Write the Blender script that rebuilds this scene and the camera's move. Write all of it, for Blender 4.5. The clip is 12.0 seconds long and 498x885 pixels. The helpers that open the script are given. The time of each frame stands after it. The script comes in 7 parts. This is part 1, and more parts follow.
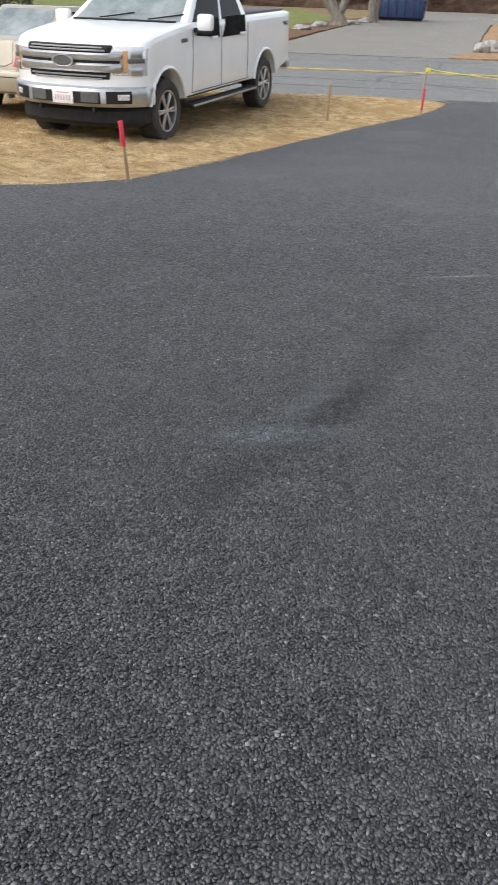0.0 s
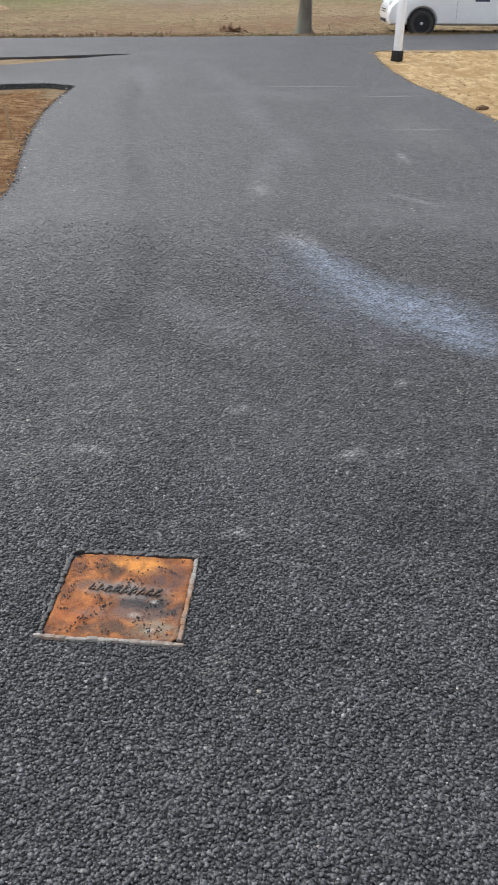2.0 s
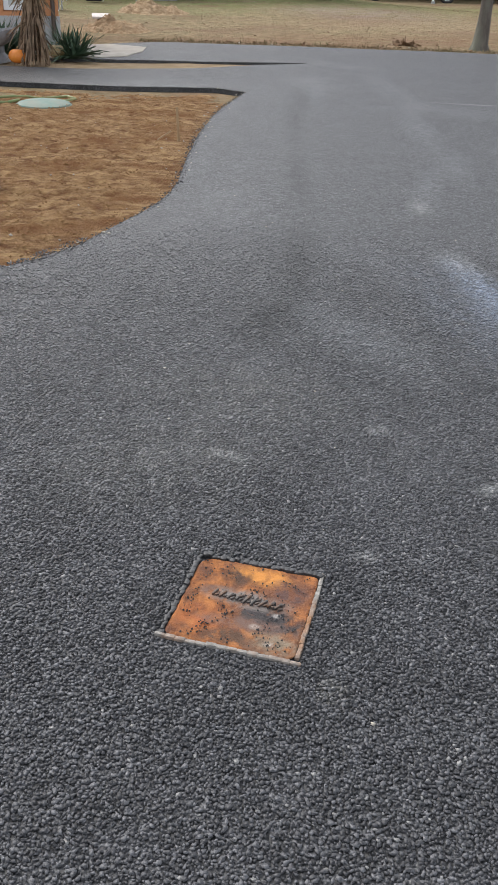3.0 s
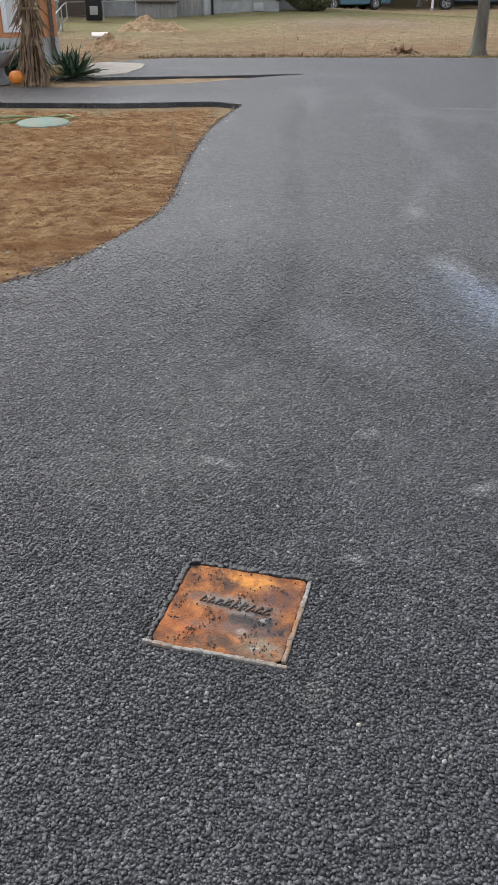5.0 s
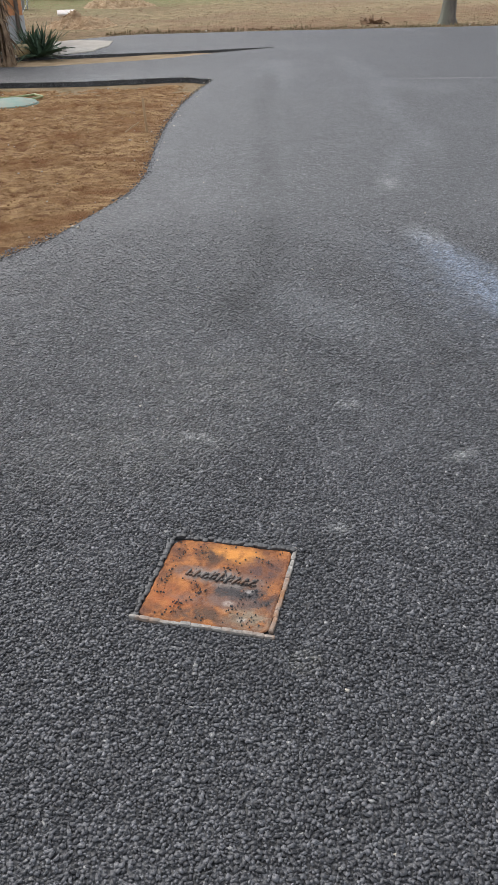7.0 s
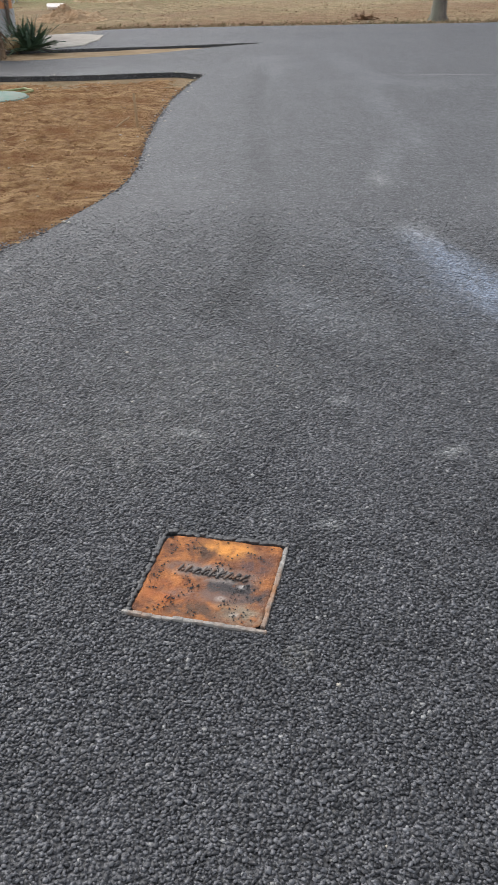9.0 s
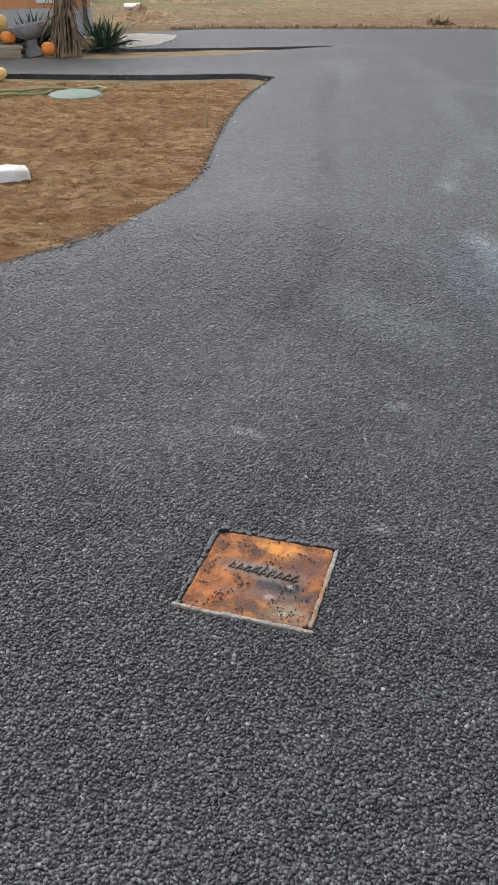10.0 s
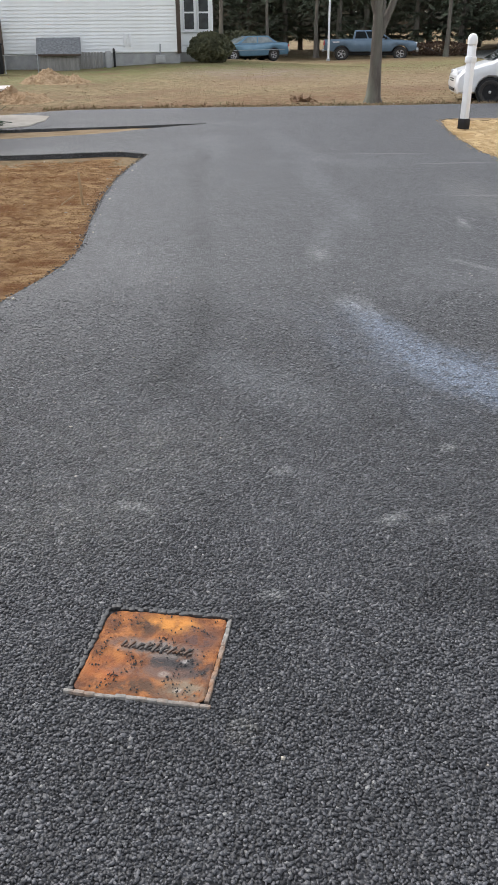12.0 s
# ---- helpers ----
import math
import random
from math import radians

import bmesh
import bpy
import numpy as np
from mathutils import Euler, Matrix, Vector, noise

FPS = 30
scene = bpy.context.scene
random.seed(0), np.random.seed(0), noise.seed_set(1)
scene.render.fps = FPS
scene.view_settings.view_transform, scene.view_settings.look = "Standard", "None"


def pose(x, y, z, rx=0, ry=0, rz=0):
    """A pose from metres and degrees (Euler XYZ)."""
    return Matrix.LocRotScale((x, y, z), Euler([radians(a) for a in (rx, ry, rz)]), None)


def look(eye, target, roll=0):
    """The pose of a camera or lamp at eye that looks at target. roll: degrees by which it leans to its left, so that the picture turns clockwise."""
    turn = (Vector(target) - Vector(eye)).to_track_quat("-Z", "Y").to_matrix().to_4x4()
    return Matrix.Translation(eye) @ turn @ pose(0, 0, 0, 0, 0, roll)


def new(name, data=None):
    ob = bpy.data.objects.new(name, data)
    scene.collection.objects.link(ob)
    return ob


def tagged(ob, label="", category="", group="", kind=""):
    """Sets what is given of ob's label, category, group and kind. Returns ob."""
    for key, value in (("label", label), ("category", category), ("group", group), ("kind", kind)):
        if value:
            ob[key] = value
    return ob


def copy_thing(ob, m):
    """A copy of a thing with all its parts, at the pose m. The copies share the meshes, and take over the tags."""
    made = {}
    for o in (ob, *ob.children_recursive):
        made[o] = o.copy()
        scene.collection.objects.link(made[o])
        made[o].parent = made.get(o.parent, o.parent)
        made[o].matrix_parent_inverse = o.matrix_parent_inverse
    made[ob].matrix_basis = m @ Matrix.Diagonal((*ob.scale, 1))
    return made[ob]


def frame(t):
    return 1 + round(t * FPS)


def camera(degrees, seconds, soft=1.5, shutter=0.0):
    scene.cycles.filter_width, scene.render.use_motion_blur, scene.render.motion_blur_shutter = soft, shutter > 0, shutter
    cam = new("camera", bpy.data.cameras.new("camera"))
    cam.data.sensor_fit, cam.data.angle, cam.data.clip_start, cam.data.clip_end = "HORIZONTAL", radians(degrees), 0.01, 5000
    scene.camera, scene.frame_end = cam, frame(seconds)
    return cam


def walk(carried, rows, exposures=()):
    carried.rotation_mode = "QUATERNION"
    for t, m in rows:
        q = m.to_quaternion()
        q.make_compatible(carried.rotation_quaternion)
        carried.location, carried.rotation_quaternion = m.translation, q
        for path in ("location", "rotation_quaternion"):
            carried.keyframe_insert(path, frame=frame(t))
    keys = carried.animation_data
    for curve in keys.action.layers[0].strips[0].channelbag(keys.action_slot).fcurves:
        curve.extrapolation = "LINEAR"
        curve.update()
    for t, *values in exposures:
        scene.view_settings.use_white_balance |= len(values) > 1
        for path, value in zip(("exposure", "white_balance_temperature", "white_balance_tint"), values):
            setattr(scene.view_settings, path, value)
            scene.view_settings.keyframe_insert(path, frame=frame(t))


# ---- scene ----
cam = camera(32.1, 12.0, soft=1.1, shutter=0.1)
PATH = [
    (0, (-0.208, 0.372, 1.333), (-0.265, 2.154, 0.427), 2.1),
    (0.3, (-0.231, 0.433, 1.435), (-0.533, 2.17, 0.492), 3.8),
    (0.5, (-0.346, 0.595, 1.359), (-0.825, 2.294, 0.417), 2.3),
    (0.8, (-0.477, 0.782, 1.376), (-1.102, 2.428, 0.4255), 1.9),
    (1, (-0.552, 0.868, 1.385), (-1.331, 2.438, 0.42), 1.6),
    (1.3, (-0.689, 0.994, 1.355), (-1.813, 2.324, 0.372), 1.8),
    (1.5, (-0.712, 1.092, 1.361), (-2.063, 2.183, 0.369), 1.7),
    (1.6, (-0.736, 1.149, 1.35), (-2.167, 2.136, 0.361), 2.4),
    (2, (-0.766, 1.27, 1.385), (-2.393, 1.895, 0.405), 0.3),
    (2.5, (-0.782, 1.271, 1.39), (-2.478, 1.705, 0.423), -1.1),
    (3, (-0.802, 1.245, 1.393), (-2.517, 1.593, 0.425), 2.0),
    (3.5, (-0.793, 1.271, 1.388), (-2.504, 1.602, 0.408), 1.9),
    (5.5, (-0.769, 1.319, 1.387), (-2.504, 1.636, 0.444), -0.7),
    (6, (-0.771, 1.317, 1.383), (-2.496, 1.635, 0.423), -0.9),
    (6.5, (-0.772, 1.309, 1.373), (-2.486, 1.646, 0.399), -1.3),
    (7, (-0.766, 1.321, 1.369), (-2.469, 1.674, 0.381), -1.5),
    (8.8, (-0.75, 1.33, 1.357), (-2.404, 1.859, 0.365), -1.0),
    (9, (-0.759, 1.313, 1.375), (-2.452, 1.688, 0.378), -1.0),
    (9.5, (-0.763, 1.289, 1.37), (-2.474, 1.543, 0.366), -0.3),
    (10, (-0.739, 1.303, 1.384), (-2.457, 1.557, 0.391), -0.3),
    (10.5, (-0.743, 1.289, 1.382), (-2.485, 1.576, 0.443), -0.0),
    (11, (-0.743, 1.304, 1.398), (-2.502, 1.622, 0.502), -0.2),
    (11.5, (-0.732, 1.336, 1.399), (-2.463, 1.795, 0.508), 0.1),
    (12, (-0.73, 1.337, 1.401), (-2.464, 1.839, 0.541), -0.6),
]
walk(cam, [(t, look(eye, target, roll)) for t, eye, target, roll in PATH], [(0, 1.05), (0.8, 1.06), (1.5, 1.12), (2.2, 1.20), (12, 1.20)])

# ---------------------------------------------------------------- light
def ss(v):
    v = min(1.0, max(0.0, v))
    return v * v * (3 - 2 * v)


world = bpy.data.worlds.new("overcast_sky")
scene.world = world
world.use_nodes = True
wn, wl = world.node_tree.nodes, world.node_tree.links
sky = wn.new("ShaderNodeTexSky")
sky.sky_type, sky.sun_disc = "NISHITA", False
sky.sun_elevation, sky.sun_rotation = radians(42), radians(242)
sky.dust_density, sky.air_density = 1.5, 1.0
grey = wn.new("ShaderNodeHueSaturation")
grey.inputs["Saturation"].default_value = 0.30
wl.new(sky.outputs[0], grey.inputs["Color"])
wl.new(grey.outputs[0], wn["Background"].inputs["Color"])
wn["Background"].inputs["Strength"].default_value = 0.15
sun = new("sun", bpy.data.lights.new("sun", "SUN"))
sun.data.energy, sun.data.angle, sun.data.color = 0.8, radians(30), (1.0, 0.97, 0.93)
sun.matrix_world = look((0, 0, 30), (6.6, 3.5, 30 - 8.0))


# ---------------------------------------------------------------- materials
def rgb(c):
    return (c, c, c, 1) if isinstance(c, (int, float)) else (*c, 1)


def mat(name, c1, c2=None, scale=6.0, rough=0.8, metal=0.0, bump=0.0, bscale=60.0, detail=6.0, c3=None, scale3=0.7, spec=0.5, lo=0.35, hi=0.65, coat=0.0, stretch=(1, 1, 1), marks=()):
    """A surface with grain at one scale, stains at another, and fine relief."""
    m = bpy.data.materials.new(name)
    m.use_nodes = True
    n, l = m.node_tree.nodes, m.node_tree.links
    b = n["Principled BSDF"]
    b.inputs["Roughness"].default_value, b.inputs["Metallic"].default_value = rough, metal
    b.inputs["Specular IOR Level"].default_value = spec
    b.inputs["Coat Weight"].default_value = coat
    b.inputs["Coat Roughness"].default_value = 0.06
    tc = n.new("ShaderNodeTexCoord")
    mp = n.new("ShaderNodeMapping")
    mp.inputs["Scale"].default_value = stretch
    l.new(tc.outputs["Object"], mp.inputs["Vector"])

    def noise_ramp(sc, a, z, det=detail):
        t = n.new("ShaderNodeTexNoise")
        t.inputs["Scale"].default_value, t.inputs["Detail"].default_value = sc, det
        t.inputs["Roughness"].default_value = 0.65
        l.new(mp.outputs[0], t.inputs["Vector"])
        r = n.new("ShaderNodeMapRange")
        r.inputs["From Min"].default_value, r.inputs["From Max"].default_value = a, z
        l.new(t.outputs["Fac"], r.inputs["Value"])
        return r.outputs[0]

    def mix(f, a, c):
        x = n.new("ShaderNodeMix")
        x.data_type = "RGBA"
        for sock, v in (("A", a), ("B", c)):
            s = [i for i in x.inputs if i.name == sock and i.type == "RGBA"][0]
            if isinstance(v, bpy.types.NodeSocket):
                l.new(v, s)
            else:
                s.default_value = rgb(v)
        fs = [i for i in x.inputs if i.name == "Factor" and i.type == "VALUE"][0]
        if isinstance(f, bpy.types.NodeSocket):
            l.new(f, fs)
        else:
            fs.default_value = f
        return [o for o in x.outputs if o.type == "RGBA"][0]

    col = None
    if c2 is not None:
        col = mix(noise_ramp(scale, lo, hi), c1, c2)
        if c3 is not None:
            col = mix(noise_ramp(scale3, 0.45, 0.7, 3.0), col, c3)
        for mx, my, rx, ry, ang, colour, amount, fine in marks:
            el = n.new("ShaderNodeMapping")
            el.vector_type = "TEXTURE"
            el.inputs["Location"].default_value = (mx, my, 0)
            el.inputs["Rotation"].default_value = (0, 0, radians(ang))
            el.inputs["Scale"].default_value = (rx, ry, 1000)
            l.new(tc.outputs["Object"], el.inputs["Vector"])
            ln = n.new("ShaderNodeVectorMath")
            ln.operation = "LENGTH"
            l.new(el.outputs[0], ln.inputs[0])
            fall = n.new("ShaderNodeMapRange")
            for key, v in (("From Min", 1.0), ("From Max", 0.3), ("To Min", 0.0), ("To Max", amount)):
                fall.inputs[key].default_value = v
            l.new(ln.outputs["Value"], fall.inputs["Value"])
            mul = n.new("ShaderNodeMath")
            mul.operation = "MULTIPLY"
            l.new(fall.outputs[0], mul.inputs[0])
            l.new(noise_ramp(fine, 0.34, 0.60), mul.inputs[1])
            col = mix(mul.outputs[0], col, colour)
        l.new(col, b.inputs["Base Color"])
    else:
        b.inputs["Base Color"].default_value = rgb(c1)
    if bump:
        t = n.new("ShaderNodeTexNoise")
        t.inputs["Scale"].default_value, t.inputs["Detail"].default_value = bscale, 10.0
        t.inputs["Roughness"].default_value = 0.68
        l.new(mp.outputs[0], t.inputs["Vector"])
        u = n.new("ShaderNodeBump")
        u.inputs["Strength"].default_value, u.inputs["Distance"].default_value = 1.0, bump
        l.new(t.outputs["Fac"], u.inputs["Height"])
        l.new(u.outputs[0], b.inputs["Normal"])
    return m


def asphalt(name, c_dark, c_mid, c_light, cell=78.0, relief=0.009, marks=(), loose=False, gloss=(0.36, 0.52), spec=0.55):
    """Bituminous paving: stone chips bound in tar, patches, and chalky scuffs. loose: for stones that are meshes of their own."""
    m = bpy.data.materials.new(name)
    m.use_nodes = True
    n, l = m.node_tree.nodes, m.node_tree.links
    b = n["Principled BSDF"]
    tc = n.new("ShaderNodeTexCoord")
    pos = tc.outputs["Object"]

    def tex(kind, **k):
        t = n.new(kind)
        for key, v in k.items():
            t.inputs[key].default_value = v
        l.new(pos, t.inputs["Vector"])
        return t

    def rng(v, a, z, to0=0.0, to1=1.0):
        r = n.new("ShaderNodeMapRange")
        for key, x in (("From Min", a), ("From Max", z), ("To Min", to0), ("To Max", to1)):
            r.inputs[key].default_value = x
        l.new(v, r.inputs["Value"])
        return r.outputs[0]

    def math_(op, a, c):
        q = n.new("ShaderNodeMath")
        q.operation = op
        for i, v in enumerate((a, c)):
            if isinstance(v, bpy.types.NodeSocket):
                l.new(v, q.inputs[i])
            else:
                q.inputs[i].default_value = v
        return q.outputs[0]

    def mix(f, a, c):
        x = n.new("ShaderNodeMix")
        x.data_type = "RGBA"
        ins = {i.identifier: i for i in x.inputs}
        for key, v in (("A_Color", a), ("B_Color", c)):
            if isinstance(v, bpy.types.NodeSocket):
                l.new(v, ins[key])
            else:
                ins[key].default_value = rgb(v)
        l.new(f, ins["Factor_Float"])
        return [o for o in x.outputs if o.type == "RGBA"][0]

    big = tex("ShaderNodeTexNoise", Scale=0.8, Detail=6.0, Roughness=0.65)
    mid = tex("ShaderNodeTexNoise", Scale=5.0, Detail=7.0, Roughness=0.72)
    fine = tex("ShaderNodeTexNoise", Scale=260.0, Detail=4.0, Roughness=0.7)
    if loose:
        isl = n.new("ShaderNodeNewGeometry").outputs["Random Per Island"]
        chip = math_("POWER", isl, 1.5)
        other = math_("FRACT", math_("MULTIPLY", isl, 37.31), 0.0)
        grip = None
    else:
        v1 = tex("ShaderNodeTexVoronoi", Scale=cell, Randomness=1.0)
        v3 = tex("ShaderNodeTexVoronoi", Scale=cell * 0.42, Randomness=1.0)
        sep, sep3 = n.new("ShaderNodeSeparateColor"), n.new("ShaderNodeSeparateColor")
        l.new(v1.outputs["Color"], sep.inputs[0])
        l.new(v3.outputs["Color"], sep3.inputs[0])
        chip = math_("MULTIPLY", math_("POWER", sep.outputs[0], 1.5), rng(sep3.outputs[0], 0.0, 1.0, 0.45, 1.45))
        other = sep.outputs[1]
        grip = rng(v1.outputs["Distance"], 0.62, 0.30, 0.35, 1.0)
    col = mix(chip, c_dark, c_mid)
    col = mix(math_("MULTIPLY", math_("GREATER_THAN", other, 0.988), 0.6), col, c_light)
    # gaps between chips, fine and coarse, coloured darker than c_dark
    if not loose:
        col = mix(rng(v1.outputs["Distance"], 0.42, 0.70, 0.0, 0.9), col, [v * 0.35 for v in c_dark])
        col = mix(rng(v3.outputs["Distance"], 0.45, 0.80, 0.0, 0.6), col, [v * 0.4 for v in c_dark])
    col = mix(rng(mid.outputs["Fac"], 0.50, 0.72, 0.0, 0.30), col, [v * 1.25 for v in c_mid])
    col = mix(rng(mid.outputs["Fac"], 0.46, 0.30, 0.0, 0.40), col, c_dark)
    col = mix(rng(big.outputs["Fac"], 0.52, 0.72, 0.0, 0.20), col, [v * 1.2 for v in c_mid])
    for (mx, my, rx, ry, ang, colour, amount, soft) in marks:
        mp = n.new("ShaderNodeMapping")
        mp.vector_type = "TEXTURE"
        mp.inputs["Location"].default_value = (mx, my, 0)
        mp.inputs["Rotation"].default_value = (0, 0, radians(ang))
        mp.inputs["Scale"].default_value = (rx, ry, 1000)
        l.new(pos, mp.inputs["Vector"])
        ln = n.new("ShaderNodeVectorMath")
        ln.operation = "LENGTH"
        l.new(mp.outputs[0], ln.inputs[0])
        fall = rng(ln.outputs["Value"], 1.0, 0.15)
        gr = tex("ShaderNodeTexNoise", Scale=9.0 / soft, Detail=8.0, Roughness=0.75)
        f = math_("MULTIPLY", math_("MULTIPLY", fall, rng(gr.outputs["Fac"], 0.36, 0.66)), amount)
        f = math_("MULTIPLY", f, rng(other, 0.0, 0.6, 0.35, 1.0) if loose else grip)
        col = mix(f, col, colour)
    l.new(col, b.inputs["Base Color"])
    l.new(rng(mid.outputs["Fac"], 0.3, 0.75, *gloss), b.inputs["Roughness"])
    b.inputs["Specular IOR Level"].default_value = spec
    u = n.new("ShaderNodeBump")
    if loose:
        u.inputs["Strength"].default_value, u.inputs["Distance"].default_value = 0.6, 0.0015
        l.new(fine.outputs["Fac"], u.inputs["Height"])
    else:
        h = math_("ADD", math_("MULTIPLY", v1.outputs["Distance"], -0.8), math_("MULTIPLY", chip, 0.8))
        h = math_("ADD", h, math_("MULTIPLY", v3.outputs["Distance"], -0.5))
        u.inputs["Strength"].default_value, u.inputs["Distance"].default_value = 0.9, relief
        l.new(h, u.inputs["Height"])
    l.new(u.outputs[0], b.inputs["Normal"])
    return m


CHALK = (0.30, 0.36, 0.46)
SEAM = (0.008, 0.008, 0.009)
DUST = (0.19, 0.185, 0.17)
SCUFF = (0.24, 0.25, 0.26)
PALE = (0.48, 0.48, 0.46)
SCUFFS = [
    # chalk spill: pale head, long body, wide ragged end
    (-5.10, 3.23, 0.30, 0.14, 0, (0.36, 0.37, 0.38), 1.0, 0.4), (-4.75, 3.21, 0.50, 0.16, 2, CHALK, 0.9, 0.45), (-4.25, 3.20, 0.60, 0.22, 0, CHALK, 1.1, 0.5),
    (-3.86, 3.34, 0.55, 0.30, 8, CHALK, 1.2, 0.5), (-3.58, 3.32, 0.28, 0.16, 0, CHALK, 0.9, 0.4), (-4.3, 2.98, 1.1, 0.28, 0, CHALK, 0.28, 0.8),
    # dusty arcs where the rollers turned
    (-4.36, 2.31, 0.60, 0.20, 22, SCUFF, 0.45, 0.5), (-4.02, 2.46, 0.50, 0.30, 20, SCUFF, 0.5, 0.5), (-3.65, 1.80, 0.55, 0.35, 60, DUST, 0.63, 0.8), (-3.20, 1.45, 0.40, 0.50, 20, DUST, 0.63, 0.7),
    (-6.32, 3.47, 0.28, 0.11, -15, PALE, 0.6, 0.5), (-6.9, 3.75, 0.9, 0.14, -22, SCUFF, 0.5, 0.7), (-7.64, 4.25, 1.0, 0.20, -18, SCUFF, 0.55, 0.8), (-9.4, 4.6, 1.6, 0.22, -14, SCUFF, 0.5, 1.0),
    (-12.2, 5.3, 2.4, 0.28, -8, SCUFF, 0.45, 1.3), (-12.5, 4.3, 2.2, 0.22, -14, SCUFF, 0.40, 1.3), (-8.0, 5.7, 1.6, 0.35, -15, DUST, 0.6, 1.0), (-6.94, 4.93, 0.30, 0.06, -20, PALE, 0.7, 0.5),
    (-5.70, 4.32, 0.30, 0.05, 20, PALE, 0.6, 0.4), (-8.0, 5.73, 0.06, 0.35, -20, PALE, 0.6, 0.5),
    (-2.0, 3.66, 0.85, 0.18, 10, DUST, 0.6, 0.7), (-3.05, 3.88, 0.55, 0.16, 12, DUST, 0.83, 0.7), (-1.78, 4.38, 0.55, 0.14, 30, DUST, 0.75, 0.7), (-2.98, 3.40, 0.5, 0.12, 5, DUST, 0.6, 0.6),
    # seams between the paver's passes
    (-9.9, 3.45, 2.0, 0.15, -13, SEAM, 1.7, 0.8), (-7.2, 2.84, 1.5, 0.15, -12, SEAM, 1.7, 0.8), (-5.3, 2.4, 1.0, 0.15, -16, SEAM, 1.7, 0.7), (-4.4, 2.05, 0.5, 0.15, -24, SEAM, 1.7, 0.6),
    (-2.18, 3.15, 0.75, 0.105, 68, SEAM, 1.36, 0.5), (-1.88, 3.95, 0.60, 0.09, 66, SEAM, 1.19, 0.5), (-2.30, 2.96, 0.30, 0.16, 15, SEAM, 1.36, 0.5), (-2.45, 2.45, 0.45, 0.20, 40, SEAM, 0.85, 0.6),
    (0.02, 3.30, 0.65, 0.135, 62, SEAM, 1.7, 0.45), (-0.33, 2.75, 0.30, 0.12, 60, SEAM, 1.36, 0.45), (0.34, 4.05, 0.45, 0.12, 68, SEAM, 1.36, 0.5), (-2.42, 1.60, 0.36, 0.34, 20, SEAM, 0.94, 0.5),
    (-0.20, 3.06, 0.34, 0.10, 12, (0.20, 0.25, 0.27), 0.8, 0.4), (-0.08, 3.36, 0.30, 0.09, 62, (0.13, 0.17, 0.18), 0.5, 0.5), (0.78, 5.18, 0.32, 0.022, 15, PALE, 0.9, 0.4),
    (-11.6, 3.95, 1.6, 0.14, -14, SEAM, 1.53, 0.9), (-16.4, 8.0, 0.35, 6.0, -13, SEAM, 0.85, 1.5), (-10.0, 6.55, 0.05, 0.55, -14, PALE, 1.0, 0.4), (-11.1, 6.0, 0.05, 0.75, -20, PALE, 0.9, 0.5),
    # fresher, blacker walk between the bed and the strip
    (-13.75, -0.2, 1.5, 5.2, 6, (0.016, 0.016, 0.018), 3.0, 3.0),
    # single worn spots
    (-3.30, 2.20, 0.045, 0.05, 20, PALE, 1.0, 0.4), (-2.88, 2.43, 0.04, 0.07, 20, PALE, 1.0, 0.4), (-2.83, 2.56, 0.03, 0.05, 20, PALE, 0.9, 0.4), (-3.29, 2.85, 0.04, 0.05, 20, PALE, 0.9, 0.4),
    (-3.19, 1.67, 0.04, 0.10, -40, PALE, 0.9, 0.4), (-2.60, 1.94, 0.04, 0.05, 0, PALE, 0.8, 0.3), (-2.13, 1.72, 0.06, 0.05, 0, (0.40, 0.38, 0.32), 0.4, 0.2)]
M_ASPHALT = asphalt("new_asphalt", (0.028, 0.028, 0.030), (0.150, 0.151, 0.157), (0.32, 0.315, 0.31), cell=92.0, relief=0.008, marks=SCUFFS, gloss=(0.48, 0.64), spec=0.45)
M_CHIPSTONE = asphalt("tarred_stone_chips", (0.021, 0.021, 0.0235), (0.126, 0.126, 0.134), (0.34, 0.335, 0.32), marks=SCUFFS, loose=True)
M_CRUMB = mat("tarry_crumbs", (0.008, 0.008, 0.009), (0.045, 0.045, 0.047), scale=40, rough=0.55)
M_STREET = asphalt("old_street_asphalt", (0.19, 0.187, 0.178), (0.32, 0.315, 0.30), (0.48, 0.475, 0.46), cell=60.0, relief=0.002, gloss=(0.6, 0.75), spec=0.35)
M_FARDRIVE = asphalt("weathered_drive_asphalt", (0.24, 0.222, 0.192), (0.40, 0.372, 0.33), (0.56, 0.53, 0.49), cell=60.0, relief=0.002, gloss=(0.65, 0.8), spec=0.3)
M_VERGE = mat("leafy_sand_verge", (0.24, 0.14, 0.075), (0.42, 0.28, 0.17), scale=3, rough=0.95, bump=0.03, bscale=12, spec=0.2)
M_DIRT = mat("loose_yellow_fill", (0.29, 0.18, 0.078), (0.62, 0.46, 0.25), scale=6.5, rough=0.95, bump=0.055, bscale=24, detail=14.0, c3=(0.40, 0.26, 0.115), scale3=1.4, spec=0.2, lo=0.33, hi=0.60, stretch=(0.75, 1.2, 1))
M_BED = mat("raked_brown_soil", (0.15, 0.066, 0.023), (0.43, 0.27, 0.128), scale=9.0, rough=0.95, bump=0.075, bscale=36, detail=14.0, c3=(0.20, 0.088, 0.029), scale3=1.6, spec=0.2, stretch=(1.5, 0.7, 1), lo=0.37, hi=0.60)
M_STRIP = mat("sandy_strip_soil", (0.22, 0.15, 0.08), (0.33, 0.245, 0.15), scale=4, rough=0.95, bump=0.012, bscale=30, spec=0.2)
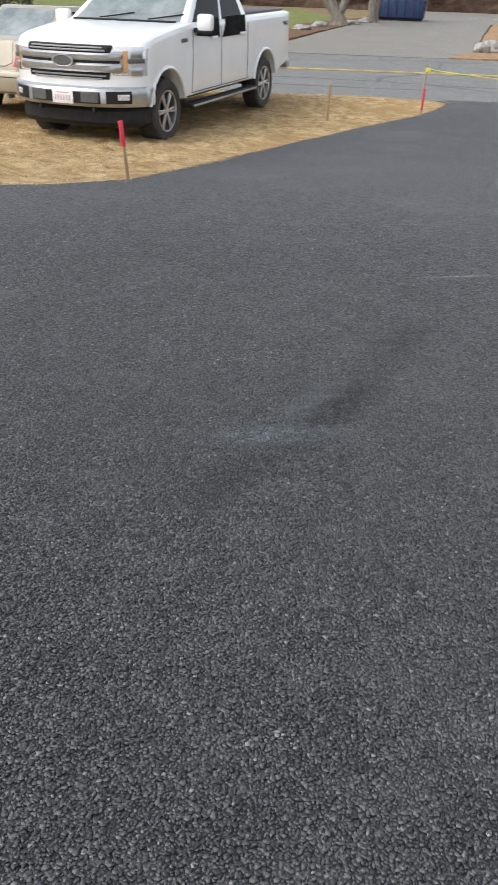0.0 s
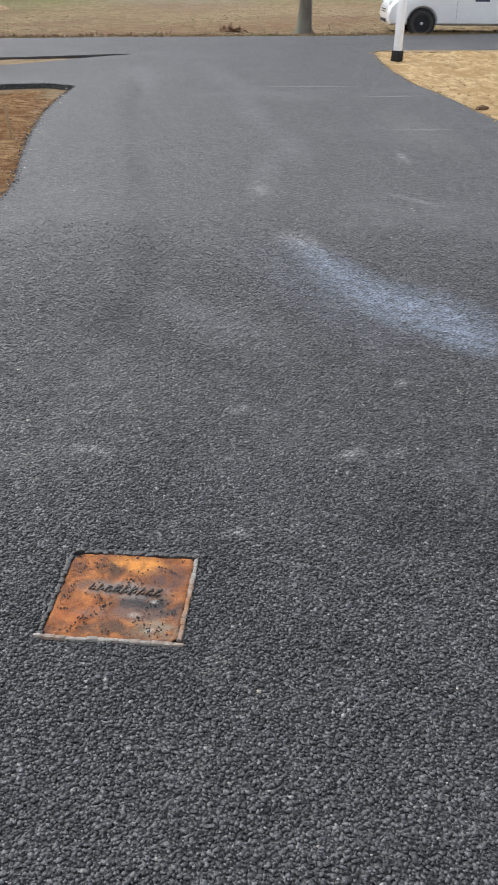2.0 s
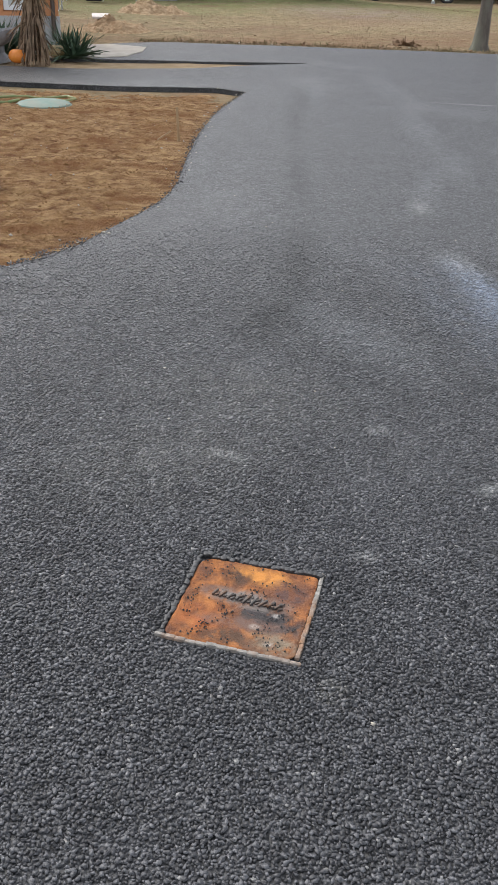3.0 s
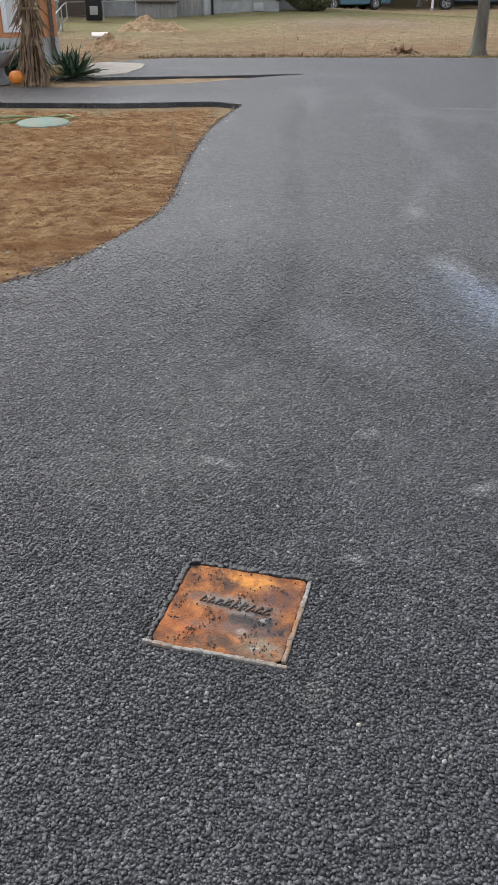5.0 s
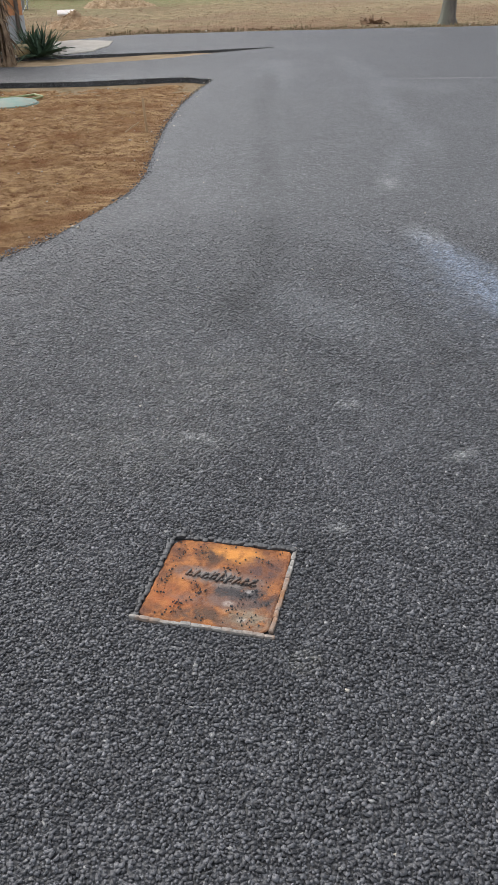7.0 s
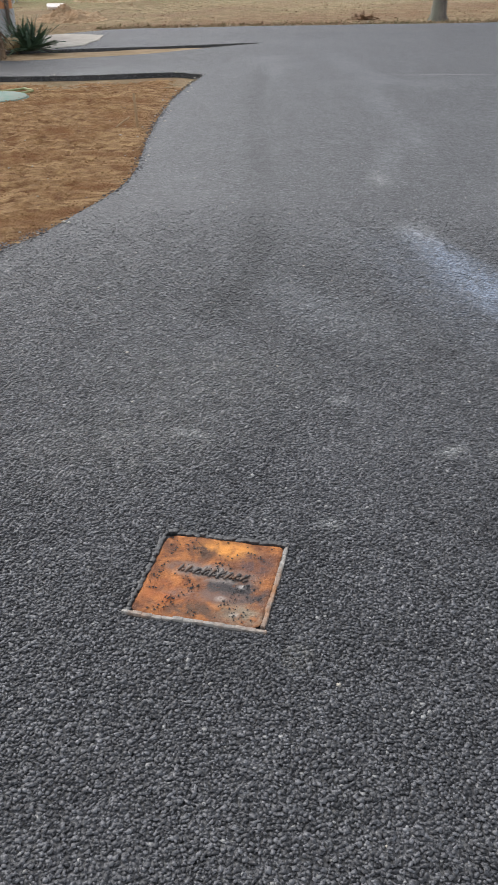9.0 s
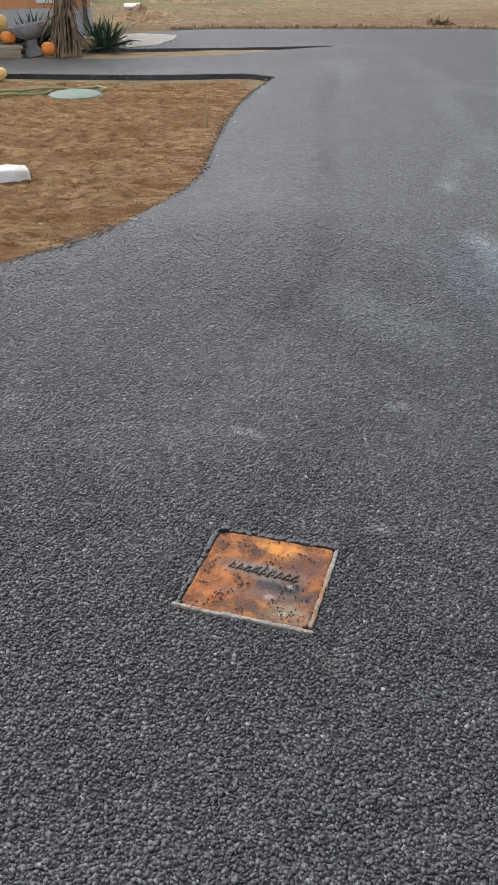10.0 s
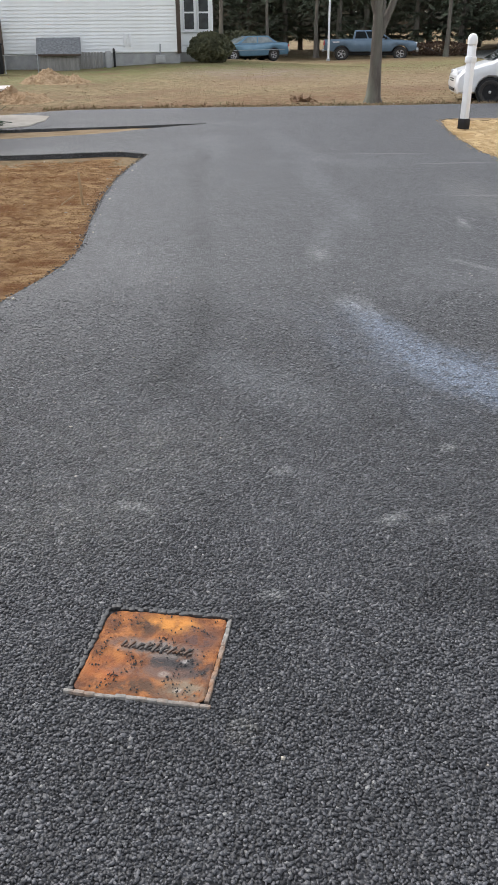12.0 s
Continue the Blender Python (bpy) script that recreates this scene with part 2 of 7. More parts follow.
M_LAWN = mat("dormant_lawn", (0.145, 0.120, 0.058), (0.34, 0.255, 0.15), scale=4.5, rough=0.95, bump=0.04, bscale=26, detail=12.0, c3=(0.20, 0.125, 0.075), scale3=0.35, spec=0.15, marks=[
    (-40, 10, 10, 16, 0, (0.17, 0.185, 0.07), 0.9, 0.9), (-33, 3, 6, 5, 0, (0.17, 0.18, 0.075), 0.8, 1.2), (-42, 22, 6, 12, 0, (0.20, 0.20, 0.085), 0.7, 1.0), (-33, 11, 5, 4, 0, (0.26, 0.20, 0.165), 0.7, 1.2), (-21.3, 8, 2.6, 9, 12, (0.19, 0.105, 0.06), 0.85, 1.6),
    (-27, 14, 4, 9, 0, (0.30, 0.22, 0.14), 0.6, 1.2)])
M_GREENLAWN = mat("green_lawn", (0.12, 0.15, 0.04), (0.22, 0.22, 0.09), scale=2.0, rough=0.95, bump=0.03, bscale=30, spec=0.15)
M_MULCH = mat("bark_mulch", (0.10, 0.055, 0.03), (0.22, 0.14, 0.09), scale=7, rough=0.95, bump=0.03, bscale=25, spec=0.15)
M_CHIPS = mat("wood_chip_heap", (0.22, 0.14, 0.075), (0.44, 0.32, 0.20), scale=8, rough=0.95, bump=0.05, bscale=14, spec=0.15)
M_CONC = mat("pale_concrete", (0.38, 0.34, 0.28), (0.50, 0.46, 0.40), scale=5, rough=0.9, bump=0.004, bscale=80, c3=(0.36, 0.32, 0.27))
M_RUST = mat("rusted_steel", (0.15, 0.048, 0.016), (0.42, 0.155, 0.04), scale=26, rough=0.8, metal=0.1, bump=0.006, bscale=120, c3=(0.13, 0.052, 0.026), scale3=17, lo=0.36, hi=0.60, marks=[
    (0.02, 0.115, 0.10, 0.045, -6, (0.60, 0.25, 0.05), 1.53, 24), (0.10, 0.07, 0.075, 0.07, 10, (0.105, 0.052, 0.042), 1.61, 26), (0.07, -0.045, 0.12, 0.06, -6, (0.050, 0.042, 0.042), 1.70, 28),
    (0.10, -0.12, 0.09, 0.05, 0, (0.25, 0.19, 0.13), 1.53, 32), (0.0, 0.018, 0.14, 0.04, -4, (0.22, 0.19, 0.17), 1.61, 30), (-0.02, -0.125, 0.13, 0.035, 0, (0.10, 0.052, 0.03), 1.53, 34),
    (-0.045, 0.10, 0.05, 0.05, 30, (0.075, 0.036, 0.02), 1.36, 36), (-0.10, -0.08, 0.08, 0.07, 0, (0.36, 0.11, 0.03), 1.19, 30), (0.02, -0.07, 0.16, 0.03, 0, (0.17, 0.10, 0.075), 1.36, 34),
    (0.045, -0.075, 0.02, 0.012, 0, (0.55, 0.50, 0.44), 0.70, 60), (0.09, -0.125, 0.016, 0.012, 0, (0.60, 0.55, 0.48), 0.70, 60), (0.085, -0.02, 0.016, 0.012, 0, (0.50, 0.47, 0.44), 0.70, 60)])
M_RUSTGREY = mat("worn_grey_steel", (0.045, 0.042, 0.040), (0.16, 0.145, 0.135), scale=60, rough=0.6, metal=0.3, bump=0.002, bscale=150, c3=(0.15, 0.075, 0.04), scale3=30)
M_FRAME = mat("crusted_pale_steel", (0.20, 0.185, 0.165), (0.40, 0.375, 0.34), scale=28, rough=0.8, metal=0.2, bump=0.004, bscale=110, c3=(0.30, 0.15, 0.07), scale3=9)
M_CLOD = mat("soil_clods", (0.28, 0.18, 0.085), (0.48, 0.35, 0.20), scale=7, rough=0.95, bump=0.006, bscale=60, spec=0.2)
M_ROCK = mat("field_stone", (0.24, 0.235, 0.22), (0.46, 0.44, 0.41), scale=7, rough=0.85, bump=0.02, bscale=18, c3=(0.16, 0.15, 0.13), scale3=3)
M_WHITEROCK = mat("pale_pinkish_stone", (0.62, 0.56, 0.52), (0.78, 0.74, 0.70), scale=10, rough=0.85, bump=0.01, bscale=25)
M_YELLOW = mat("road_paint_yellow", (0.70, 0.46, 0.06), (0.62, 0.45, 0.14), scale=9, rough=0.7)
M_WHITELINE = mat("worn_white_road_paint", (0.52, 0.52, 0.51), (0.66, 0.66, 0.64), scale=14, rough=0.75)
M_TAR = mat("crack_sealant", (0.016, 0.016, 0.017), (0.045, 0.045, 0.047), scale=9, rough=0.5)


# ---------------------------------------------------------------- mesh helpers
def mesh_ob(name, bm, material, parent=None, label="", smooth=30):
    me = bpy.data.meshes.new(name)
    bm.to_mesh(me)
    bm.free()
    me.materials.append(material)
    if smooth:
        me.polygons.foreach_set("use_smooth", [True] * len(me.polygons))
        me.set_sharp_from_angle(angle=radians(smooth))
    ob = new(name, me)
    if parent is not None:
        ob.parent = parent
    if label:
        ob["label"] = label
    return ob


def part(name, bm, material, parent, label="", smooth=30):
    return mesh_ob(name, bm, material, parent, label, smooth)


def thing(name, label, category, m=None, group="", kind=""):
    ob = new(name)
    ob.empty_display_size = 0.2
    tagged(ob, label, category, group, kind)
    if m is not None:
        ob.matrix_basis = m
    return ob


def raw(name, verts, faces, material, parent=None, label="", smooth=0):
    me = bpy.data.meshes.new(name)
    me.from_pydata(verts, [], faces)
    me.materials.append(material)
    if smooth:
        me.polygons.foreach_set("use_smooth", [True] * len(me.polygons))
        me.set_sharp_from_angle(angle=radians(smooth))
    me.update()
    ob = new(name, me)
    if parent is not None:
        ob.parent = parent
    if label:
        ob["label"] = label
    return ob


def add_box(bm, c, s, bevel=0.0, m=None, seg=2):
    r = bmesh.ops.create_cube(bm, size=1.0)
    vs = r["verts"]
    bmesh.ops.scale(bm, vec=s, verts=vs)
    if bevel:
        es = list({e for v in vs for e in v.link_edges})
        g = bmesh.ops.bevel(bm, geom=es, offset=bevel, segments=seg, affect="EDGES", profile=0.5)
        vs = list({v for f in g["faces"] for v in f.verts} | {v for v in vs if v.is_valid})
    if m is not None:
        bmesh.ops.transform(bm, matrix=m, verts=vs)
    bmesh.ops.translate(bm, vec=c, verts=vs)
    return vs


def box(c, s, bevel=0.0, m=None):
    bm = bmesh.new()
    add_box(bm, c, s, bevel, m)
    return bm


def add_cyl(bm, c, r, h, seg=16, r2=None, m=None):
    """A rod whose foot is at c, along its own z."""
    g = bmesh.ops.create_cone(bm, cap_ends=True, segments=seg, radius1=r, radius2=r if r2 is None else r2, depth=h)
    vs = g["verts"]
    bmesh.ops.translate(bm, vec=(0, 0, h / 2), verts=vs)
    if m is not None:
        bmesh.ops.transform(bm, matrix=m, verts=vs)
    bmesh.ops.translate(bm, vec=c, verts=vs)
    return vs


def cyl(c, r, h, seg=16, r2=None, m=None):
    bm = bmesh.new()
    add_cyl(bm, c, r, h, seg, r2, m)
    return bm


def tube(points, radii, seg=8):
    """A tapering tube along points."""
    bm = bmesh.new()
    rings = []
    pts = [Vector(p) for p in points]
    for i, p in enumerate(pts):
        d = (pts[min(i + 1, len(pts) - 1)] - pts[max(i - 1, 0)]).normalized()
        a = d.cross(Vector((0.31, 0.17, 0.93)))
        if a.length < 0.05:
            a = d.cross(Vector((1, 0, 0)))
        a.normalize()
        b = d.cross(a)
        r = radii[i] if isinstance(radii, (list, tuple)) else radii
        rings.append([bm.verts.new(p + (a * math.cos(2 * math.pi * k / seg) + b * math.sin(2 * math.pi * k / seg)) * r) for k in range(seg)])
    for u, v in zip(rings, rings[1:]):
        for k in range(seg):
            bm.faces.new((u[k], u[(k + 1) % seg], v[(k + 1) % seg], v[k]))
    bm.faces.new(rings[0][::-1])
    bm.faces.new(rings[-1])
    return bm


def join(*bms):
    out = bms[0]
    for b in bms[1:]:
        me = bpy.data.meshes.new("tmp")
        b.to_mesh(me)
        b.free()
        out.from_mesh(me)
        bpy.data.meshes.remove(me)
    return out


def lathe(profile, seg=24, m=None, cap=True):
    """Turns (radius, height) pairs about z."""
    bm = bmesh.new()
    rings = [[bm.verts.new((r * math.cos(2 * math.pi * k / seg), r * math.sin(2 * math.pi * k / seg), z)) for k in range(seg)] for r, z in profile]
    for u, v in zip(rings, rings[1:]):
        for k in range(seg):
            bm.faces.new((u[k], u[(k + 1) % seg], v[(k + 1) % seg], v[k]))
    if cap and profile[0][0] > 1e-4:
        bm.faces.new(rings[0][::-1])
    if cap and profile[-1][0] > 1e-4:
        bm.faces.new(rings[-1])
    bmesh.ops.remove_doubles(bm, verts=bm.verts, dist=1e-5)
    if m is not None:
        bmesh.ops.transform(bm, matrix=m, verts=bm.verts)
    return bm


# ---------------------------------------------------------------- the lie of the land
def terr(x, y):
    z = (-0.38 * ss((y - 7) / 5.5) + 0.14 * ss((y - 13.5) / 5)) * ss((x + 13) / 6)
    z += 0.16 * ss((y - 5) / 5) * ss((-x - 26) / 14) * ss((62 + x) / 14) * ss((32 - y) / 6)
    z -= 0.34 * ss((y - 12) / 8) * ss((-x - 30) / 14) * ss((44 - y) / 8)
    return z + 0.02 * max(0.0, min(13.0, y - 20)) + 0.03 * max(0.0, min(60.0, y - 33))


def rough_at(x, y, s, amp, k=0.0):
    return amp * noise.fractal(Vector((x * s, y * s, k)), 0.8, 2.1, 5)


def inside(p, poly):
    x, y = p
    c = False
    for (x1, y1), (x2, y2) in zip(poly, poly[1:] + poly[:1]):
        if (y1 > y) != (y2 > y) and x < (x2 - x1) * (y - y1) / (y2 - y1) + x1:
            c = not c
    return c


def edge_dist(p, poly):
    q = np.array(poly)
    a, b = q, np.roll(q, -1, 0)
    ab, ap = b - a, np.array(p) - a
    t = np.clip((ab * ap).sum(1) / np.maximum((ab * ab).sum(1), 1e-9), 0, 1)
    return float(np.sqrt(((ap - ab * t[:, None]) ** 2).sum(1)).min())


def smooth_line(pts, step):
    """A curve through the points, cut at even steps."""
    out = []
    n = len(pts)
    for i in range(n - 1):
        p0, p1, p2, p3 = (Vector(pts[max(0, min(n - 1, i + k))]) for k in (-1, 0, 1, 2))
        c = max(1, int((p2 - p1).length / step))
        for k in range(c):
            t = k / c
            out.append(tuple(0.5 * (2 * p1 + (p2 - p0) * t + (2 * p0 - 5 * p1 + 4 * p2 - p3) * t * t + (3 * p1 - p0 - 3 * p2 + p3) * t ** 3)))
    return out + [tuple(pts[-1])]


def area(name, poly, step, zf, depth, material, label, category, ragged=0.0, kind="structure", fine=None):
    """A piece of ground with that outline: a grid of triangles, its rim turned down by depth. fine: a box with a closer grid."""
    from mathutils import geometry
    rim = []
    for (x1, y1), (x2, y2) in zip(poly, poly[1:] + poly[:1]):
        c = max(1, int(math.hypot(x2 - x1, y2 - y1) / step))
        for k in range(c):
            x, y = x1 + (x2 - x1) * k / c, y1 + (y2 - y1) * k / c
            if ragged:
                x += ragged * noise.noise(Vector((x * 6, y * 6, 1.0))) + ragged * noise.noise(Vector((x * 17, y * 17, 3.0)))
                y += ragged * noise.noise(Vector((x * 6, y * 6, 7.0))) + ragged * noise.noise(Vector((x * 17, y * 17, 9.0)))
            rim.append((x, y))
    xs, ys = [p[0] for p in rim], [p[1] for p in rim]
    pts = list(rim)
    rng = random.Random(5)

    def sow(x0, x1, y0, y1, st, skip=None):
        nx, ny = int((x1 - x0) / st) + 1, int((y1 - y0) / st) + 1
        for i in range(nx):
            for j in range(ny):
                x, y = x0 + (i + rng.uniform(0.2, 0.8)) * st, y0 + (j + rng.uniform(0.2, 0.8)) * st
                if skip and skip[0] < x < skip[1] and skip[2] < y < skip[3]:
                    continue
                if inside((x, y), rim) and edge_dist((x, y), rim) > 0.35 * st:
                    pts.append((x, y))
    sow(min(xs), max(xs), min(ys), max(ys), step, fine[:4] if fine else None)
    if fine:
        sow(max(min(xs), fine[0]), min(max(xs), fine[1]), max(min(ys), fine[2]), min(max(ys), fine[3]), fine[4])
    k = len(rim)
    v2, _, f2, _, _, _ = geometry.delaunay_2d_cdt([Vector(p) for p in pts], [(i, (i + 1) % k) for i in range(k)], [], 1, 1e-5)
    verts = [(p.x, p.y, zf(p.x, p.y)) for p in v2]
    faces = [tuple(f) for f in f2]
    base = len(verts)
    verts += [(v2[i].x, v2[i].y, zf(v2[i].x, v2[i].y) - depth) for i in range(k)]
    faces += [(i, base + i, base + (i + 1) % k, (i + 1) % k) for i in range(k)]
    ob = raw(name, verts, faces, material, smooth=50)
    return tagged(ob, label, category, kind=kind)


# rim of the yellow dirt lot, from the street corner round to the lane
LOT_EDGE = smooth_line([(2.60, 18.34), (2.74, 18.05), (2.57, 17.45), (1.97, 16.28), (1.11, 15.09), (0.17, 13.56), (-0.72, 11.75), (-0.98, 10.5), (-1.20, 9.04), (-1.32, 8.5),
                        (-1.53, 7.80), (-2.04, 7.37), (-2.46, 7.22), (-3.33, 7.02), (-4.16, 6.76), (-4.90, 6.64), (-5.70, 6.56), (-6.40, 6.54),
                        (-7.15, 6.57), (-8.21, 6.71), (-9.90, 7.14), (-11.20, 7.45), (-12.94, 8.06), (-14.70, 8.80), (-14.90, 9.02)], 0.35)
LOT_BACK = [(-14.75, 9.6), (-14.45, 11.0), (-14.10, 12.6), (-13.70, 14.5), (-13.0, 16.8), (-12.1, 18.6)]
LOT_TOP = [(-8.0, 19.15), (-4.0, 19.0), (-0.4, 18.85), (0.95, 19.0), (2.35, 18.6)]
# rim of the brown soil bed
BED_EDGE = smooth_line([(-4.2, -7.0), (-4.35, -3.0), (-4.75, -0.4), (-5.13, 0.68), (-5.38, 1.01), (-5.62, 1.22), (-5.97, 1.42), (-6.36, 1.65), (-6.88, 1.87),
                        (-7.51, 2.01), (-8.17, 2.14), (-9.18, 2.37), (-10.43, 2.72), (-11.57, 3.13), (-12.06, 3.32), (-12.42, 3.05), (-12.47, 2.48),
                        (-12.52, 1.77), (-12.70, 1.07), (-12.89, 0.36), (-13.07, -0.2), (-13.9, -3.0), (-14.6, -7.0)], 0.25)
STRIP = smooth_line([(-15.62, 4.98), (-15.27, 4.12), (-14.67, 2.71), (-14.46, 1.38), (-14.72, 0.24), (-15.5, -3.0), (-16.3, -7.0)], 0.3)
DRIVE_LOW = smooth_line([(-15.85, -0.4), (-15.83, 1.49), (-15.81, 2.38), (-15.70, 3.73), (-15.66, 4.90)], 0.4)
LANE_FAR = smooth_line([(-18.25, -0.4), (-18.3, 1.43), (-18.88, 2.08), (-19.30, 2.83), (-19.25, 3.95), (-18.70, 6.58), (-18.06, 9.04), (-17.55, 11.53), (-17.30, 15.0), (-16.6, 19.0), (-16.4, 20.1)], 0.5)

area("ground", [(-420, -420), (420, -420), (420, 420), (-420, 420)], 40.0, lambda x, y: terr(x, y) - 0.06, 0.5, M_LAWN,
     "dormant tan and olive lawn ground with leaf litter", "lawn", fine=(-60, 40, -30, 60, 1.2))

paving = (LOT_EDGE + LOT_BACK + [(-12.3, 19.0), (-14.5, 19.9)] + LANE_FAR[::-1] + DRIVE_LOW[:] + STRIP + [(-14.6, -7.0)]
          + BED_EDGE[::-1] + [(-4.2, -9.0), (9.0, -9.0), (12.0, 4.0), (11.0, 18.6), (2.8, 18.6)])
paving = [p for i, p in enumerate(paving) if math.hypot(p[0] - paving[i - 1][0], p[1] - paving[i - 1][1]) > 0.03]
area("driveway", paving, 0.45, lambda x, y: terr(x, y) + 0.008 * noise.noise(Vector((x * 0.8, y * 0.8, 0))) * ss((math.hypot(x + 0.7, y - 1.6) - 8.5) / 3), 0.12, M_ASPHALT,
     "freshly laid dark grey asphalt driveway with chalky scuffs", "driveway", ragged=0.015)

lot = LOT_EDGE + LOT_BACK + LOT_TOP


def lot_z(x, y):
    d = min(1.0, edge_dist((x, y), lot) / 0.5)
    rut = 0.035 * noise.noise(Vector(((x * 0.95 - y * 0.31) * 1.6, (x * 0.31 + y * 0.95) * 0.35, 5)))
    return terr(x, y) - 0.012 + d * (0.012 + rough_at(x, y, 2.3, 0.035, 2) + 0.022 * noise.noise(Vector((x * 2.6, y * 11, 8))) + rough_at(x, y, 7.0, 0.042, 4) + rut - 0.06 * max(0.0, noise.noise(Vector((x * 3.1, y * 3.1, 11))) - 0.25))


area("dirt_lot", lot, 0.13, lot_z, 0.05, M_DIRT, "loose yellow-tan graded fill dirt with wheel ruts", "dirt", ragged=0.02, fine=(-9.0, 2.6, 6.9, 13.5, 0.075))


def bed_z(x, y):
    d = min(1.0, edge_dist((x, y), BED_EDGE) / 0.45)
    low = 0.045 * ss((-x - 10.6) / 1.4)
    rake = 0.016 * noise.noise(Vector((x * 12, y * 1.8, 3))) + 0.012 * abs(noise.noise(Vector((x * 19, y * 6, 6))))
    return terr(x, y) - 0.035 - low + d * (0.022 + rake + rough_at(x, y, 2.0, 0.016, 8) + rough_at(x * 1.2, y * 0.9, 15.0, 0.024, 9))


area("soil_bed", BED_EDGE, 0.3, bed_z, 0.04, M_BED, "raked reddish-brown soil bed beside the new paving", "soil", ragged=0.02, fine=(-13.2, -4.6, -1.2, 3.5, 0.05))
strip = STRIP + [(-17.5, -7.0), (-17.9, -0.4), (-15.86, -0.4)] + DRIVE_LOW[1:]
area("soil_strip", strip, 0.22, lambda x, y: terr(x, y) - 0.040 + rough_at(x, y, 4, 0.014, 3), 0.05, M_STRIP,
     "narrow sandy soil strip between walk and drive", "soil", ragged=0.02)
area("concrete_apron", [(-18.20, 1.30), (-18.30, 0.2), (-15.87, 0.2), (-15.87, 1.42), (-16.36, 2.14), (-17.2, 2.45), (-18.05, 2.60), (-18.6, 1.9)], 0.4,
     lambda x, y: terr(x, y) + 0.012, 0.05, M_CONC, "pale stained concrete apron at the end of the drive", "apron", ragged=0.03)

# main street with its centre line, and the weathered drive across it
def street_y(x):
    return 25.05 + (0.0 if x > 0 else 0.004 * x * x * ss(-x / 8) + 0.03 * -x)


def ribbon(name, x0, x1, lo, hi, lift, material, label, category, step=1.0, parent=None):
    verts, faces = [], []
    n = int((x1 - x0) / step)
    for i in range(n + 1):
        x = x0 + (x1 - x0) * i / n
        for k in range(7):
            y = street_y(x) + lo + (hi - lo) * k / 6
            verts.append((x, y, terr(x, y) + lift))
        if i:
            for k in range(6):
                a = (i - 1) * 7 + k
                faces.append((a, a + 7, a + 8, a + 1))
    ob = raw(name, verts, faces, material, parent, smooth=60)
    return tagged(ob, label, category, kind="structure") if parent is None else ob


ribbon("road", -60, 70, -7.2, 5.4, -0.03, M_STREET, "cracked pale grey street asphalt with a yellow centre line", "road")
ribbon("centre_line", -60, 70, -0.17, -0.05, -0.02, M_YELLOW, "double yellow painted centre line on the street", "road marking")
ribbon("centre_line", -60, 70, 0.06, 0.18, -0.02, M_YELLOW, "double yellow painted centre line on the street", "road marking")

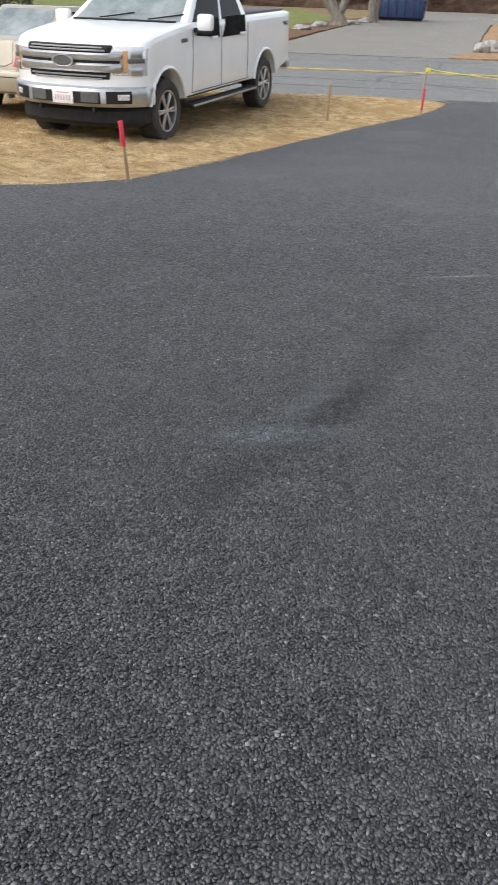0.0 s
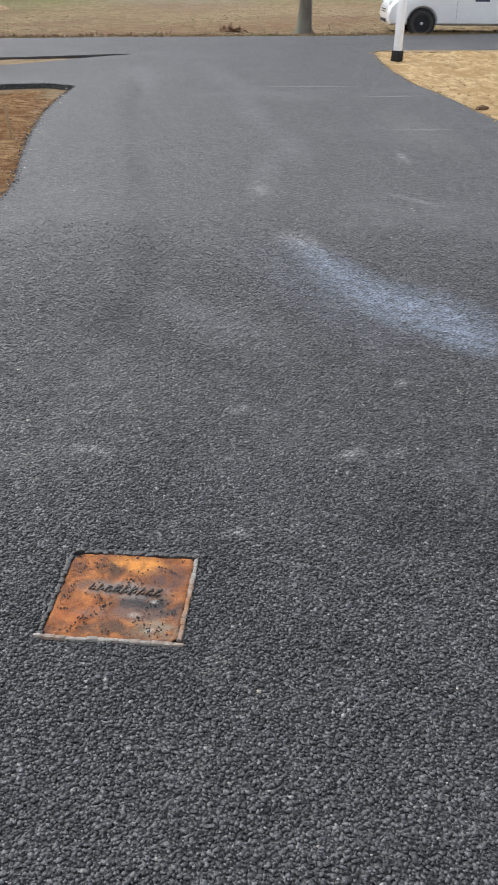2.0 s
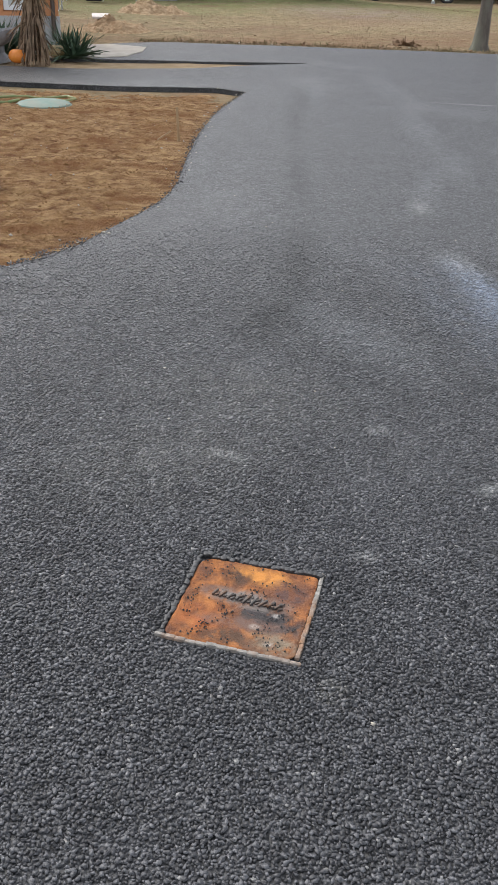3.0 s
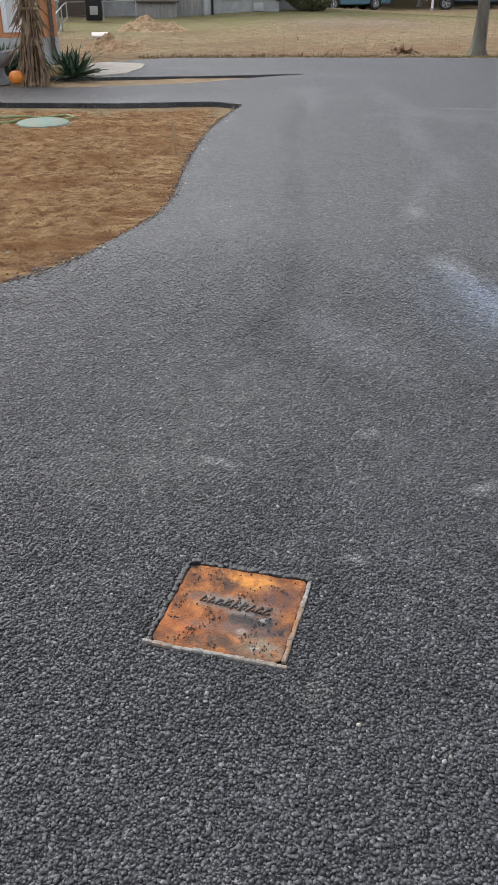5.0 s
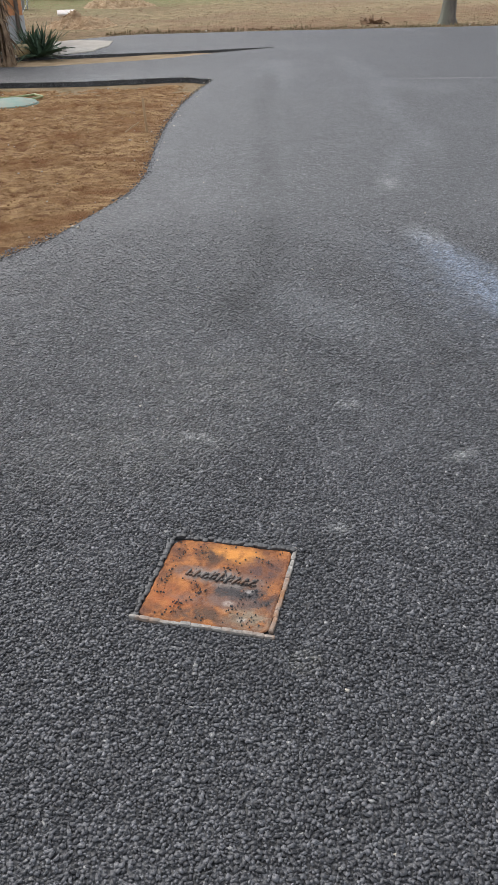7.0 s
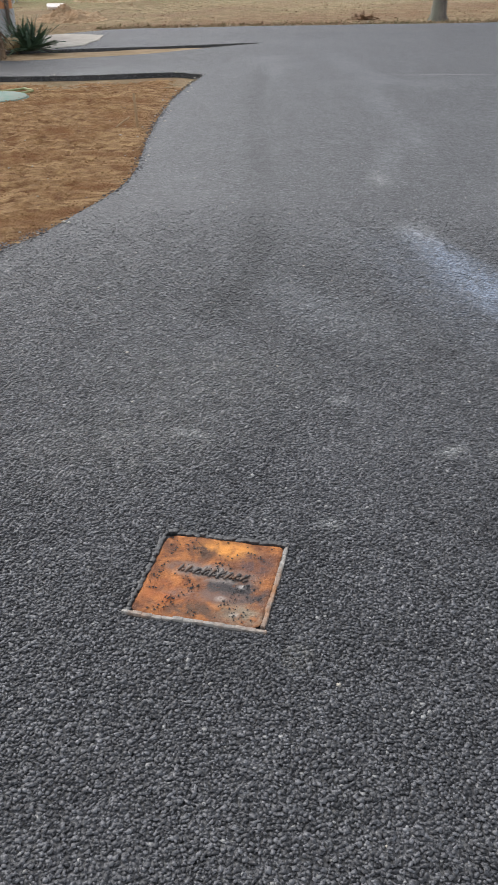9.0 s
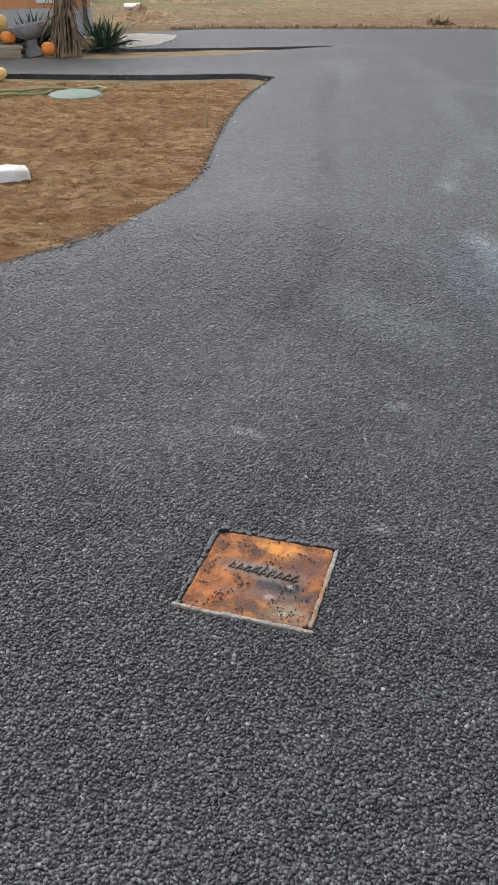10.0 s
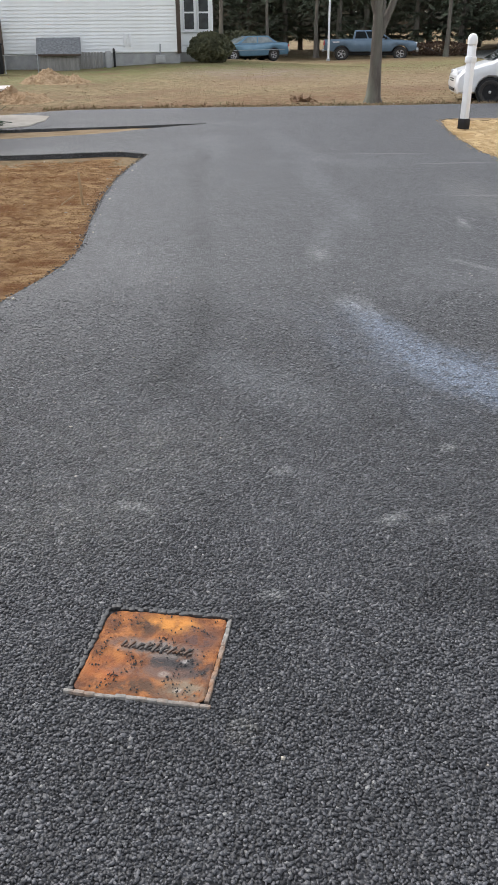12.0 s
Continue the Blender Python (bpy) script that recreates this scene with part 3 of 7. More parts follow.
# the square access cover
def build_cover():
    c = Vector((-2.448, 1.583, 0.0))
    ex = Vector((0.145, 0.304, 0)).normalized()
    m = Matrix.Translation(c) @ Matrix.Rotation(math.atan2(ex.y, ex.x), 4, "Z")
    root = thing("access_cover", "rusty square steel utility cover with raised worn lettering, set in asphalt", "utility cover", m)
    s = 0.158
    bm = bmesh.new()
    rf = random.Random(2)
    for k in range(14):
        u = -s - 0.018 + (2 * s + 0.036) * (k + 0.5) / 14
        add_box(bm, (u, -s - 0.006 + rf.uniform(-0.0012, 0.0012), -0.004 + rf.uniform(-0.002, 0.001)), (0.0262, rf.uniform(0.009, 0.014), 0.026), 0.003, Matrix.Rotation(rf.uniform(-.05, .05), 4, "Z"))
        if k > 0:
            add_box(bm, (s + 0.006 + rf.uniform(-0.0012, 0.0012), u, -0.004 + rf.uniform(-0.002, 0.001)), (rf.uniform(0.009, 0.013), 0.0262, 0.026), 0.003, Matrix.Rotation(rf.uniform(-.05, .05), 4, "Z"))
    part("frame", bm, M_FRAME, root, "pale crusted steel rim", smooth=40)
    # overlapping asphalt; its black also stands in for the shadow gap there
    bm = bmesh.new()
    rt = random.Random(5)
    for k in range(26):
        add_box(bm, (-s + 0.006 + k * 0.0124, s + 0.007 + rt.uniform(-0.003, 0.003), 0.002), (0.016, rt.uniform(0.010, 0.018), rt.uniform(0.014, 0.026)), 0.003, Matrix.Rotation(rt.uniform(-.4, .4), 4, "Z"))
        add_box(bm, (-s - 0.006 + rt.uniform(-0.003, 0.002), -s + 0.006 + k * 0.0124, 0.002), (rt.uniform(0.008, 0.015), 0.016, rt.uniform(0.012, 0.024)), 0.003, Matrix.Rotation(rt.uniform(-.4, .4), 4, "Z"))
    part("tar_shadow_edge", bm, M_TAR, root, "black asphalt crowding the plate edge, doubling as its shadow gap")
    bm = bmesh.new()
    r = bmesh.ops.create_grid(bm, x_segments=60, y_segments=60, size=s)
    for v in bm.verts:
        x, y = v.co.x, v.co.y
        e = min(s - abs(x), s - abs(y))
        lip = 0.002 * ss(1 - e / 0.016)
        tread = 0.0009 * max(0, math.sin((x + y) * 260) * math.sin((x - y) * 260)) * (0.0 if abs(y - 0.02) < 0.035 else 1)
        v.co.z = 0.006 + lip + tread + 0.0030 * noise.noise(Vector((x * 22, y * 22, 0))) - 0.003 * ss(1 - e / 0.004)
        c = 0.05 if x < 0 < y else 0.02
        cr = max(0.0, math.hypot(abs(x) - (s - c), abs(y) - (s - c)) - c) if abs(x) > s - c and abs(y) > s - c else 0
        if cr > 0:
            v.co.x -= math.copysign(cr * 0.7, x)
            v.co.y -= math.copysign(cr * 0.7, y)
    part("plate", bm, M_RUST, root, "orange rusted plate with dark scale", smooth=60)
    rl = random.Random(8)
    for k in range(9):
        x = -0.082 + k * 0.0205 + rl.uniform(-0.002, 0.002)
        y0 = 0.020 - 0.0012 * k + rl.uniform(-0.002, 0.002)
        hh = rl.uniform(0.024, 0.036)
        lean = Matrix.Rotation(-0.42 + rl.uniform(-0.2, 0.2), 4, "Z")
        bm = bmesh.new()
        add_box(bm, (x, y0, 0.0095), (0.0055, hh, 0.007), 0.002, lean)
        add_box(bm, (x + 0.008, y0 - 0.006 + rl.uniform(-.003, .003), 0.009), (0.012, 0.0052, 0.006), 0.002, Matrix.Rotation(rl.uniform(0.2, 0.9), 4, "Z"))
        if rl.random() < 0.6:
            add_box(bm, (x + 0.007, y0 + 0.006, 0.009), (0.0048, hh * 0.5, 0.006), 0.002, Matrix.Rotation(rl.uniform(-1.0, -0.5), 4, "Z"))
        part("raised_bar", bm, M_RUSTGREY, root, smooth=40)
    rng = random.Random(3)
    verts, faces = [], []
    for i in range(900):
        px, py = rng.uniform(-s + 0.01, s - 0.01), rng.uniform(-s + 0.01, s - 0.01)
        if rng.random() > 0.12 + 0.75 * (noise.noise(Vector((px * 17, py * 17, 4))) > 0.12):
            continue
        q = rng.uniform(0.0010, 0.0038)
        b = len(verts)
        a0 = rng.uniform(0, 6)
        verts += [(px + q * math.cos(a0 + k * 1.57) * rng.uniform(0.6, 1.2), py + q * math.sin(a0 + k * 1.57) * rng.uniform(0.6, 1.2), 0.0085) for k in range(4)] + [(px, py, 0.0105 + q * 0.7)]
        faces += [(b + k, b + (k + 1) % 4, b + 4) for k in range(4)]
    ob = raw("tar_grit", verts, faces, M_TAR, root, "black tar crumbs stuck to the plate")
    ob["kind"] = "stuff"
    return root


cover = build_cover()


def chips(name, n, place, size, material, label, category, seed=1, flat=0.55, sink=0.35, zf=terr):
    """Many small angular stones, joined."""
    rg = np.random.default_rng(seed)
    base = np.array([(1, 0, 0), (-0.9, 0.15, 0), (0.1, 0.85, 0.05), (-0.05, -0.9, -0.05), (0.15, 0.1, 1), (0, 0, -1)], float)
    tri = np.array([(0, 2, 4), (2, 1, 4), (1, 3, 4), (3, 0, 4), (2, 0, 5), (1, 2, 5), (3, 1, 5), (0, 3, 5)])
    pos = place(rg, n)
    n = len(pos)
    sz = size[0] + (size[1] - size[0]) * rg.random(n) ** 2.0
    v = base[None] * (1 + 0.45 * (rg.random((n, 6, 3)) - 0.5))
    v[:, :, 2] *= flat
    v += 0.25 * (rg.random((n, 6, 3)) - 0.5)
    a = rg.random(n) * 6.283
    ca, sa = np.cos(a), np.sin(a)
    x, y = v[:, :, 0] * ca[:, None] - v[:, :, 1] * sa[:, None], v[:, :, 0] * sa[:, None] + v[:, :, 1] * ca[:, None]
    v = np.stack([x, y, v[:, :, 2]], -1) * (sz / 2)[:, None, None]
    z = np.array([zf(float(p[0]), float(p[1])) for p in pos]) + sz * flat * (0.5 - sink)
    v[:, :, 0] += pos[:, 0:1]
    v[:, :, 1] += pos[:, 1:2]
    v[:, :, 2] += z[:, None]
    f = (tri[None] + 6 * np.arange(n)[:, None, None]).reshape(-1, 3)
    me = bpy.data.meshes.new(name)
    me.vertices.add(n * 6)
    me.vertices.foreach_set("co", v.reshape(-1))
    me.loops.add(len(f) * 3)
    me.polygons.add(len(f))
    me.polygons.foreach_set("loop_start", np.arange(len(f)) * 3)
    me.loops.foreach_set("vertex_index", f.reshape(-1))
    me.update(calc_edges=True)
    me.validate()
    me.materials.append(material)
    return tagged(new(name, me), label, category, kind="stuff")


def paving_stones(name, r0, r1, gap, sides, thin, rise, label, seed):
    """Flat-topped broken stones bedded in the tar, in a band between two distances from where the walk turns; none on the cover.
    thin: the distance from which they grow fewer. rise: how proud and tilted they lie."""
    rg = np.random.default_rng(seed)
    n = int(2 * r1 / gap)
    g = (np.stack(np.meshgrid(np.arange(n), np.arange(n), indexing="ij"), -1).reshape(-1, 2) + 0.5) * gap - r1
    p = g + rg.uniform(-0.48, 0.48, g.shape) * gap + np.array([-0.60, 1.05])
    d = np.hypot(p[:, 0] + 0.60, p[:, 1] - 1.05)
    a = np.degrees(np.arctan2(p[:, 1] - 1.05, p[:, 0] + 0.60))
    q = (p - np.array([-2.448, 1.583])) @ np.array([[0.43, -0.90], [0.90, 0.43]])
    a = np.where(a < -90, a + 360, a)
    keep = (d > r0) & (d <= r1) & (a > 8) & (a < 200) & (np.abs(q) > 0.172).any(1)
    keep &= rg.random(len(d)) < np.clip((r1 - d) / (r1 - thin), 0, 1)
    p = p[keep]
    rim = BED_EDGE[::3]
    near = p[:, 0] < -4.4
    keep = np.ones(len(p), bool)
    keep[near] = [not inside((x, y), rim) for x, y in p[near]]
    near = p[:, 1] > 6.4
    keep[near] = [not inside((x, y), LOT_EDGE[::2] + LOT_BACK) for x, y in p[near]]
    p = p[keep]
    n = len(p)
    size = gap * (0.42 + 0.62 * rg.random(n) ** 1.8)
    t = (np.arange(sides)[None] + rg.uniform(-0.3, 0.3, (n, sides))) / sides * 2 * np.pi + rg.random((n, 1)) * 6.283
    r = size[:, None] * rg.uniform(0.66, 1.16, (n, sides))
    turn, long = rg.random((n, 1)) * np.pi, rg.uniform(1.0, 1.35, (n, 1))
    ux, uy = r * np.cos(t) * long, r * np.sin(t) / long
    x, y = ux * np.cos(turn) - uy * np.sin(turn), ux * np.sin(turn) + uy * np.cos(turn)
    tip = rg.normal(0, 0.13 * rise, (n, 2, 1))
    z = rise * (0.0026 + rg.uniform(-0.0014, 0.0022, (n, 1))) + tip[:, 0] * x + tip[:, 1] * y
    v = np.zeros((n, sides + 1, 3))
    v[:, :sides, 0], v[:, :sides, 1], v[:, :sides, 2] = p[:, :1] + x, p[:, 1:] + y, z
    v[:, sides, :2], v[:, sides, 2] = p, -0.006
    low = p[:, 1] > 6.9
    v[low, :, 2] += np.array([terr(a, b) for a, b in p[low]])[:, None] if low.any() else 0
    one = [tuple(range(sides))] + [((k + 1) % sides, k, sides) for k in range(sides)]
    loops = np.concatenate([np.array(f) for f in one])
    size_of = np.array([len(f) for f in one])
    starts = np.concatenate([[0], np.cumsum(size_of)[:-1]])
    me = bpy.data.meshes.new(name)
    me.vertices.add(n * (sides + 1))
    me.vertices.foreach_set("co", v.reshape(-1))
    me.loops.add(n * len(loops))
    me.loops.foreach_set("vertex_index", (loops[None] + (sides + 1) * np.arange(n)[:, None]).reshape(-1))
    me.polygons.add(n * len(one))
    me.polygons.foreach_set("loop_start", (starts[None] + len(loops) * np.arange(n)[:, None]).reshape(-1))
    me.update(calc_edges=True)
    me.validate()
    me.materials.append(M_CHIPSTONE)
    return tagged(new(name, me), label, "stone chips", kind="stuff")


paving_stones("stone_chips", 0.0, 2.6, 0.0075, 5, 2.59, 1.0, "dark grey broken stone chips packed in the asphalt surface", 1)
paving_stones("stone_chips", 2.6, 5.6, 0.0090, 4, 2.6, 0.62, "dark grey broken stone chips packed in the asphalt surface", 2)


# ---------------------------------------------------------------- vehicles
M_WHITE = mat("white_car_paint", (0.74, 0.75, 0.76), (0.80, 0.81, 0.82), scale=2, rough=0.35, coat=0.8)
M_VANWHITE = mat("dull_white_van_paint", (0.82, 0.84, 0.86), (0.87, 0.88, 0.90), scale=1.5, rough=0.45, coat=0.3)
M_TAN = mat("champagne_car_paint", (0.36, 0.31, 0.235), (0.41, 0.36, 0.275), scale=3, rough=0.35, metal=0.35, coat=0.8)
M_BLUE1 = mat("steel_blue_car_paint", (0.09, 0.19, 0.28), (0.12, 0.24, 0.34), scale=3, rough=0.35, metal=0.3, coat=0.6)
M_BLUE2 = mat("slate_blue_truck_paint", (0.085, 0.14, 0.20), (0.11, 0.17, 0.24), scale=3, rough=0.38, metal=0.3, coat=0.6)
M_CHROME = mat("bright_chrome", (0.36, 0.37, 0.385), (0.46, 0.47, 0.485), scale=8, rough=0.28, metal=0.75)
M_ALLOY = mat("machined_alloy", (0.50, 0.50, 0.51), (0.62, 0.62, 0.63), scale=20, rough=0.3, metal=0.9)
M_BLACK = mat("black_plastic", (0.014, 0.014, 0.015), (0.024, 0.024, 0.025), scale=10, rough=0.6, spec=0.2)
M_GREYTRIM = mat("dark_grey_plastic", (0.07, 0.07, 0.072), (0.10, 0.10, 0.10), scale=12, rough=0.6)
M_RUBBER = mat("dusty_tyre_rubber", (0.022, 0.022, 0.022), (0.055, 0.05, 0.045), scale=14, rough=0.85, bump=0.003, bscale=70)
M_LAMPRED = mat("red_lamp_lens", (0.42, 0.015, 0.02), (0.55, 0.03, 0.03), scale=30, rough=0.2, coat=0.8)
M_AMBER = mat("amber_lamp_lens", (0.62, 0.30, 0.12), (0.68, 0.38, 0.18), scale=30, rough=0.2, coat=0.5)
M_LAMP = mat("clear_headlamp", (0.55, 0.56, 0.58), (0.80, 0.81, 0.82), scale=26, rough=0.15, metal=0.35, coat=1.0)
M_PLATE = mat("pale_number_plate", (0.72, 0.70, 0.70), (0.78, 0.76, 0.76), scale=20, rough=0.5)
M_PLATEINK = mat("plate_red_ink", (0.46, 0.34, 0.36), (0.50, 0.38, 0.40), scale=30, rough=0.5)
M_DECAL = mat("navy_decal", (0.02, 0.03, 0.07), (0.03, 0.04, 0.09), scale=20, rough=0.4)
M_GLASS = mat("tinted_car_glass", (0.008, 0.010, 0.011), (0.020, 0.024, 0.026), scale=1.5, rough=0.06, spec=0.05)
# pale sky reflection painted into the base colour of the glass
M_LIGHTGLASS = mat("sky_painted_glass", (0.14, 0.17, 0.17), (0.30, 0.33, 0.33), scale=2.2, rough=0.08, spec=0.6)


def offset_loop(pts, d):
    """A closed outline drawn in by d."""
    out = []
    n = len(pts)
    s = sum(pts[i][0] * pts[(i + 1) % n][1] - pts[(i + 1) % n][0] * pts[i][1] for i in range(n))
    sg = 1 if s > 0 else -1
    for i in range(n):
        a, b, c = (Vector(pts[(i + k) % n]) for k in (-1, 0, 1))
        e1, e2 = (b - a).normalized(), (c - b).normalized()
        nn = Vector((-(e1.y + e2.y), e1.x + e2.x))
        if nn.length < 1e-6:
            nn = Vector((-e1.y, e1.x))
        nn.normalize()
        out.append(tuple(b + nn * d * sg))
    return out


def loft(pts, stations):
    """The side outline (x, z) carried across the width: stations of (y, inset)."""
    bm = bmesh.new()
    rings = []
    for y, d in stations:
        q = offset_loop(pts, d) if d else pts
        rings.append([bm.verts.new((x, y, z)) for x, z in q])
    n = len(pts)
    for u, v in zip(rings, rings[1:]):
        for k in range(n):
            bm.faces.new((u[k], u[(k + 1) % n], v[(k + 1) % n], v[k]))
    caps = [bm.faces.new(rings[0][::-1]), bm.faces.new(rings[-1])]
    bmesh.ops.recalc_face_normals(bm, faces=bm.faces)
    bmesh.ops.triangulate(bm, faces=caps)
    return bm


def rounded(w, e=0.05):
    return [(-w, e), (-w + e * 0.3, e * 0.3), (-w + e, 0), (w - e, 0), (w - e * 0.3, e * 0.3), (w, e)]


def arch(cx, cz, r, z0, n=9):
    """Points of a wheel arch from its rear foot over to its front foot."""
    a0 = math.asin(min(1, max(-1, (z0 - cz) / r)))
    return [(cx + r * math.cos(math.pi - a0 - (math.pi - 2 * a0) * k / n), cz + r * math.sin(math.pi - a0 - (math.pi - 2 * a0) * k / n)) for k in range(n + 1)]


def prism(lo, hi):
    """A cab: bottom and top rectangles (x0, x1, half width, z)."""
    bm = bmesh.new()
    a = [bm.verts.new(p) for p in ((lo[0], -lo[2], lo[3]), (lo[1], -lo[2], lo[3]), (lo[1], lo[2], lo[3]), (lo[0], lo[2], lo[3]))]
    b = [bm.verts.new(p) for p in ((hi[0], -hi[2], hi[3]), (hi[1], -hi[2], hi[3]), (hi[1], hi[2], hi[3]), (hi[0], hi[2], hi[3]))]
    bm.faces.new(a[::-1])
    bm.faces.new(b)
    for k in range(4):
        bm.faces.new((a[k], a[(k + 1) % 4], b[(k + 1) % 4], b[k]))
    bmesh.ops.bevel(bm, geom=list(bm.edges), offset=0.035, segments=3, affect="EDGES", profile=0.5)
    return bm


def quad_panel(p, thick, n):
    """A thin plate with corners p, standing thick along n."""
    bm = bmesh.new()
    n = Vector(n).normalized() * thick
    a = [bm.verts.new(Vector(q)) for q in p]
    b = [bm.verts.new(Vector(q) + n) for q in p]
    bm.faces.new(a)
    bm.faces.new(b[::-1])
    for k in range(len(p)):
        bm.faces.new((a[k], a[(k + 1) % len(p)], b[(k + 1) % len(p)], b[k]))
    bmesh.ops.recalc_face_normals(bm, faces=bm.faces)
    return bm


def face_window(lo, hi, side, u0, u1, v0, v1, out=0.004):
    """A pane on one face of a cab, between fractions u along it and v up it."""
    def at(u, v):
        if side in ("left", "right"):
            s = 1 if side == "left" else -1
            x0, x1 = lo[0] + (hi[0] - lo[0]) * v, lo[1] + (hi[1] - lo[1]) * v
            return Vector((x0 + (x1 - x0) * u, s * (lo[2] + (hi[2] - lo[2]) * v), lo[3] + (hi[3] - lo[3]) * v))
        i = 1 if side == "front" else 0
        w = lo[2] + (hi[2] - lo[2]) * v
        return Vector((lo[i] + (hi[i] - lo[i]) * v, w * (2 * u - 1), lo[3] + (hi[3] - lo[3]) * v))
    p = [at(u0, v0), at(u1, v0), at(u1, v1), at(u0, v1)]
    n = (p[1] - p[0]).cross(p[3] - p[0]).normalized()
    c = Vector(((lo[0] + lo[1]) / 2, 0, lo[3]))
    if n.dot((p[0] + p[2]) / 2 - c) < 0:
        n = -n
    return quad_panel([q - n * 0.01 for q in p], 0.01 + out, n)


def add_wheel(root, x, y, r, w, rim, spokes, rim_mat=None, style="alloy"):
    s = 1 if y > 0 else -1
    m = Matrix.Translation((x, y, r)) @ Matrix.Rotation(radians(-90 * s), 4, "X")
    h = w / 2
    tyre = part("wheel", lathe([(rim * 0.98, -h * 0.8), (rim * 1.12, -h), (r * 0.93, -h * 0.98), (r * 0.99, -h * 0.8), (r, -h * 0.3), (r, h * 0.3), (r * 0.99, h * 0.8), (r * 0.93, h * 0.98),
                                (rim * 1.12, h), (rim * 0.98, h * 0.8), (rim * 0.95, h * 0.2), (rim * 0.95, -h * 0.2), (rim * 0.98, -h * 0.8)], 36, m), M_RUBBER, root, "dusty black tyre", 40)
    bm = lathe([(rim * 1.0, h * 0.75), (rim * 1.0, h * 0.92), (rim * 0.93, h * 0.9), (rim * 0.90, h * 0.5), (rim * 0.9, -h * 0.5)], 36, None, False)
    if style == "alloy":
        for k in range(spokes):
            for d in (-0.10, 0.10):
                a = 2 * math.pi * k / spokes + d
                mm = Matrix.Rotation(a, 4, "Z")
                add_box(bm, mm @ Vector((rim * 0.52, 0, h * 0.72)), (rim * 0.84, rim * 0.10, 0.03), 0.006, mm)
        g = lathe([(0.0, h * 0.86), (rim * 0.17, h * 0.84), (rim * 0.2, h * 0.6)], 16)
        bm = join(bm, g)
    elif style == "steel":
        g = lathe([(0.0, h * 0.75), (rim * 0.25, h * 0.72), (rim * 0.35, h * 0.45), (rim * 0.7, h * 0.6), (rim * 0.92, h * 0.45)], 28)
        bm = join(bm, g)
        for k in range(spokes):
            a = 2 * math.pi * k / spokes
            add_cyl(bm, (rim * 0.48 * math.cos(a), rim * 0.48 * math.sin(a), h * 0.5), rim * 0.05, h * 0.2, 6)
    bmesh.ops.transform(bm, matrix=m, verts=bm.verts)
    part("rim", bm, rim_mat or M_ALLOY, tyre, "spoked metal wheel rim" if style == "alloy" else "black painted steel wheel", 35)
    # plain black disc standing in for the shade behind the spokes
    bm = lathe([(0.0, 0.0), (rim * 0.88, 0.0)], 24, m)
    part("spoke_gap_shade", bm, M_BLACK, tyre)
    if style == "steel":
        part("hub_cap", lathe([(0.0, h * 0.95), (rim * 0.16, h * 0.9), (rim * 0.2, h * 0.7)], 14, m), M_ALLOY, tyre, "bright hub centre")


def seam(root, pts, w=0.008, name="door_seam"):
    """A dark shut line along points on a body side."""
    return part(name, tube(pts, w, 5), M_BLACK, root)


def number_plate(root, m, w=0.305, h=0.155):
    bm = box((0, 0, 0), (0.008, w, h), 0.003, None)
    bmesh.ops.transform(bm, matrix=m, verts=bm.verts)
    pl = part("number_plate", bm, M_PLATE, root, "pale number plate")
    bm = bmesh.new()
    for k in range(6):
        add_box(bm, (0.006, -w * 0.34 + k * w * 0.136, -0.006), (0.004, w * 0.055, h * 0.42))
    add_box(bm, (0.006, 0, h * 0.36), (0.004, w * 0.6, h * 0.08))
    bmesh.ops.transform(bm, matrix=m, verts=bm.verts)
    part("plate_marks", bm, M_PLATEINK, pl, "plain dark bars in place of characters")


def nose(bm):
    """Sweeps the ends of the nose back in plan."""
    for v in bm.verts:
        if v.co.x > 2.0:
            v.co.x -= 0.34 * min(1.0, abs(v.co.y) / 0.98) ** 3 * (v.co.x - 2.0) / 0.8
    return bm


def nose_bar(x, z, d, h, w, cut=0.25):
    """A bar across the nose with chamfered edges, following its sweep."""
    c = min(d, h) * cut
    q = [(x - d / 2, z - h / 2), (x + d / 2 - c, z - h / 2), (x + d / 2, z - h / 2 + c), (x + d / 2, z + h / 2 - c), (x + d / 2 - c, z + h / 2), (x - d / 2, z + h / 2)]
    n = 10
    return nose(loft(q, [(-w / 2, c * 0.8)] + [(-w / 2 + c + (w - 2 * c) * k / n, 0) for k in range(n + 1)] + [(w / 2, c * 0.8)]))


def nose_block(x, z, d, h, y0, y1, cut=0.12):
    """A block on one side of the nose between y0 and y1."""
    c = min(d, h) * cut
    q = [(x - d / 2, z - h / 2), (x + d / 2 - c, z - h / 2), (x + d / 2, z - h / 2 + c), (x + d / 2, z + h / 2 - c), (x + d / 2 - c, z + h / 2), (x - d / 2, z + h / 2)]
    return nose(loft(q, [(y0, c * 0.6)] + [(y0 + c + (y1 - y0 - 2 * c) * k / 4, 0) for k in range(5)] + [(y1, c * 0.6)]))


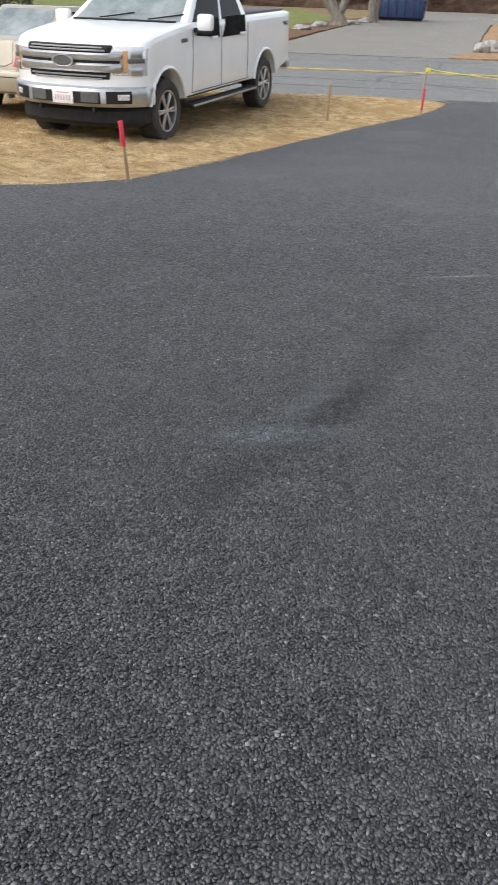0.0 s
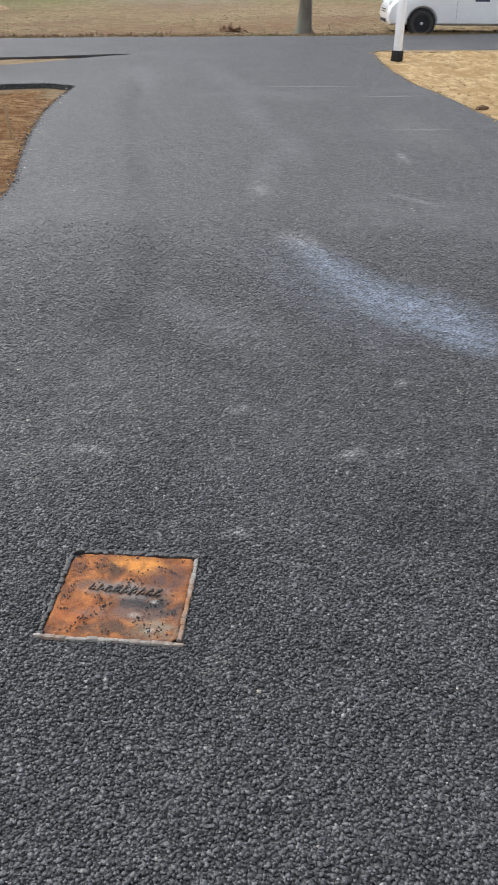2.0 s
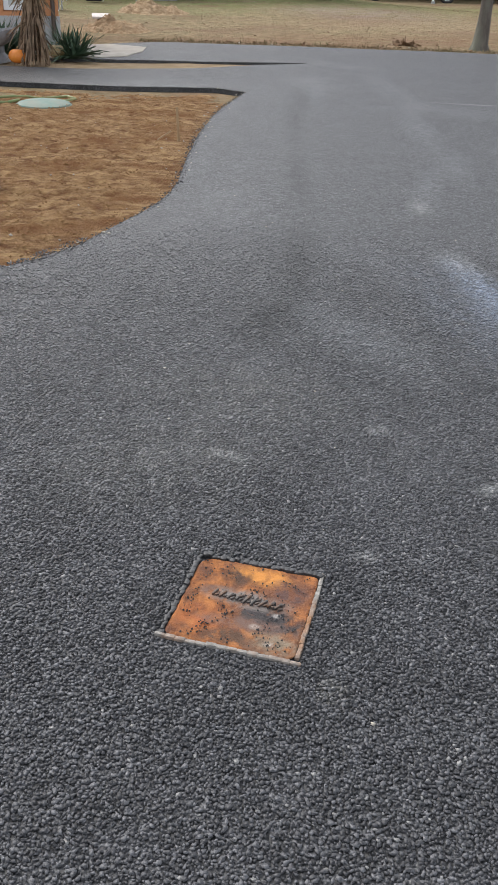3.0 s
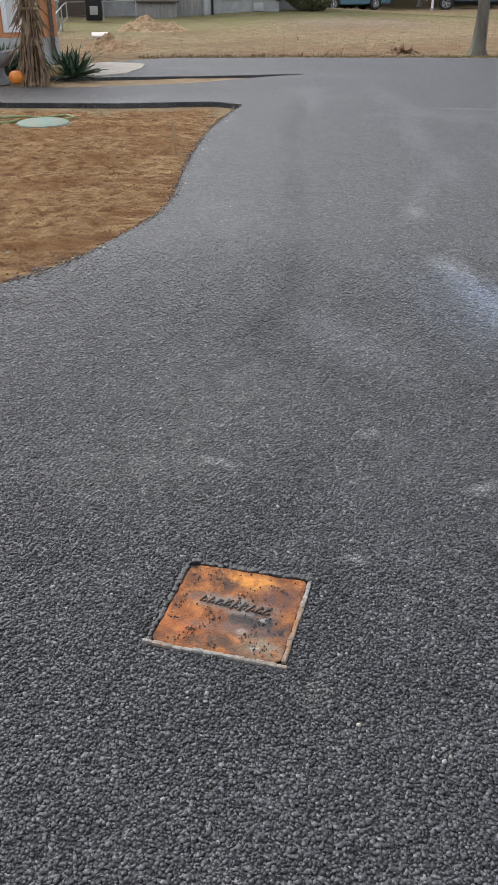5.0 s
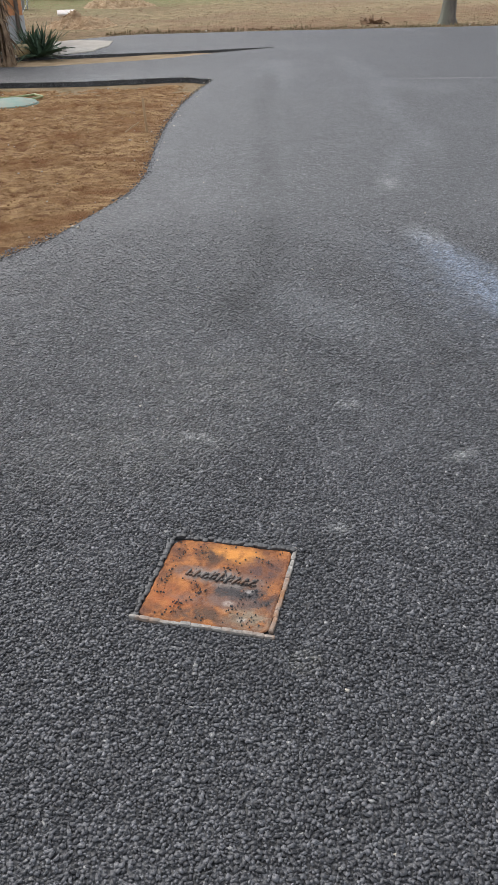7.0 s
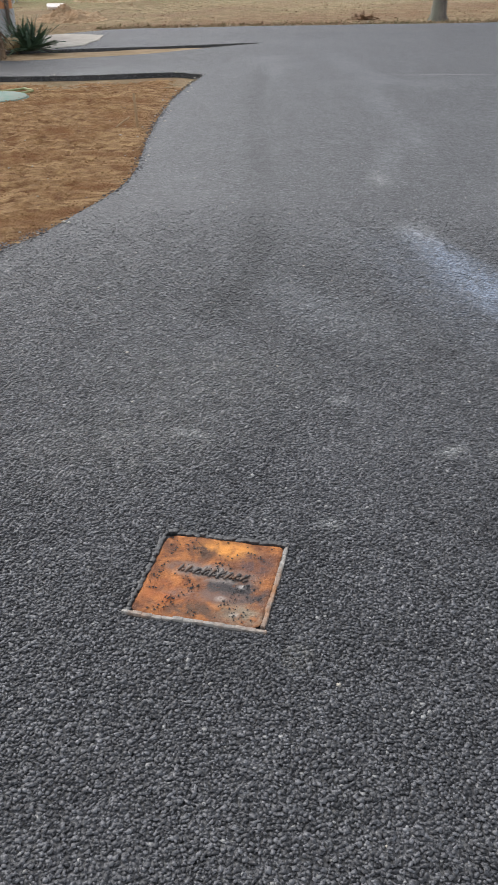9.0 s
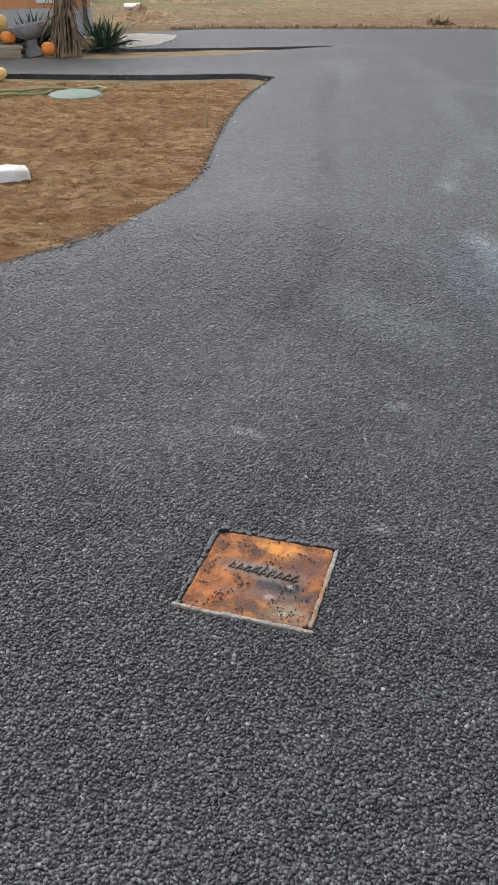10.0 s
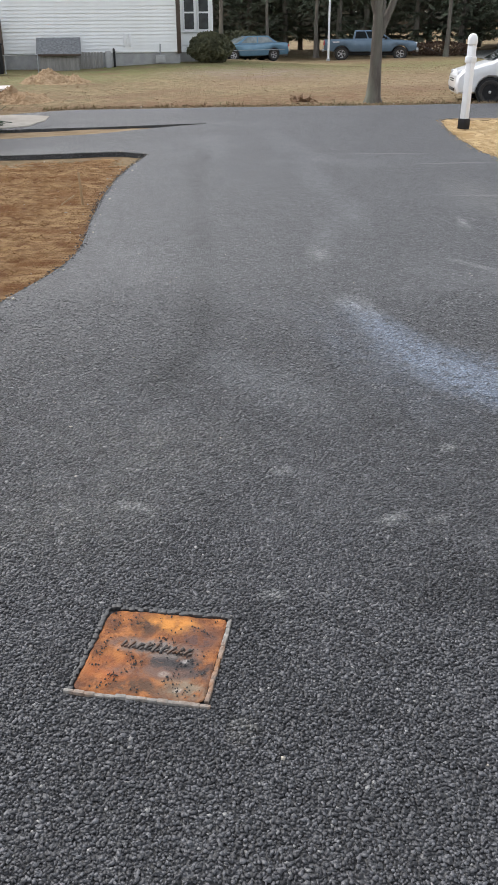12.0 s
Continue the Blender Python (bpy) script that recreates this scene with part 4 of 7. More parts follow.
def build_pickup(m):
    root = thing("pickup_truck", "shiny white crew-cab pickup with chrome grille parked on yellow dirt", "pickup truck", m)
    W = 0.98
    fx, rx, R = 1.84, -1.84, 0.405
    z0 = 0.50
    prof = [(-3.05, 0.66), (-3.08, 1.0), (-3.06, 1.46), (-2.9, 1.48), (-1.12, 1.47), (-1.06, 1.47), (1.0, 1.475), (1.25, 1.455), (1.7, 1.415), (2.3, 1.355), (2.58, 1.305), (2.70, 1.225), (2.76, 1.05),
            (2.78, 0.78), (2.74, 0.66), (2.45, 0.58)] + arch(fx, R + 0.02, 0.51, z0)[::-1] + [(0.9, z0), (-0.9, z0)] + arch(rx, R + 0.02, 0.50, z0)[::-1] + [(-2.6, 0.55)]
    ys = [-0.84, -0.7, -0.55, -0.35, 0, 0.35, 0.55, 0.7, 0.84]
    part("body", nose(loft(prof, [(-W, 0.085), (-W + 0.015, 0.03), (-W + 0.06, 0.005)] + [(y, 0) for y in ys] + [(W - 0.06, 0.005), (W - 0.015, 0.03), (W, 0.085)])), M_WHITE, root, "glossy white body panels", 32)
    part("underbody", box((-0.1, 0, 0.62), (5.2, 1.5, 0.38), 0.05), M_BLACK, root, "dark underbody")
    lo, hi = (-1.10, 1.18, 0.955, 1.42), (-0.92, 0.30, 0.74, 1.965)
    part("cab", prism(lo, hi), M_WHITE, root, "white cab roof and pillars")
    part("windscreen", face_window(lo, hi, "front", 0.06, 0.94, 0.06, 0.93), M_LIGHTGLASS, root, "windscreen with a pale sky reflection put into its colour")
    for side in ("left", "right"):
        part("front_window", face_window(lo, hi, side, 0.50, 0.93, 0.07, 0.84), M_GLASS, root, "dark tinted side window")
        part("rear_window", face_window(lo, hi, side, 0.10, 0.46, 0.07, 0.84), M_GLASS, root, "dark tinted side window")
    part("back_window", face_window(lo, hi, "rear", 0.12, 0.88, 0.2, 0.8), M_GLASS, root)
    part("bed_cover", box((-2.05, 0, 1.485), (1.84, 1.72, 0.05), 0.015), M_GREYTRIM, root, "dark grey soft bed cover")
    # nose
    part("grille", nose_bar(2.70, 1.045, 0.16, 0.42, 1.22, 0.2), M_BLACK, root, "black mesh behind chrome bars")
    for z, h, w in ((1.232, 0.018, 1.02), (1.198, 0.022, 1.1), (0.905, 0.022, 1.1), (0.870, 0.016, 1.0)):
        part("chrome_strip", nose_bar(2.775, z, 0.04, h, w), M_CHROME, root)
    part("chrome_bar", nose_bar(2.785, 1.128, 0.10, 0.088, 1.50), M_CHROME, root, "wide chrome grille bar")
    part("chrome_bar", nose_bar(2.785, 1.0, 0.10, 0.105, 1.50), M_CHROME, root, "wide chrome grille bar")
    part("grille_slot", nose_bar(2.77, 1.074, 0.08, 0.06, 1.44), M_BLACK, root)
    bm = lathe([(0.0, 0.02), (0.10, 0.016), (0.115, 0.0), (0.0, 0.0)], 28)
    bmesh.ops.transform(bm, matrix=Matrix.Translation((2.832, 0, 1.07)) @ Matrix.Rotation(radians(90), 4, "Y") @ Matrix.Diagonal((0.55, 1.25, 1, 1)), verts=bm.verts)
    part("badge", bm, M_GREYTRIM, root, "plain dark oval badge")
    bm = lathe([(0.115, 0.0), (0.128, 0.012), (0.118, 0.02), (0.105, 0.018)], 28, None, False)
    bmesh.ops.transform(bm, matrix=Matrix.Translation((2.834, 0, 1.07)) @ Matrix.Rotation(radians(90), 4, "Y") @ Matrix.Diagonal((0.57, 1.25, 1, 1)), verts=bm.verts)
    part("badge_ring", bm, M_CHROME, root)
    for s in (1, -1):
        lo_y, hi_y = sorted((s * 0.60, s * 0.975))
        lamp = part("headlamp", nose_block(2.66, 1.055, 0.24, 0.37, lo_y, hi_y, 0.2), M_LAMP, root, "tall clear headlamp")
        lo_y, hi_y = sorted((s * 0.755, s * 0.80))
        part("turn_signal", nose_block(2.78, 1.075, 0.03, 0.25, lo_y, hi_y), M_AMBER, lamp, "amber turn signal")
        for z in (1.15, 0.955):
            lo_y, hi_y = sorted((s * 0.83, s * 0.95))
            part("lamp_eye", nose_block(2.785, z, 0.03, 0.10, lo_y, hi_y, 0.3), M_CHROME, lamp)
        lo_y, hi_y = sorted((s * 0.81, s * 0.97))
        part("lamp_strip", nose_block(2.788, 1.08, 0.03, 0.05, lo_y, hi_y), M_GREYTRIM, lamp)
        lo_y, hi_y = sorted((s * 0.58, s * 0.86))
        fog = part("fog_lamp_recess", nose_block(2.865, 0.655, 0.06, 0.15, lo_y, hi_y), M_BLACK, root, "black fog lamp recess")
        lo_y, hi_y = sorted((s * 0.72, s * 0.84))
        part("fog_lamp", nose_block(2.89, 0.66, 0.03, 0.07, lo_y, hi_y), M_LAMP, fog, "clear fog lamp")
        part("tow_hook", box((2.80, s * 0.40, 0.50), (0.08, 0.05, 0.07), 0.02), M_BLACK, root)
        part("mirror_arm", box((0.94, s * 1.02, 1.36), (0.12, 0.16, 0.06), 0.02), M_BLACK, root)
        mir = part("mirror", box((0.95, s * 1.14, 1.46), (0.14, 0.23, 0.22), 0.05), M_WHITE, root, "large white door mirror")
        part("mirror_foot", box((0.95, s * 1.12, 1.345), (0.13, 0.2, 0.035), 0.015), M_BLACK, mir)
        for x0, x1, za, zb in ((0.10, 0.92, 1.22, 1.29), (-0.92, -0.02, 1.22, 1.22)):
            part("low_window", quad_panel([(x0, s * 0.974, za), (x1, s * 0.974, zb), (x1 - 0.16, s * 0.955, 1.49), (x0, s * 0.955, 1.49)], 0.02, (0, s, 0.08)), M_GLASS, root, "dark lower edge of the side window")
        part("running_board", box((-0.02, s * 0.98, 0.40), (2.5, 0.17, 0.06), 0.02), M_BLACK, root, "black running board")
        part("board_trim", box((-0.02, s * 1.07, 0.40), (2.42, 0.012, 0.03), 0.004), M_CHROME, root, "bright running board edge")
        for x in (0.60, -0.50):
            part("door_handle", box((x - 0.28, s * 1.0, 1.235), (0.20, 0.045, 0.045), 0.015), M_WHITE, root)
        yy = s * (W + 0.0005)
        for x in (1.02, 0.02, -1.04):
            seam(root, [(x, s * 0.955, 1.42), (x + 0.01, yy, 1.36), (x + 0.0, yy, 1.0), (x + (0.06 if x > 0.5 else 0.0), yy, 0.56)], 0.006)
        seam(root, [(1.05, yy, 0.56), (-1.04, yy, 0.56)], 0.005)
        part("fender_badge", box((1.30, s * (W + 0.002), 1.25), (0.20, 0.008, 0.05), 0.002), M_GREYTRIM, root)
        part("side_decal", box((-2.82, s * (W - 0.005), 1.29), (0.22, 0.01, 0.07), 0.002), M_GREYTRIM, root, "small dark bedside marking")
        part("tail_lamp", box((-3.03, s * 0.90, 1.17), (0.10, 0.14, 0.42), 0.03), M_LAMPRED, root, "red tail lamp")
        for ax, rr in ((fx, 0.52), (rx, 0.51)):
            ring = [(px, s * (W + 0.004), pz) for px, pz in arch(ax, R + 0.02, rr + 0.012, 0.52, 16)]
            part("wheel_arch_lip", tube(ring, 0.025, 6), M_WHITE, root)
            well = lathe([(rr + 0.0, 0.0), (rr + 0.0, 0.30)], 28)
            bmesh.ops.transform(well, matrix=Matrix.Translation((ax, s * (W - 0.06), R + 0.02)) @ Matrix.Rotation(radians(90 * s), 4, "X"), verts=well.verts)
            bmesh.ops.delete(well, geom=[v for v in well.verts if v.co.z < 0.42], context="VERTS")
            part("wheel_well", well, M_BLACK, root)
            add_wheel(root, ax, s * 0.845, R, 0.275, 0.268, 6)
    bump = [(2.50, 0.775), (2.80, 0.775), (2.865, 0.755), (2.885, 0.72), (2.885, 0.58), (2.84, 0.535), (2.50, 0.545)]
    part("front_bumper", nose(loft(bump, [(-1.0, 0.03), (-0.985, 0.0)] + [(-0.9 + 0.15 * k, 0) for k in range(13)] + [(0.985, 0.0), (1.0, 0.03)])), M_CHROME, root, "chrome front bumper")
    part("air_dam", nose_bar(2.54, 0.40, 0.36, 0.27, 1.86, 0.25), M_BLACK, root, "black lower air dam")
    part("bumper_insert", nose_bar(2.88, 0.65, 0.02, 0.14, 1.02), M_BLACK, root)
    for s in (1, -1):
        lo_y, hi_y = sorted((s * 0.26, s * 0.49))
        part("bumper_step", nose_block(2.893, 0.655, 0.02, 0.12, lo_y, hi_y), M_GREYTRIM, root)
    number_plate(root, Matrix.Translation((2.905, 0, 0.645)))
    part("rear_bumper", box((-3.12, 0, 0.63), (0.16, 1.9, 0.18), 0.04), M_CHROME, root)
    for s in (0.35, -0.42):
        part("wiper", tube([(1.15, s, 1.485), (1.07, s + 0.22, 1.515), (0.99, s + 0.48, 1.555)], 0.009, 6), M_BLACK, root)
    part("cowl", box((1.20, 0, 1.462), (0.10, 1.6, 0.03), 0.01), M_BLACK, root)
    return root


def build_car(name, label, cat, m, prof, W, lo, hi, paint, wheels, glass=None, edge=0.10, windows=(), group=""):
    """A closed car: body, cab, panes and wheels. wheels: (front x, rear x, radius, width, rim, style)."""
    root = thing(name, label, cat, m, group)
    part("body", loft(prof, [(-W, edge), (-W + 0.02, edge * 0.4), (-W + 0.09, 0.01), (-W + 0.25, 0), (W - 0.25, 0), (W - 0.09, 0.01), (W - 0.02, edge * 0.4), (W, edge)]), paint, root, "", 35)
    part("underbody", box((0, 0, 0.40), (3.6, W * 1.5, 0.25), 0.05), M_BLACK, root)
    if lo:
        part("cab", prism(lo, hi), paint, root, "roof and pillars")
        for side, u0, u1, v0, v1, g in windows:
            part({"front": "windscreen", "rear": "rear_glass"}.get(side, "side_window"), face_window(lo, hi, side, u0, u1, v0, v1), g, root, "car window glass")
    fxw, rxw, r, w, rim, style = wheels
    for ax in (fxw, rxw):
        for s in (1, -1):
            well = lathe([(r + 0.055, 0.0), (r + 0.055, 0.26)], 24)
            bmesh.ops.transform(well, matrix=Matrix.Translation((ax, s * (W - 0.05), r + 0.01)) @ Matrix.Rotation(radians(90 * s), 4, "X"), verts=well.verts)
            part("wheel_well", well, M_BLACK, root)
            add_wheel(root, ax, s * (W - 0.02 - w / 2), r, w, rim, 5 if style == "alloy" else 8, M_BLACK if style == "steel" else None, style)
    return root


def sedan_profile(L0, L1, fx, rx, r, z0=0.30, deck=1.02, hood=0.95, belt=0.98):
    """L0 tail, L1 nose."""
    return ([(L0 + 0.06, 0.33), (L0, 0.55), (L0 + 0.03, 0.72), (L0 + 0.10, deck - 0.04), (L0 + 0.22, deck), (rx + 0.3, deck + 0.01), (0.0, belt), (fx - 0.75, belt + 0.02), (fx + 0.2, hood - 0.02), (L1 - 0.25, hood - 0.14),
             (L1 - 0.06, 0.68), (L1, 0.5), (L1 - 0.08, 0.3), (L1 - 0.2, 0.25)] + arch(fx, r, r + 0.06, z0)[::-1] + [(fx - 0.8, z0 - 0.05), (rx + 0.8, z0 - 0.05)] + arch(rx, r, r + 0.06, z0)[::-1])


FWD = math.atan2(-0.94, -0.34)
AWAY = math.atan2(0.94, 0.34)
pickup = build_pickup(Matrix.Translation((-2.20, 14.97, -0.36)) @ Matrix.Rotation(radians(-108.9), 4, "Z") @ Matrix.Rotation(radians(2.2), 4, "Y"))

# champagne saloon, tail towards the drive
lo, hi = (-1.75, 1.10, 0.78, 0.98), (-0.95, 0.25, 0.60, 1.47)
sedan = build_car("sedan", "champagne four-door saloon car with red tail lamps parked on dirt", "car",
                  Matrix.Translation((-4.52 + 0.34 * 1.42, 14.94 + 0.94 * 1.42, -0.33)) @ Matrix.Rotation(AWAY, 4, "Z") @ Matrix.Diagonal((0.95, 0.96, 1.03, 1)),
                  sedan_profile(-2.48, 2.45, 1.42, -1.42, 0.325, deck=1.07), 0.93, lo, hi, M_TAN, (1.42, -1.42, 0.325, 0.215, 0.205, "alloy"),
                  windows=[("rear", 0.07, 0.93, 0.06, 0.90, M_LIGHTGLASS), ("front", 0.07, 0.93, 0.05, 0.92, M_LIGHTGLASS), ("left", 0.12, 0.50, 0.08, 0.85, M_GLASS), ("left", 0.54, 0.9, 0.08, 0.85, M_GLASS),
                           ("right", 0.12, 0.50, 0.08, 0.85, M_GLASS), ("right", 0.54, 0.9, 0.08, 0.85, M_GLASS)])
for s in (1, -1):
    lamp = part("tail_lamp", quad_panel([(-2.40, s * 0.66, 0.70), (-2.30, s * 0.935, 0.72), (-2.22, s * 0.90, 1.03), (-2.32, s * 0.74, 1.045)], 0.13, (-1, s * 0.15, 0.0)), M_LAMPRED, sedan, "tapered red tail lamp", 0)
    part("reverse_lens", quad_panel([(-2.37, s * 0.70, 0.87), (-2.30, s * 0.90, 0.88), (-2.29, s * 0.895, 0.91), (-2.36, s * 0.705, 0.90)], 0.135, (-1, s * 0.15, 0.0)), M_LAMP, lamp)
part("rear_bumper", box((-2.47, 0, 0.50), (0.14, 1.78, 0.30), 0.06), M_TAN, sedan, "champagne rear bumper")
part("bumper_groove", box((-2.535, 0, 0.56), (0.02, 1.5, 0.012), 0.003), M_BLACK, sedan)
part("trunk_seam", tube([(-2.46, -0.66, 1.02), (-2.487, -0.64, 0.75), (-2.49, -0.5, 0.70), (-2.49, 0.5, 0.70), (-2.487, 0.64, 0.75), (-2.46, 0.66, 1.02)], 0.005, 5), M_BLACK, sedan)
number_plate(sedan, Matrix.Translation((-2.492, 0, 0.845)) @ Matrix.Rotation(math.pi, 4, "Z"))
part("plate_recess", box((-2.468, 0, 0.935), (0.05, 0.42, 0.03), 0.01), M_GREYTRIM, sedan)
part("badge", box((-2.435, 0, 1.03), (0.03, 0.11, 0.05), 0.015), M_CHROME, sedan, "plain oval badge")
part("mirror", box((0.95, 0.98, 1.02), (0.13, 0.18, 0.13), 0.04), M_TAN, sedan)
part("mirror", box((0.95, -0.98, 1.02), (0.13, 0.18, 0.13), 0.04), M_TAN, sedan)
part("exhaust_tip", cyl((-2.50, -0.5, 0.30), 0.03, 0.16, 12, m=Matrix.Rotation(radians(90), 4, "Y")), M_CHROME, sedan)

# white panel van
vr = 0.37
vprof = ([(-2.62, 0.55), (-2.66, 0.75), (-2.65, 1.35), (-2.60, 2.02), (-2.48, 2.10), (1.05, 2.08), (1.30, 2.0), (1.85, 1.38), (2.05, 1.22), (2.62, 1.05), (2.74, 0.85), (2.74, 0.55), (2.6, 0.45)]
         + arch(1.72, vr, 0.46, 0.48)[::-1] + [(1.0, 0.48), (-1.0, 0.48)] + arch(-1.72, vr, 0.46, 0.48)[::-1] + [(-2.4, 0.52)])
van_axle = Vector((-7.74, 15.55, 0)) + Vector((-0.94, 0.34, 0)) * 0.87
van = build_car("cargo_van", "plain white cargo van with black bumper parked on yellow dirt", "van",
                Matrix.Translation((van_axle.x + 0.34 * 1.72, van_axle.y + 0.94 * 1.72, -0.33)) @ Matrix.Rotation(AWAY, 4, "Z"),
                vprof, 1.0, None, None, M_VANWHITE, (1.72, -1.72, vr, 0.24, 0.215, "steel"), edge=0.13)
part("rear_bumper", box((-2.72, 0, 0.545), (0.22, 1.94, 0.19), 0.04), M_GREYTRIM, van, "black step bumper")
part("bumper_end", box((-2.55, -0.96, 0.53), (0.35, 0.08, 0.20), 0.03), M_GREYTRIM, van)
part("hitch", box((-2.70, 0.1, 0.36), (0.2, 0.5, 0.10), 0.03), M_BLACK, van)
part("rear_door_seam", tube([(-2.668, 0.0, 0.66), (-2.668, 0.0, 1.35), (-2.615, 0, 2.0)], 0.007, 5), M_BLACK, van)
part("plate_recess", box((-2.665, 0.03, 1.06), (0.03, 0.46, 0.26), 0.02), M_BLACK, van, "black number plate recess")
number_plate(van, Matrix.Translation((-2.685, -0.02, 1.04)) @ Matrix.Rotation(math.pi, 4, "Z"))
part("rear_glass", box((-2.625, 0.5, 1.66), (0.05, 0.62, 0.46), 0.05, Matrix.Rotation(radians(4), 4, "Y")), M_GLASS, van)
part("rear_glass", box((-2.625, -0.5, 1.66), (0.05, 0.62, 0.46), 0.05, Matrix.Rotation(radians(4), 4, "Y")), M_GLASS, van)
for y, w in ((0.72, 0.26), (-0.66, 0.34)):
    part("trim_script", box((-2.668, y, 0.83), (0.012, w, 0.035), 0.003), M_GREYTRIM, van)
for s in (1, -1):
    part("tail_lamp", box((-2.60, s * 0.955, 1.62), (0.12, 0.10, 0.50), 0.03), M_LAMPRED, van)
    part("rocker", box((0.0, s * 0.97, 0.43), (2.4, 0.05, 0.16), 0.02), M_VANWHITE, van, "white sill panel")
    part("cab_window", box((1.25, s * 0.985, 1.50), (0.75, 0.04, 0.44), 0.05), M_GLASS, van, "dark cab side window")
    yy = s * 0.998
    for x in (-0.95, -0.22, 0.55):
        part("door_seam", tube([(x, yy, 0.55), (x, yy, 1.5), (x, s * 0.985, 1.98)], 0.006, 5), M_BLACK, van)
    part("crease", box((-0.2, s * 0.998, 1.02), (4.4, 0.012, 0.016), 0.004), M_VANWHITE, van)
    for x in (0.38, 0.70):
        part("door_handle", box((x - 0.02, s * 1.005, 1.12), (0.06, 0.03, 0.24), 0.02), M_BLACK, van, "black upright door handle")
    for x, z in ((-0.88, 0.7), (-0.88, 1.25), (0.62, 0.7)):
        part("hinge", box((x, s * 1.004, z), (0.05, 0.02, 0.13), 0.006), M_VANWHITE, van)
    dec = part("decal", box((1.10, s * 1.0, 1.12), (0.56, 0.012, 0.24), 0.003), M_DECAL, van, "navy lettered door sign")
    for k in range(3):
        part("decal_bar", box((1.06, s * 1.007, 1.19 - k * 0.07), (0.36 - 0.06 * k, 0.006, 0.03)), M_PLATE, dec, "plain pale bar of unreadable writing")
part("mirror", box((1.75, -1.15, 1.40), (0.12, 0.20, 0.34), 0.04), M_BLACK, van)

# blue saloon and blue pickup far across the lawn
lo, hi = (-1.85, 1.15, 0.78, 0.98), (-1.15, 0.30, 0.60, 1.44)
far_dir = math.atan2(4.6, 2.0)
bsed = build_car("sedan", "steel-blue saloon car parked beyond the lawn near the pines", "car",
                 Matrix.Translation((-55.5, 17.35, terr(-55.5, 17.35) - 0.06)) @ Matrix.Rotation(far_dir + math.pi + radians(34), 4, "Z") @ Matrix.Diagonal((0.95, 1, 0.93, 1)), sedan_profile(-2.5, 2.5, 1.42, -1.42, 0.33, deck=1.06), 0.92, lo, hi, M_BLUE1, (1.42, -1.42, 0.33, 0.21, 0.20, "alloy"),
                 windows=[("left", 0.10, 0.50, 0.08, 0.85, M_LIGHTGLASS), ("left", 0.54, 0.92, 0.08, 0.85, M_LIGHTGLASS), ("right", 0.10, 0.5, 0.08, 0.85, M_LIGHTGLASS), ("rear", 0.08, 0.92, 0.08, 0.9, M_LIGHTGLASS), ("front", 0.08, 0.92, 0.08, 0.9, M_LIGHTGLASS)])
for s in (1, -1):
    part("tail_lamp", box((-2.42, s * 0.70, 0.85), (0.14, 0.40, 0.14), 0.04), M_LAMPRED, bsed)
part("chrome_strip", box((0, 0.915, 0.62), (4.3, 0.02, 0.03), 0.006), M_CHROME, bsed)
pprof = ([(-2.85, 0.62), (-2.88, 1.0), (-2.86, 1.30), (-1.0, 1.32), (1.0, 1.30), (1.4, 1.26), (2.5, 1.18), (2.78, 1.05), (2.80, 0.62), (2.5, 0.50)]
         + arch(1.80, 0.38, 0.49, 0.50)[::-1] + [(0.9, 0.48), (-0.9, 0.48)] + arch(-1.75, 0.38, 0.49, 0.50)[::-1] + [(-2.5, 0.55)])
lo, hi = (-1.10, 1.20, 0.90, 1.28), (-0.98, 0.45, 0.74, 1.84)
bpick = build_car("pickup_truck", "slate-blue pickup truck parked beyond the lawn before the pines", "pickup truck",
                  Matrix.Translation((-53.0, 24.25, terr(-53.0, 24.25) - 0.10)) @ Matrix.Rotation(far_dir, 4, "Z") @ Matrix.Diagonal((0.96, 1, 0.86, 1)), pprof, 0.96, lo, hi, M_BLUE2, (1.80, -1.75, 0.38, 0.25, 0.24, "alloy"),
                  windows=[("right", 0.06, 0.40, 0.08, 0.85, M_GLASS), ("right", 0.44, 0.92, 0.08, 0.85, M_GLASS), ("left", 0.06, 0.40, 0.08, 0.85, M_GLASS), ("left", 0.44, 0.92, 0.08, 0.85, M_GLASS), ("front", 0.08, 0.92, 0.08, 0.9, M_GLASS)])
part("front_bumper", box((2.82, 0, 0.60), (0.16, 1.88, 0.28), 0.05), M_CHROME, bpick, "chrome bumper")
part("rear_bumper", box((-2.90, 0, 0.60), (0.14, 1.8, 0.16), 0.04), M_CHROME, bpick)
for s in (1, -1):
    part("headlamp", box((2.70, s * 0.78, 0.98), (0.2, 0.3, 0.22), 0.04), M_LAMP, bpick)
    part("tail_lamp", box((-2.82, s * 0.88, 1.08), (0.10, 0.16, 0.34), 0.04), M_LAMPRED, bpick)
    part("mirror", box((0.92, s * 1.04, 1.36), (0.12, 0.2, 0.16), 0.04), M_BLACK, bpick)
    part("bed_mark", box((-2.1, s * 0.965, 1.12), (0.4, 0.01, 0.06), 0.002), M_PLATE, bpick, "small pale bedside marking")

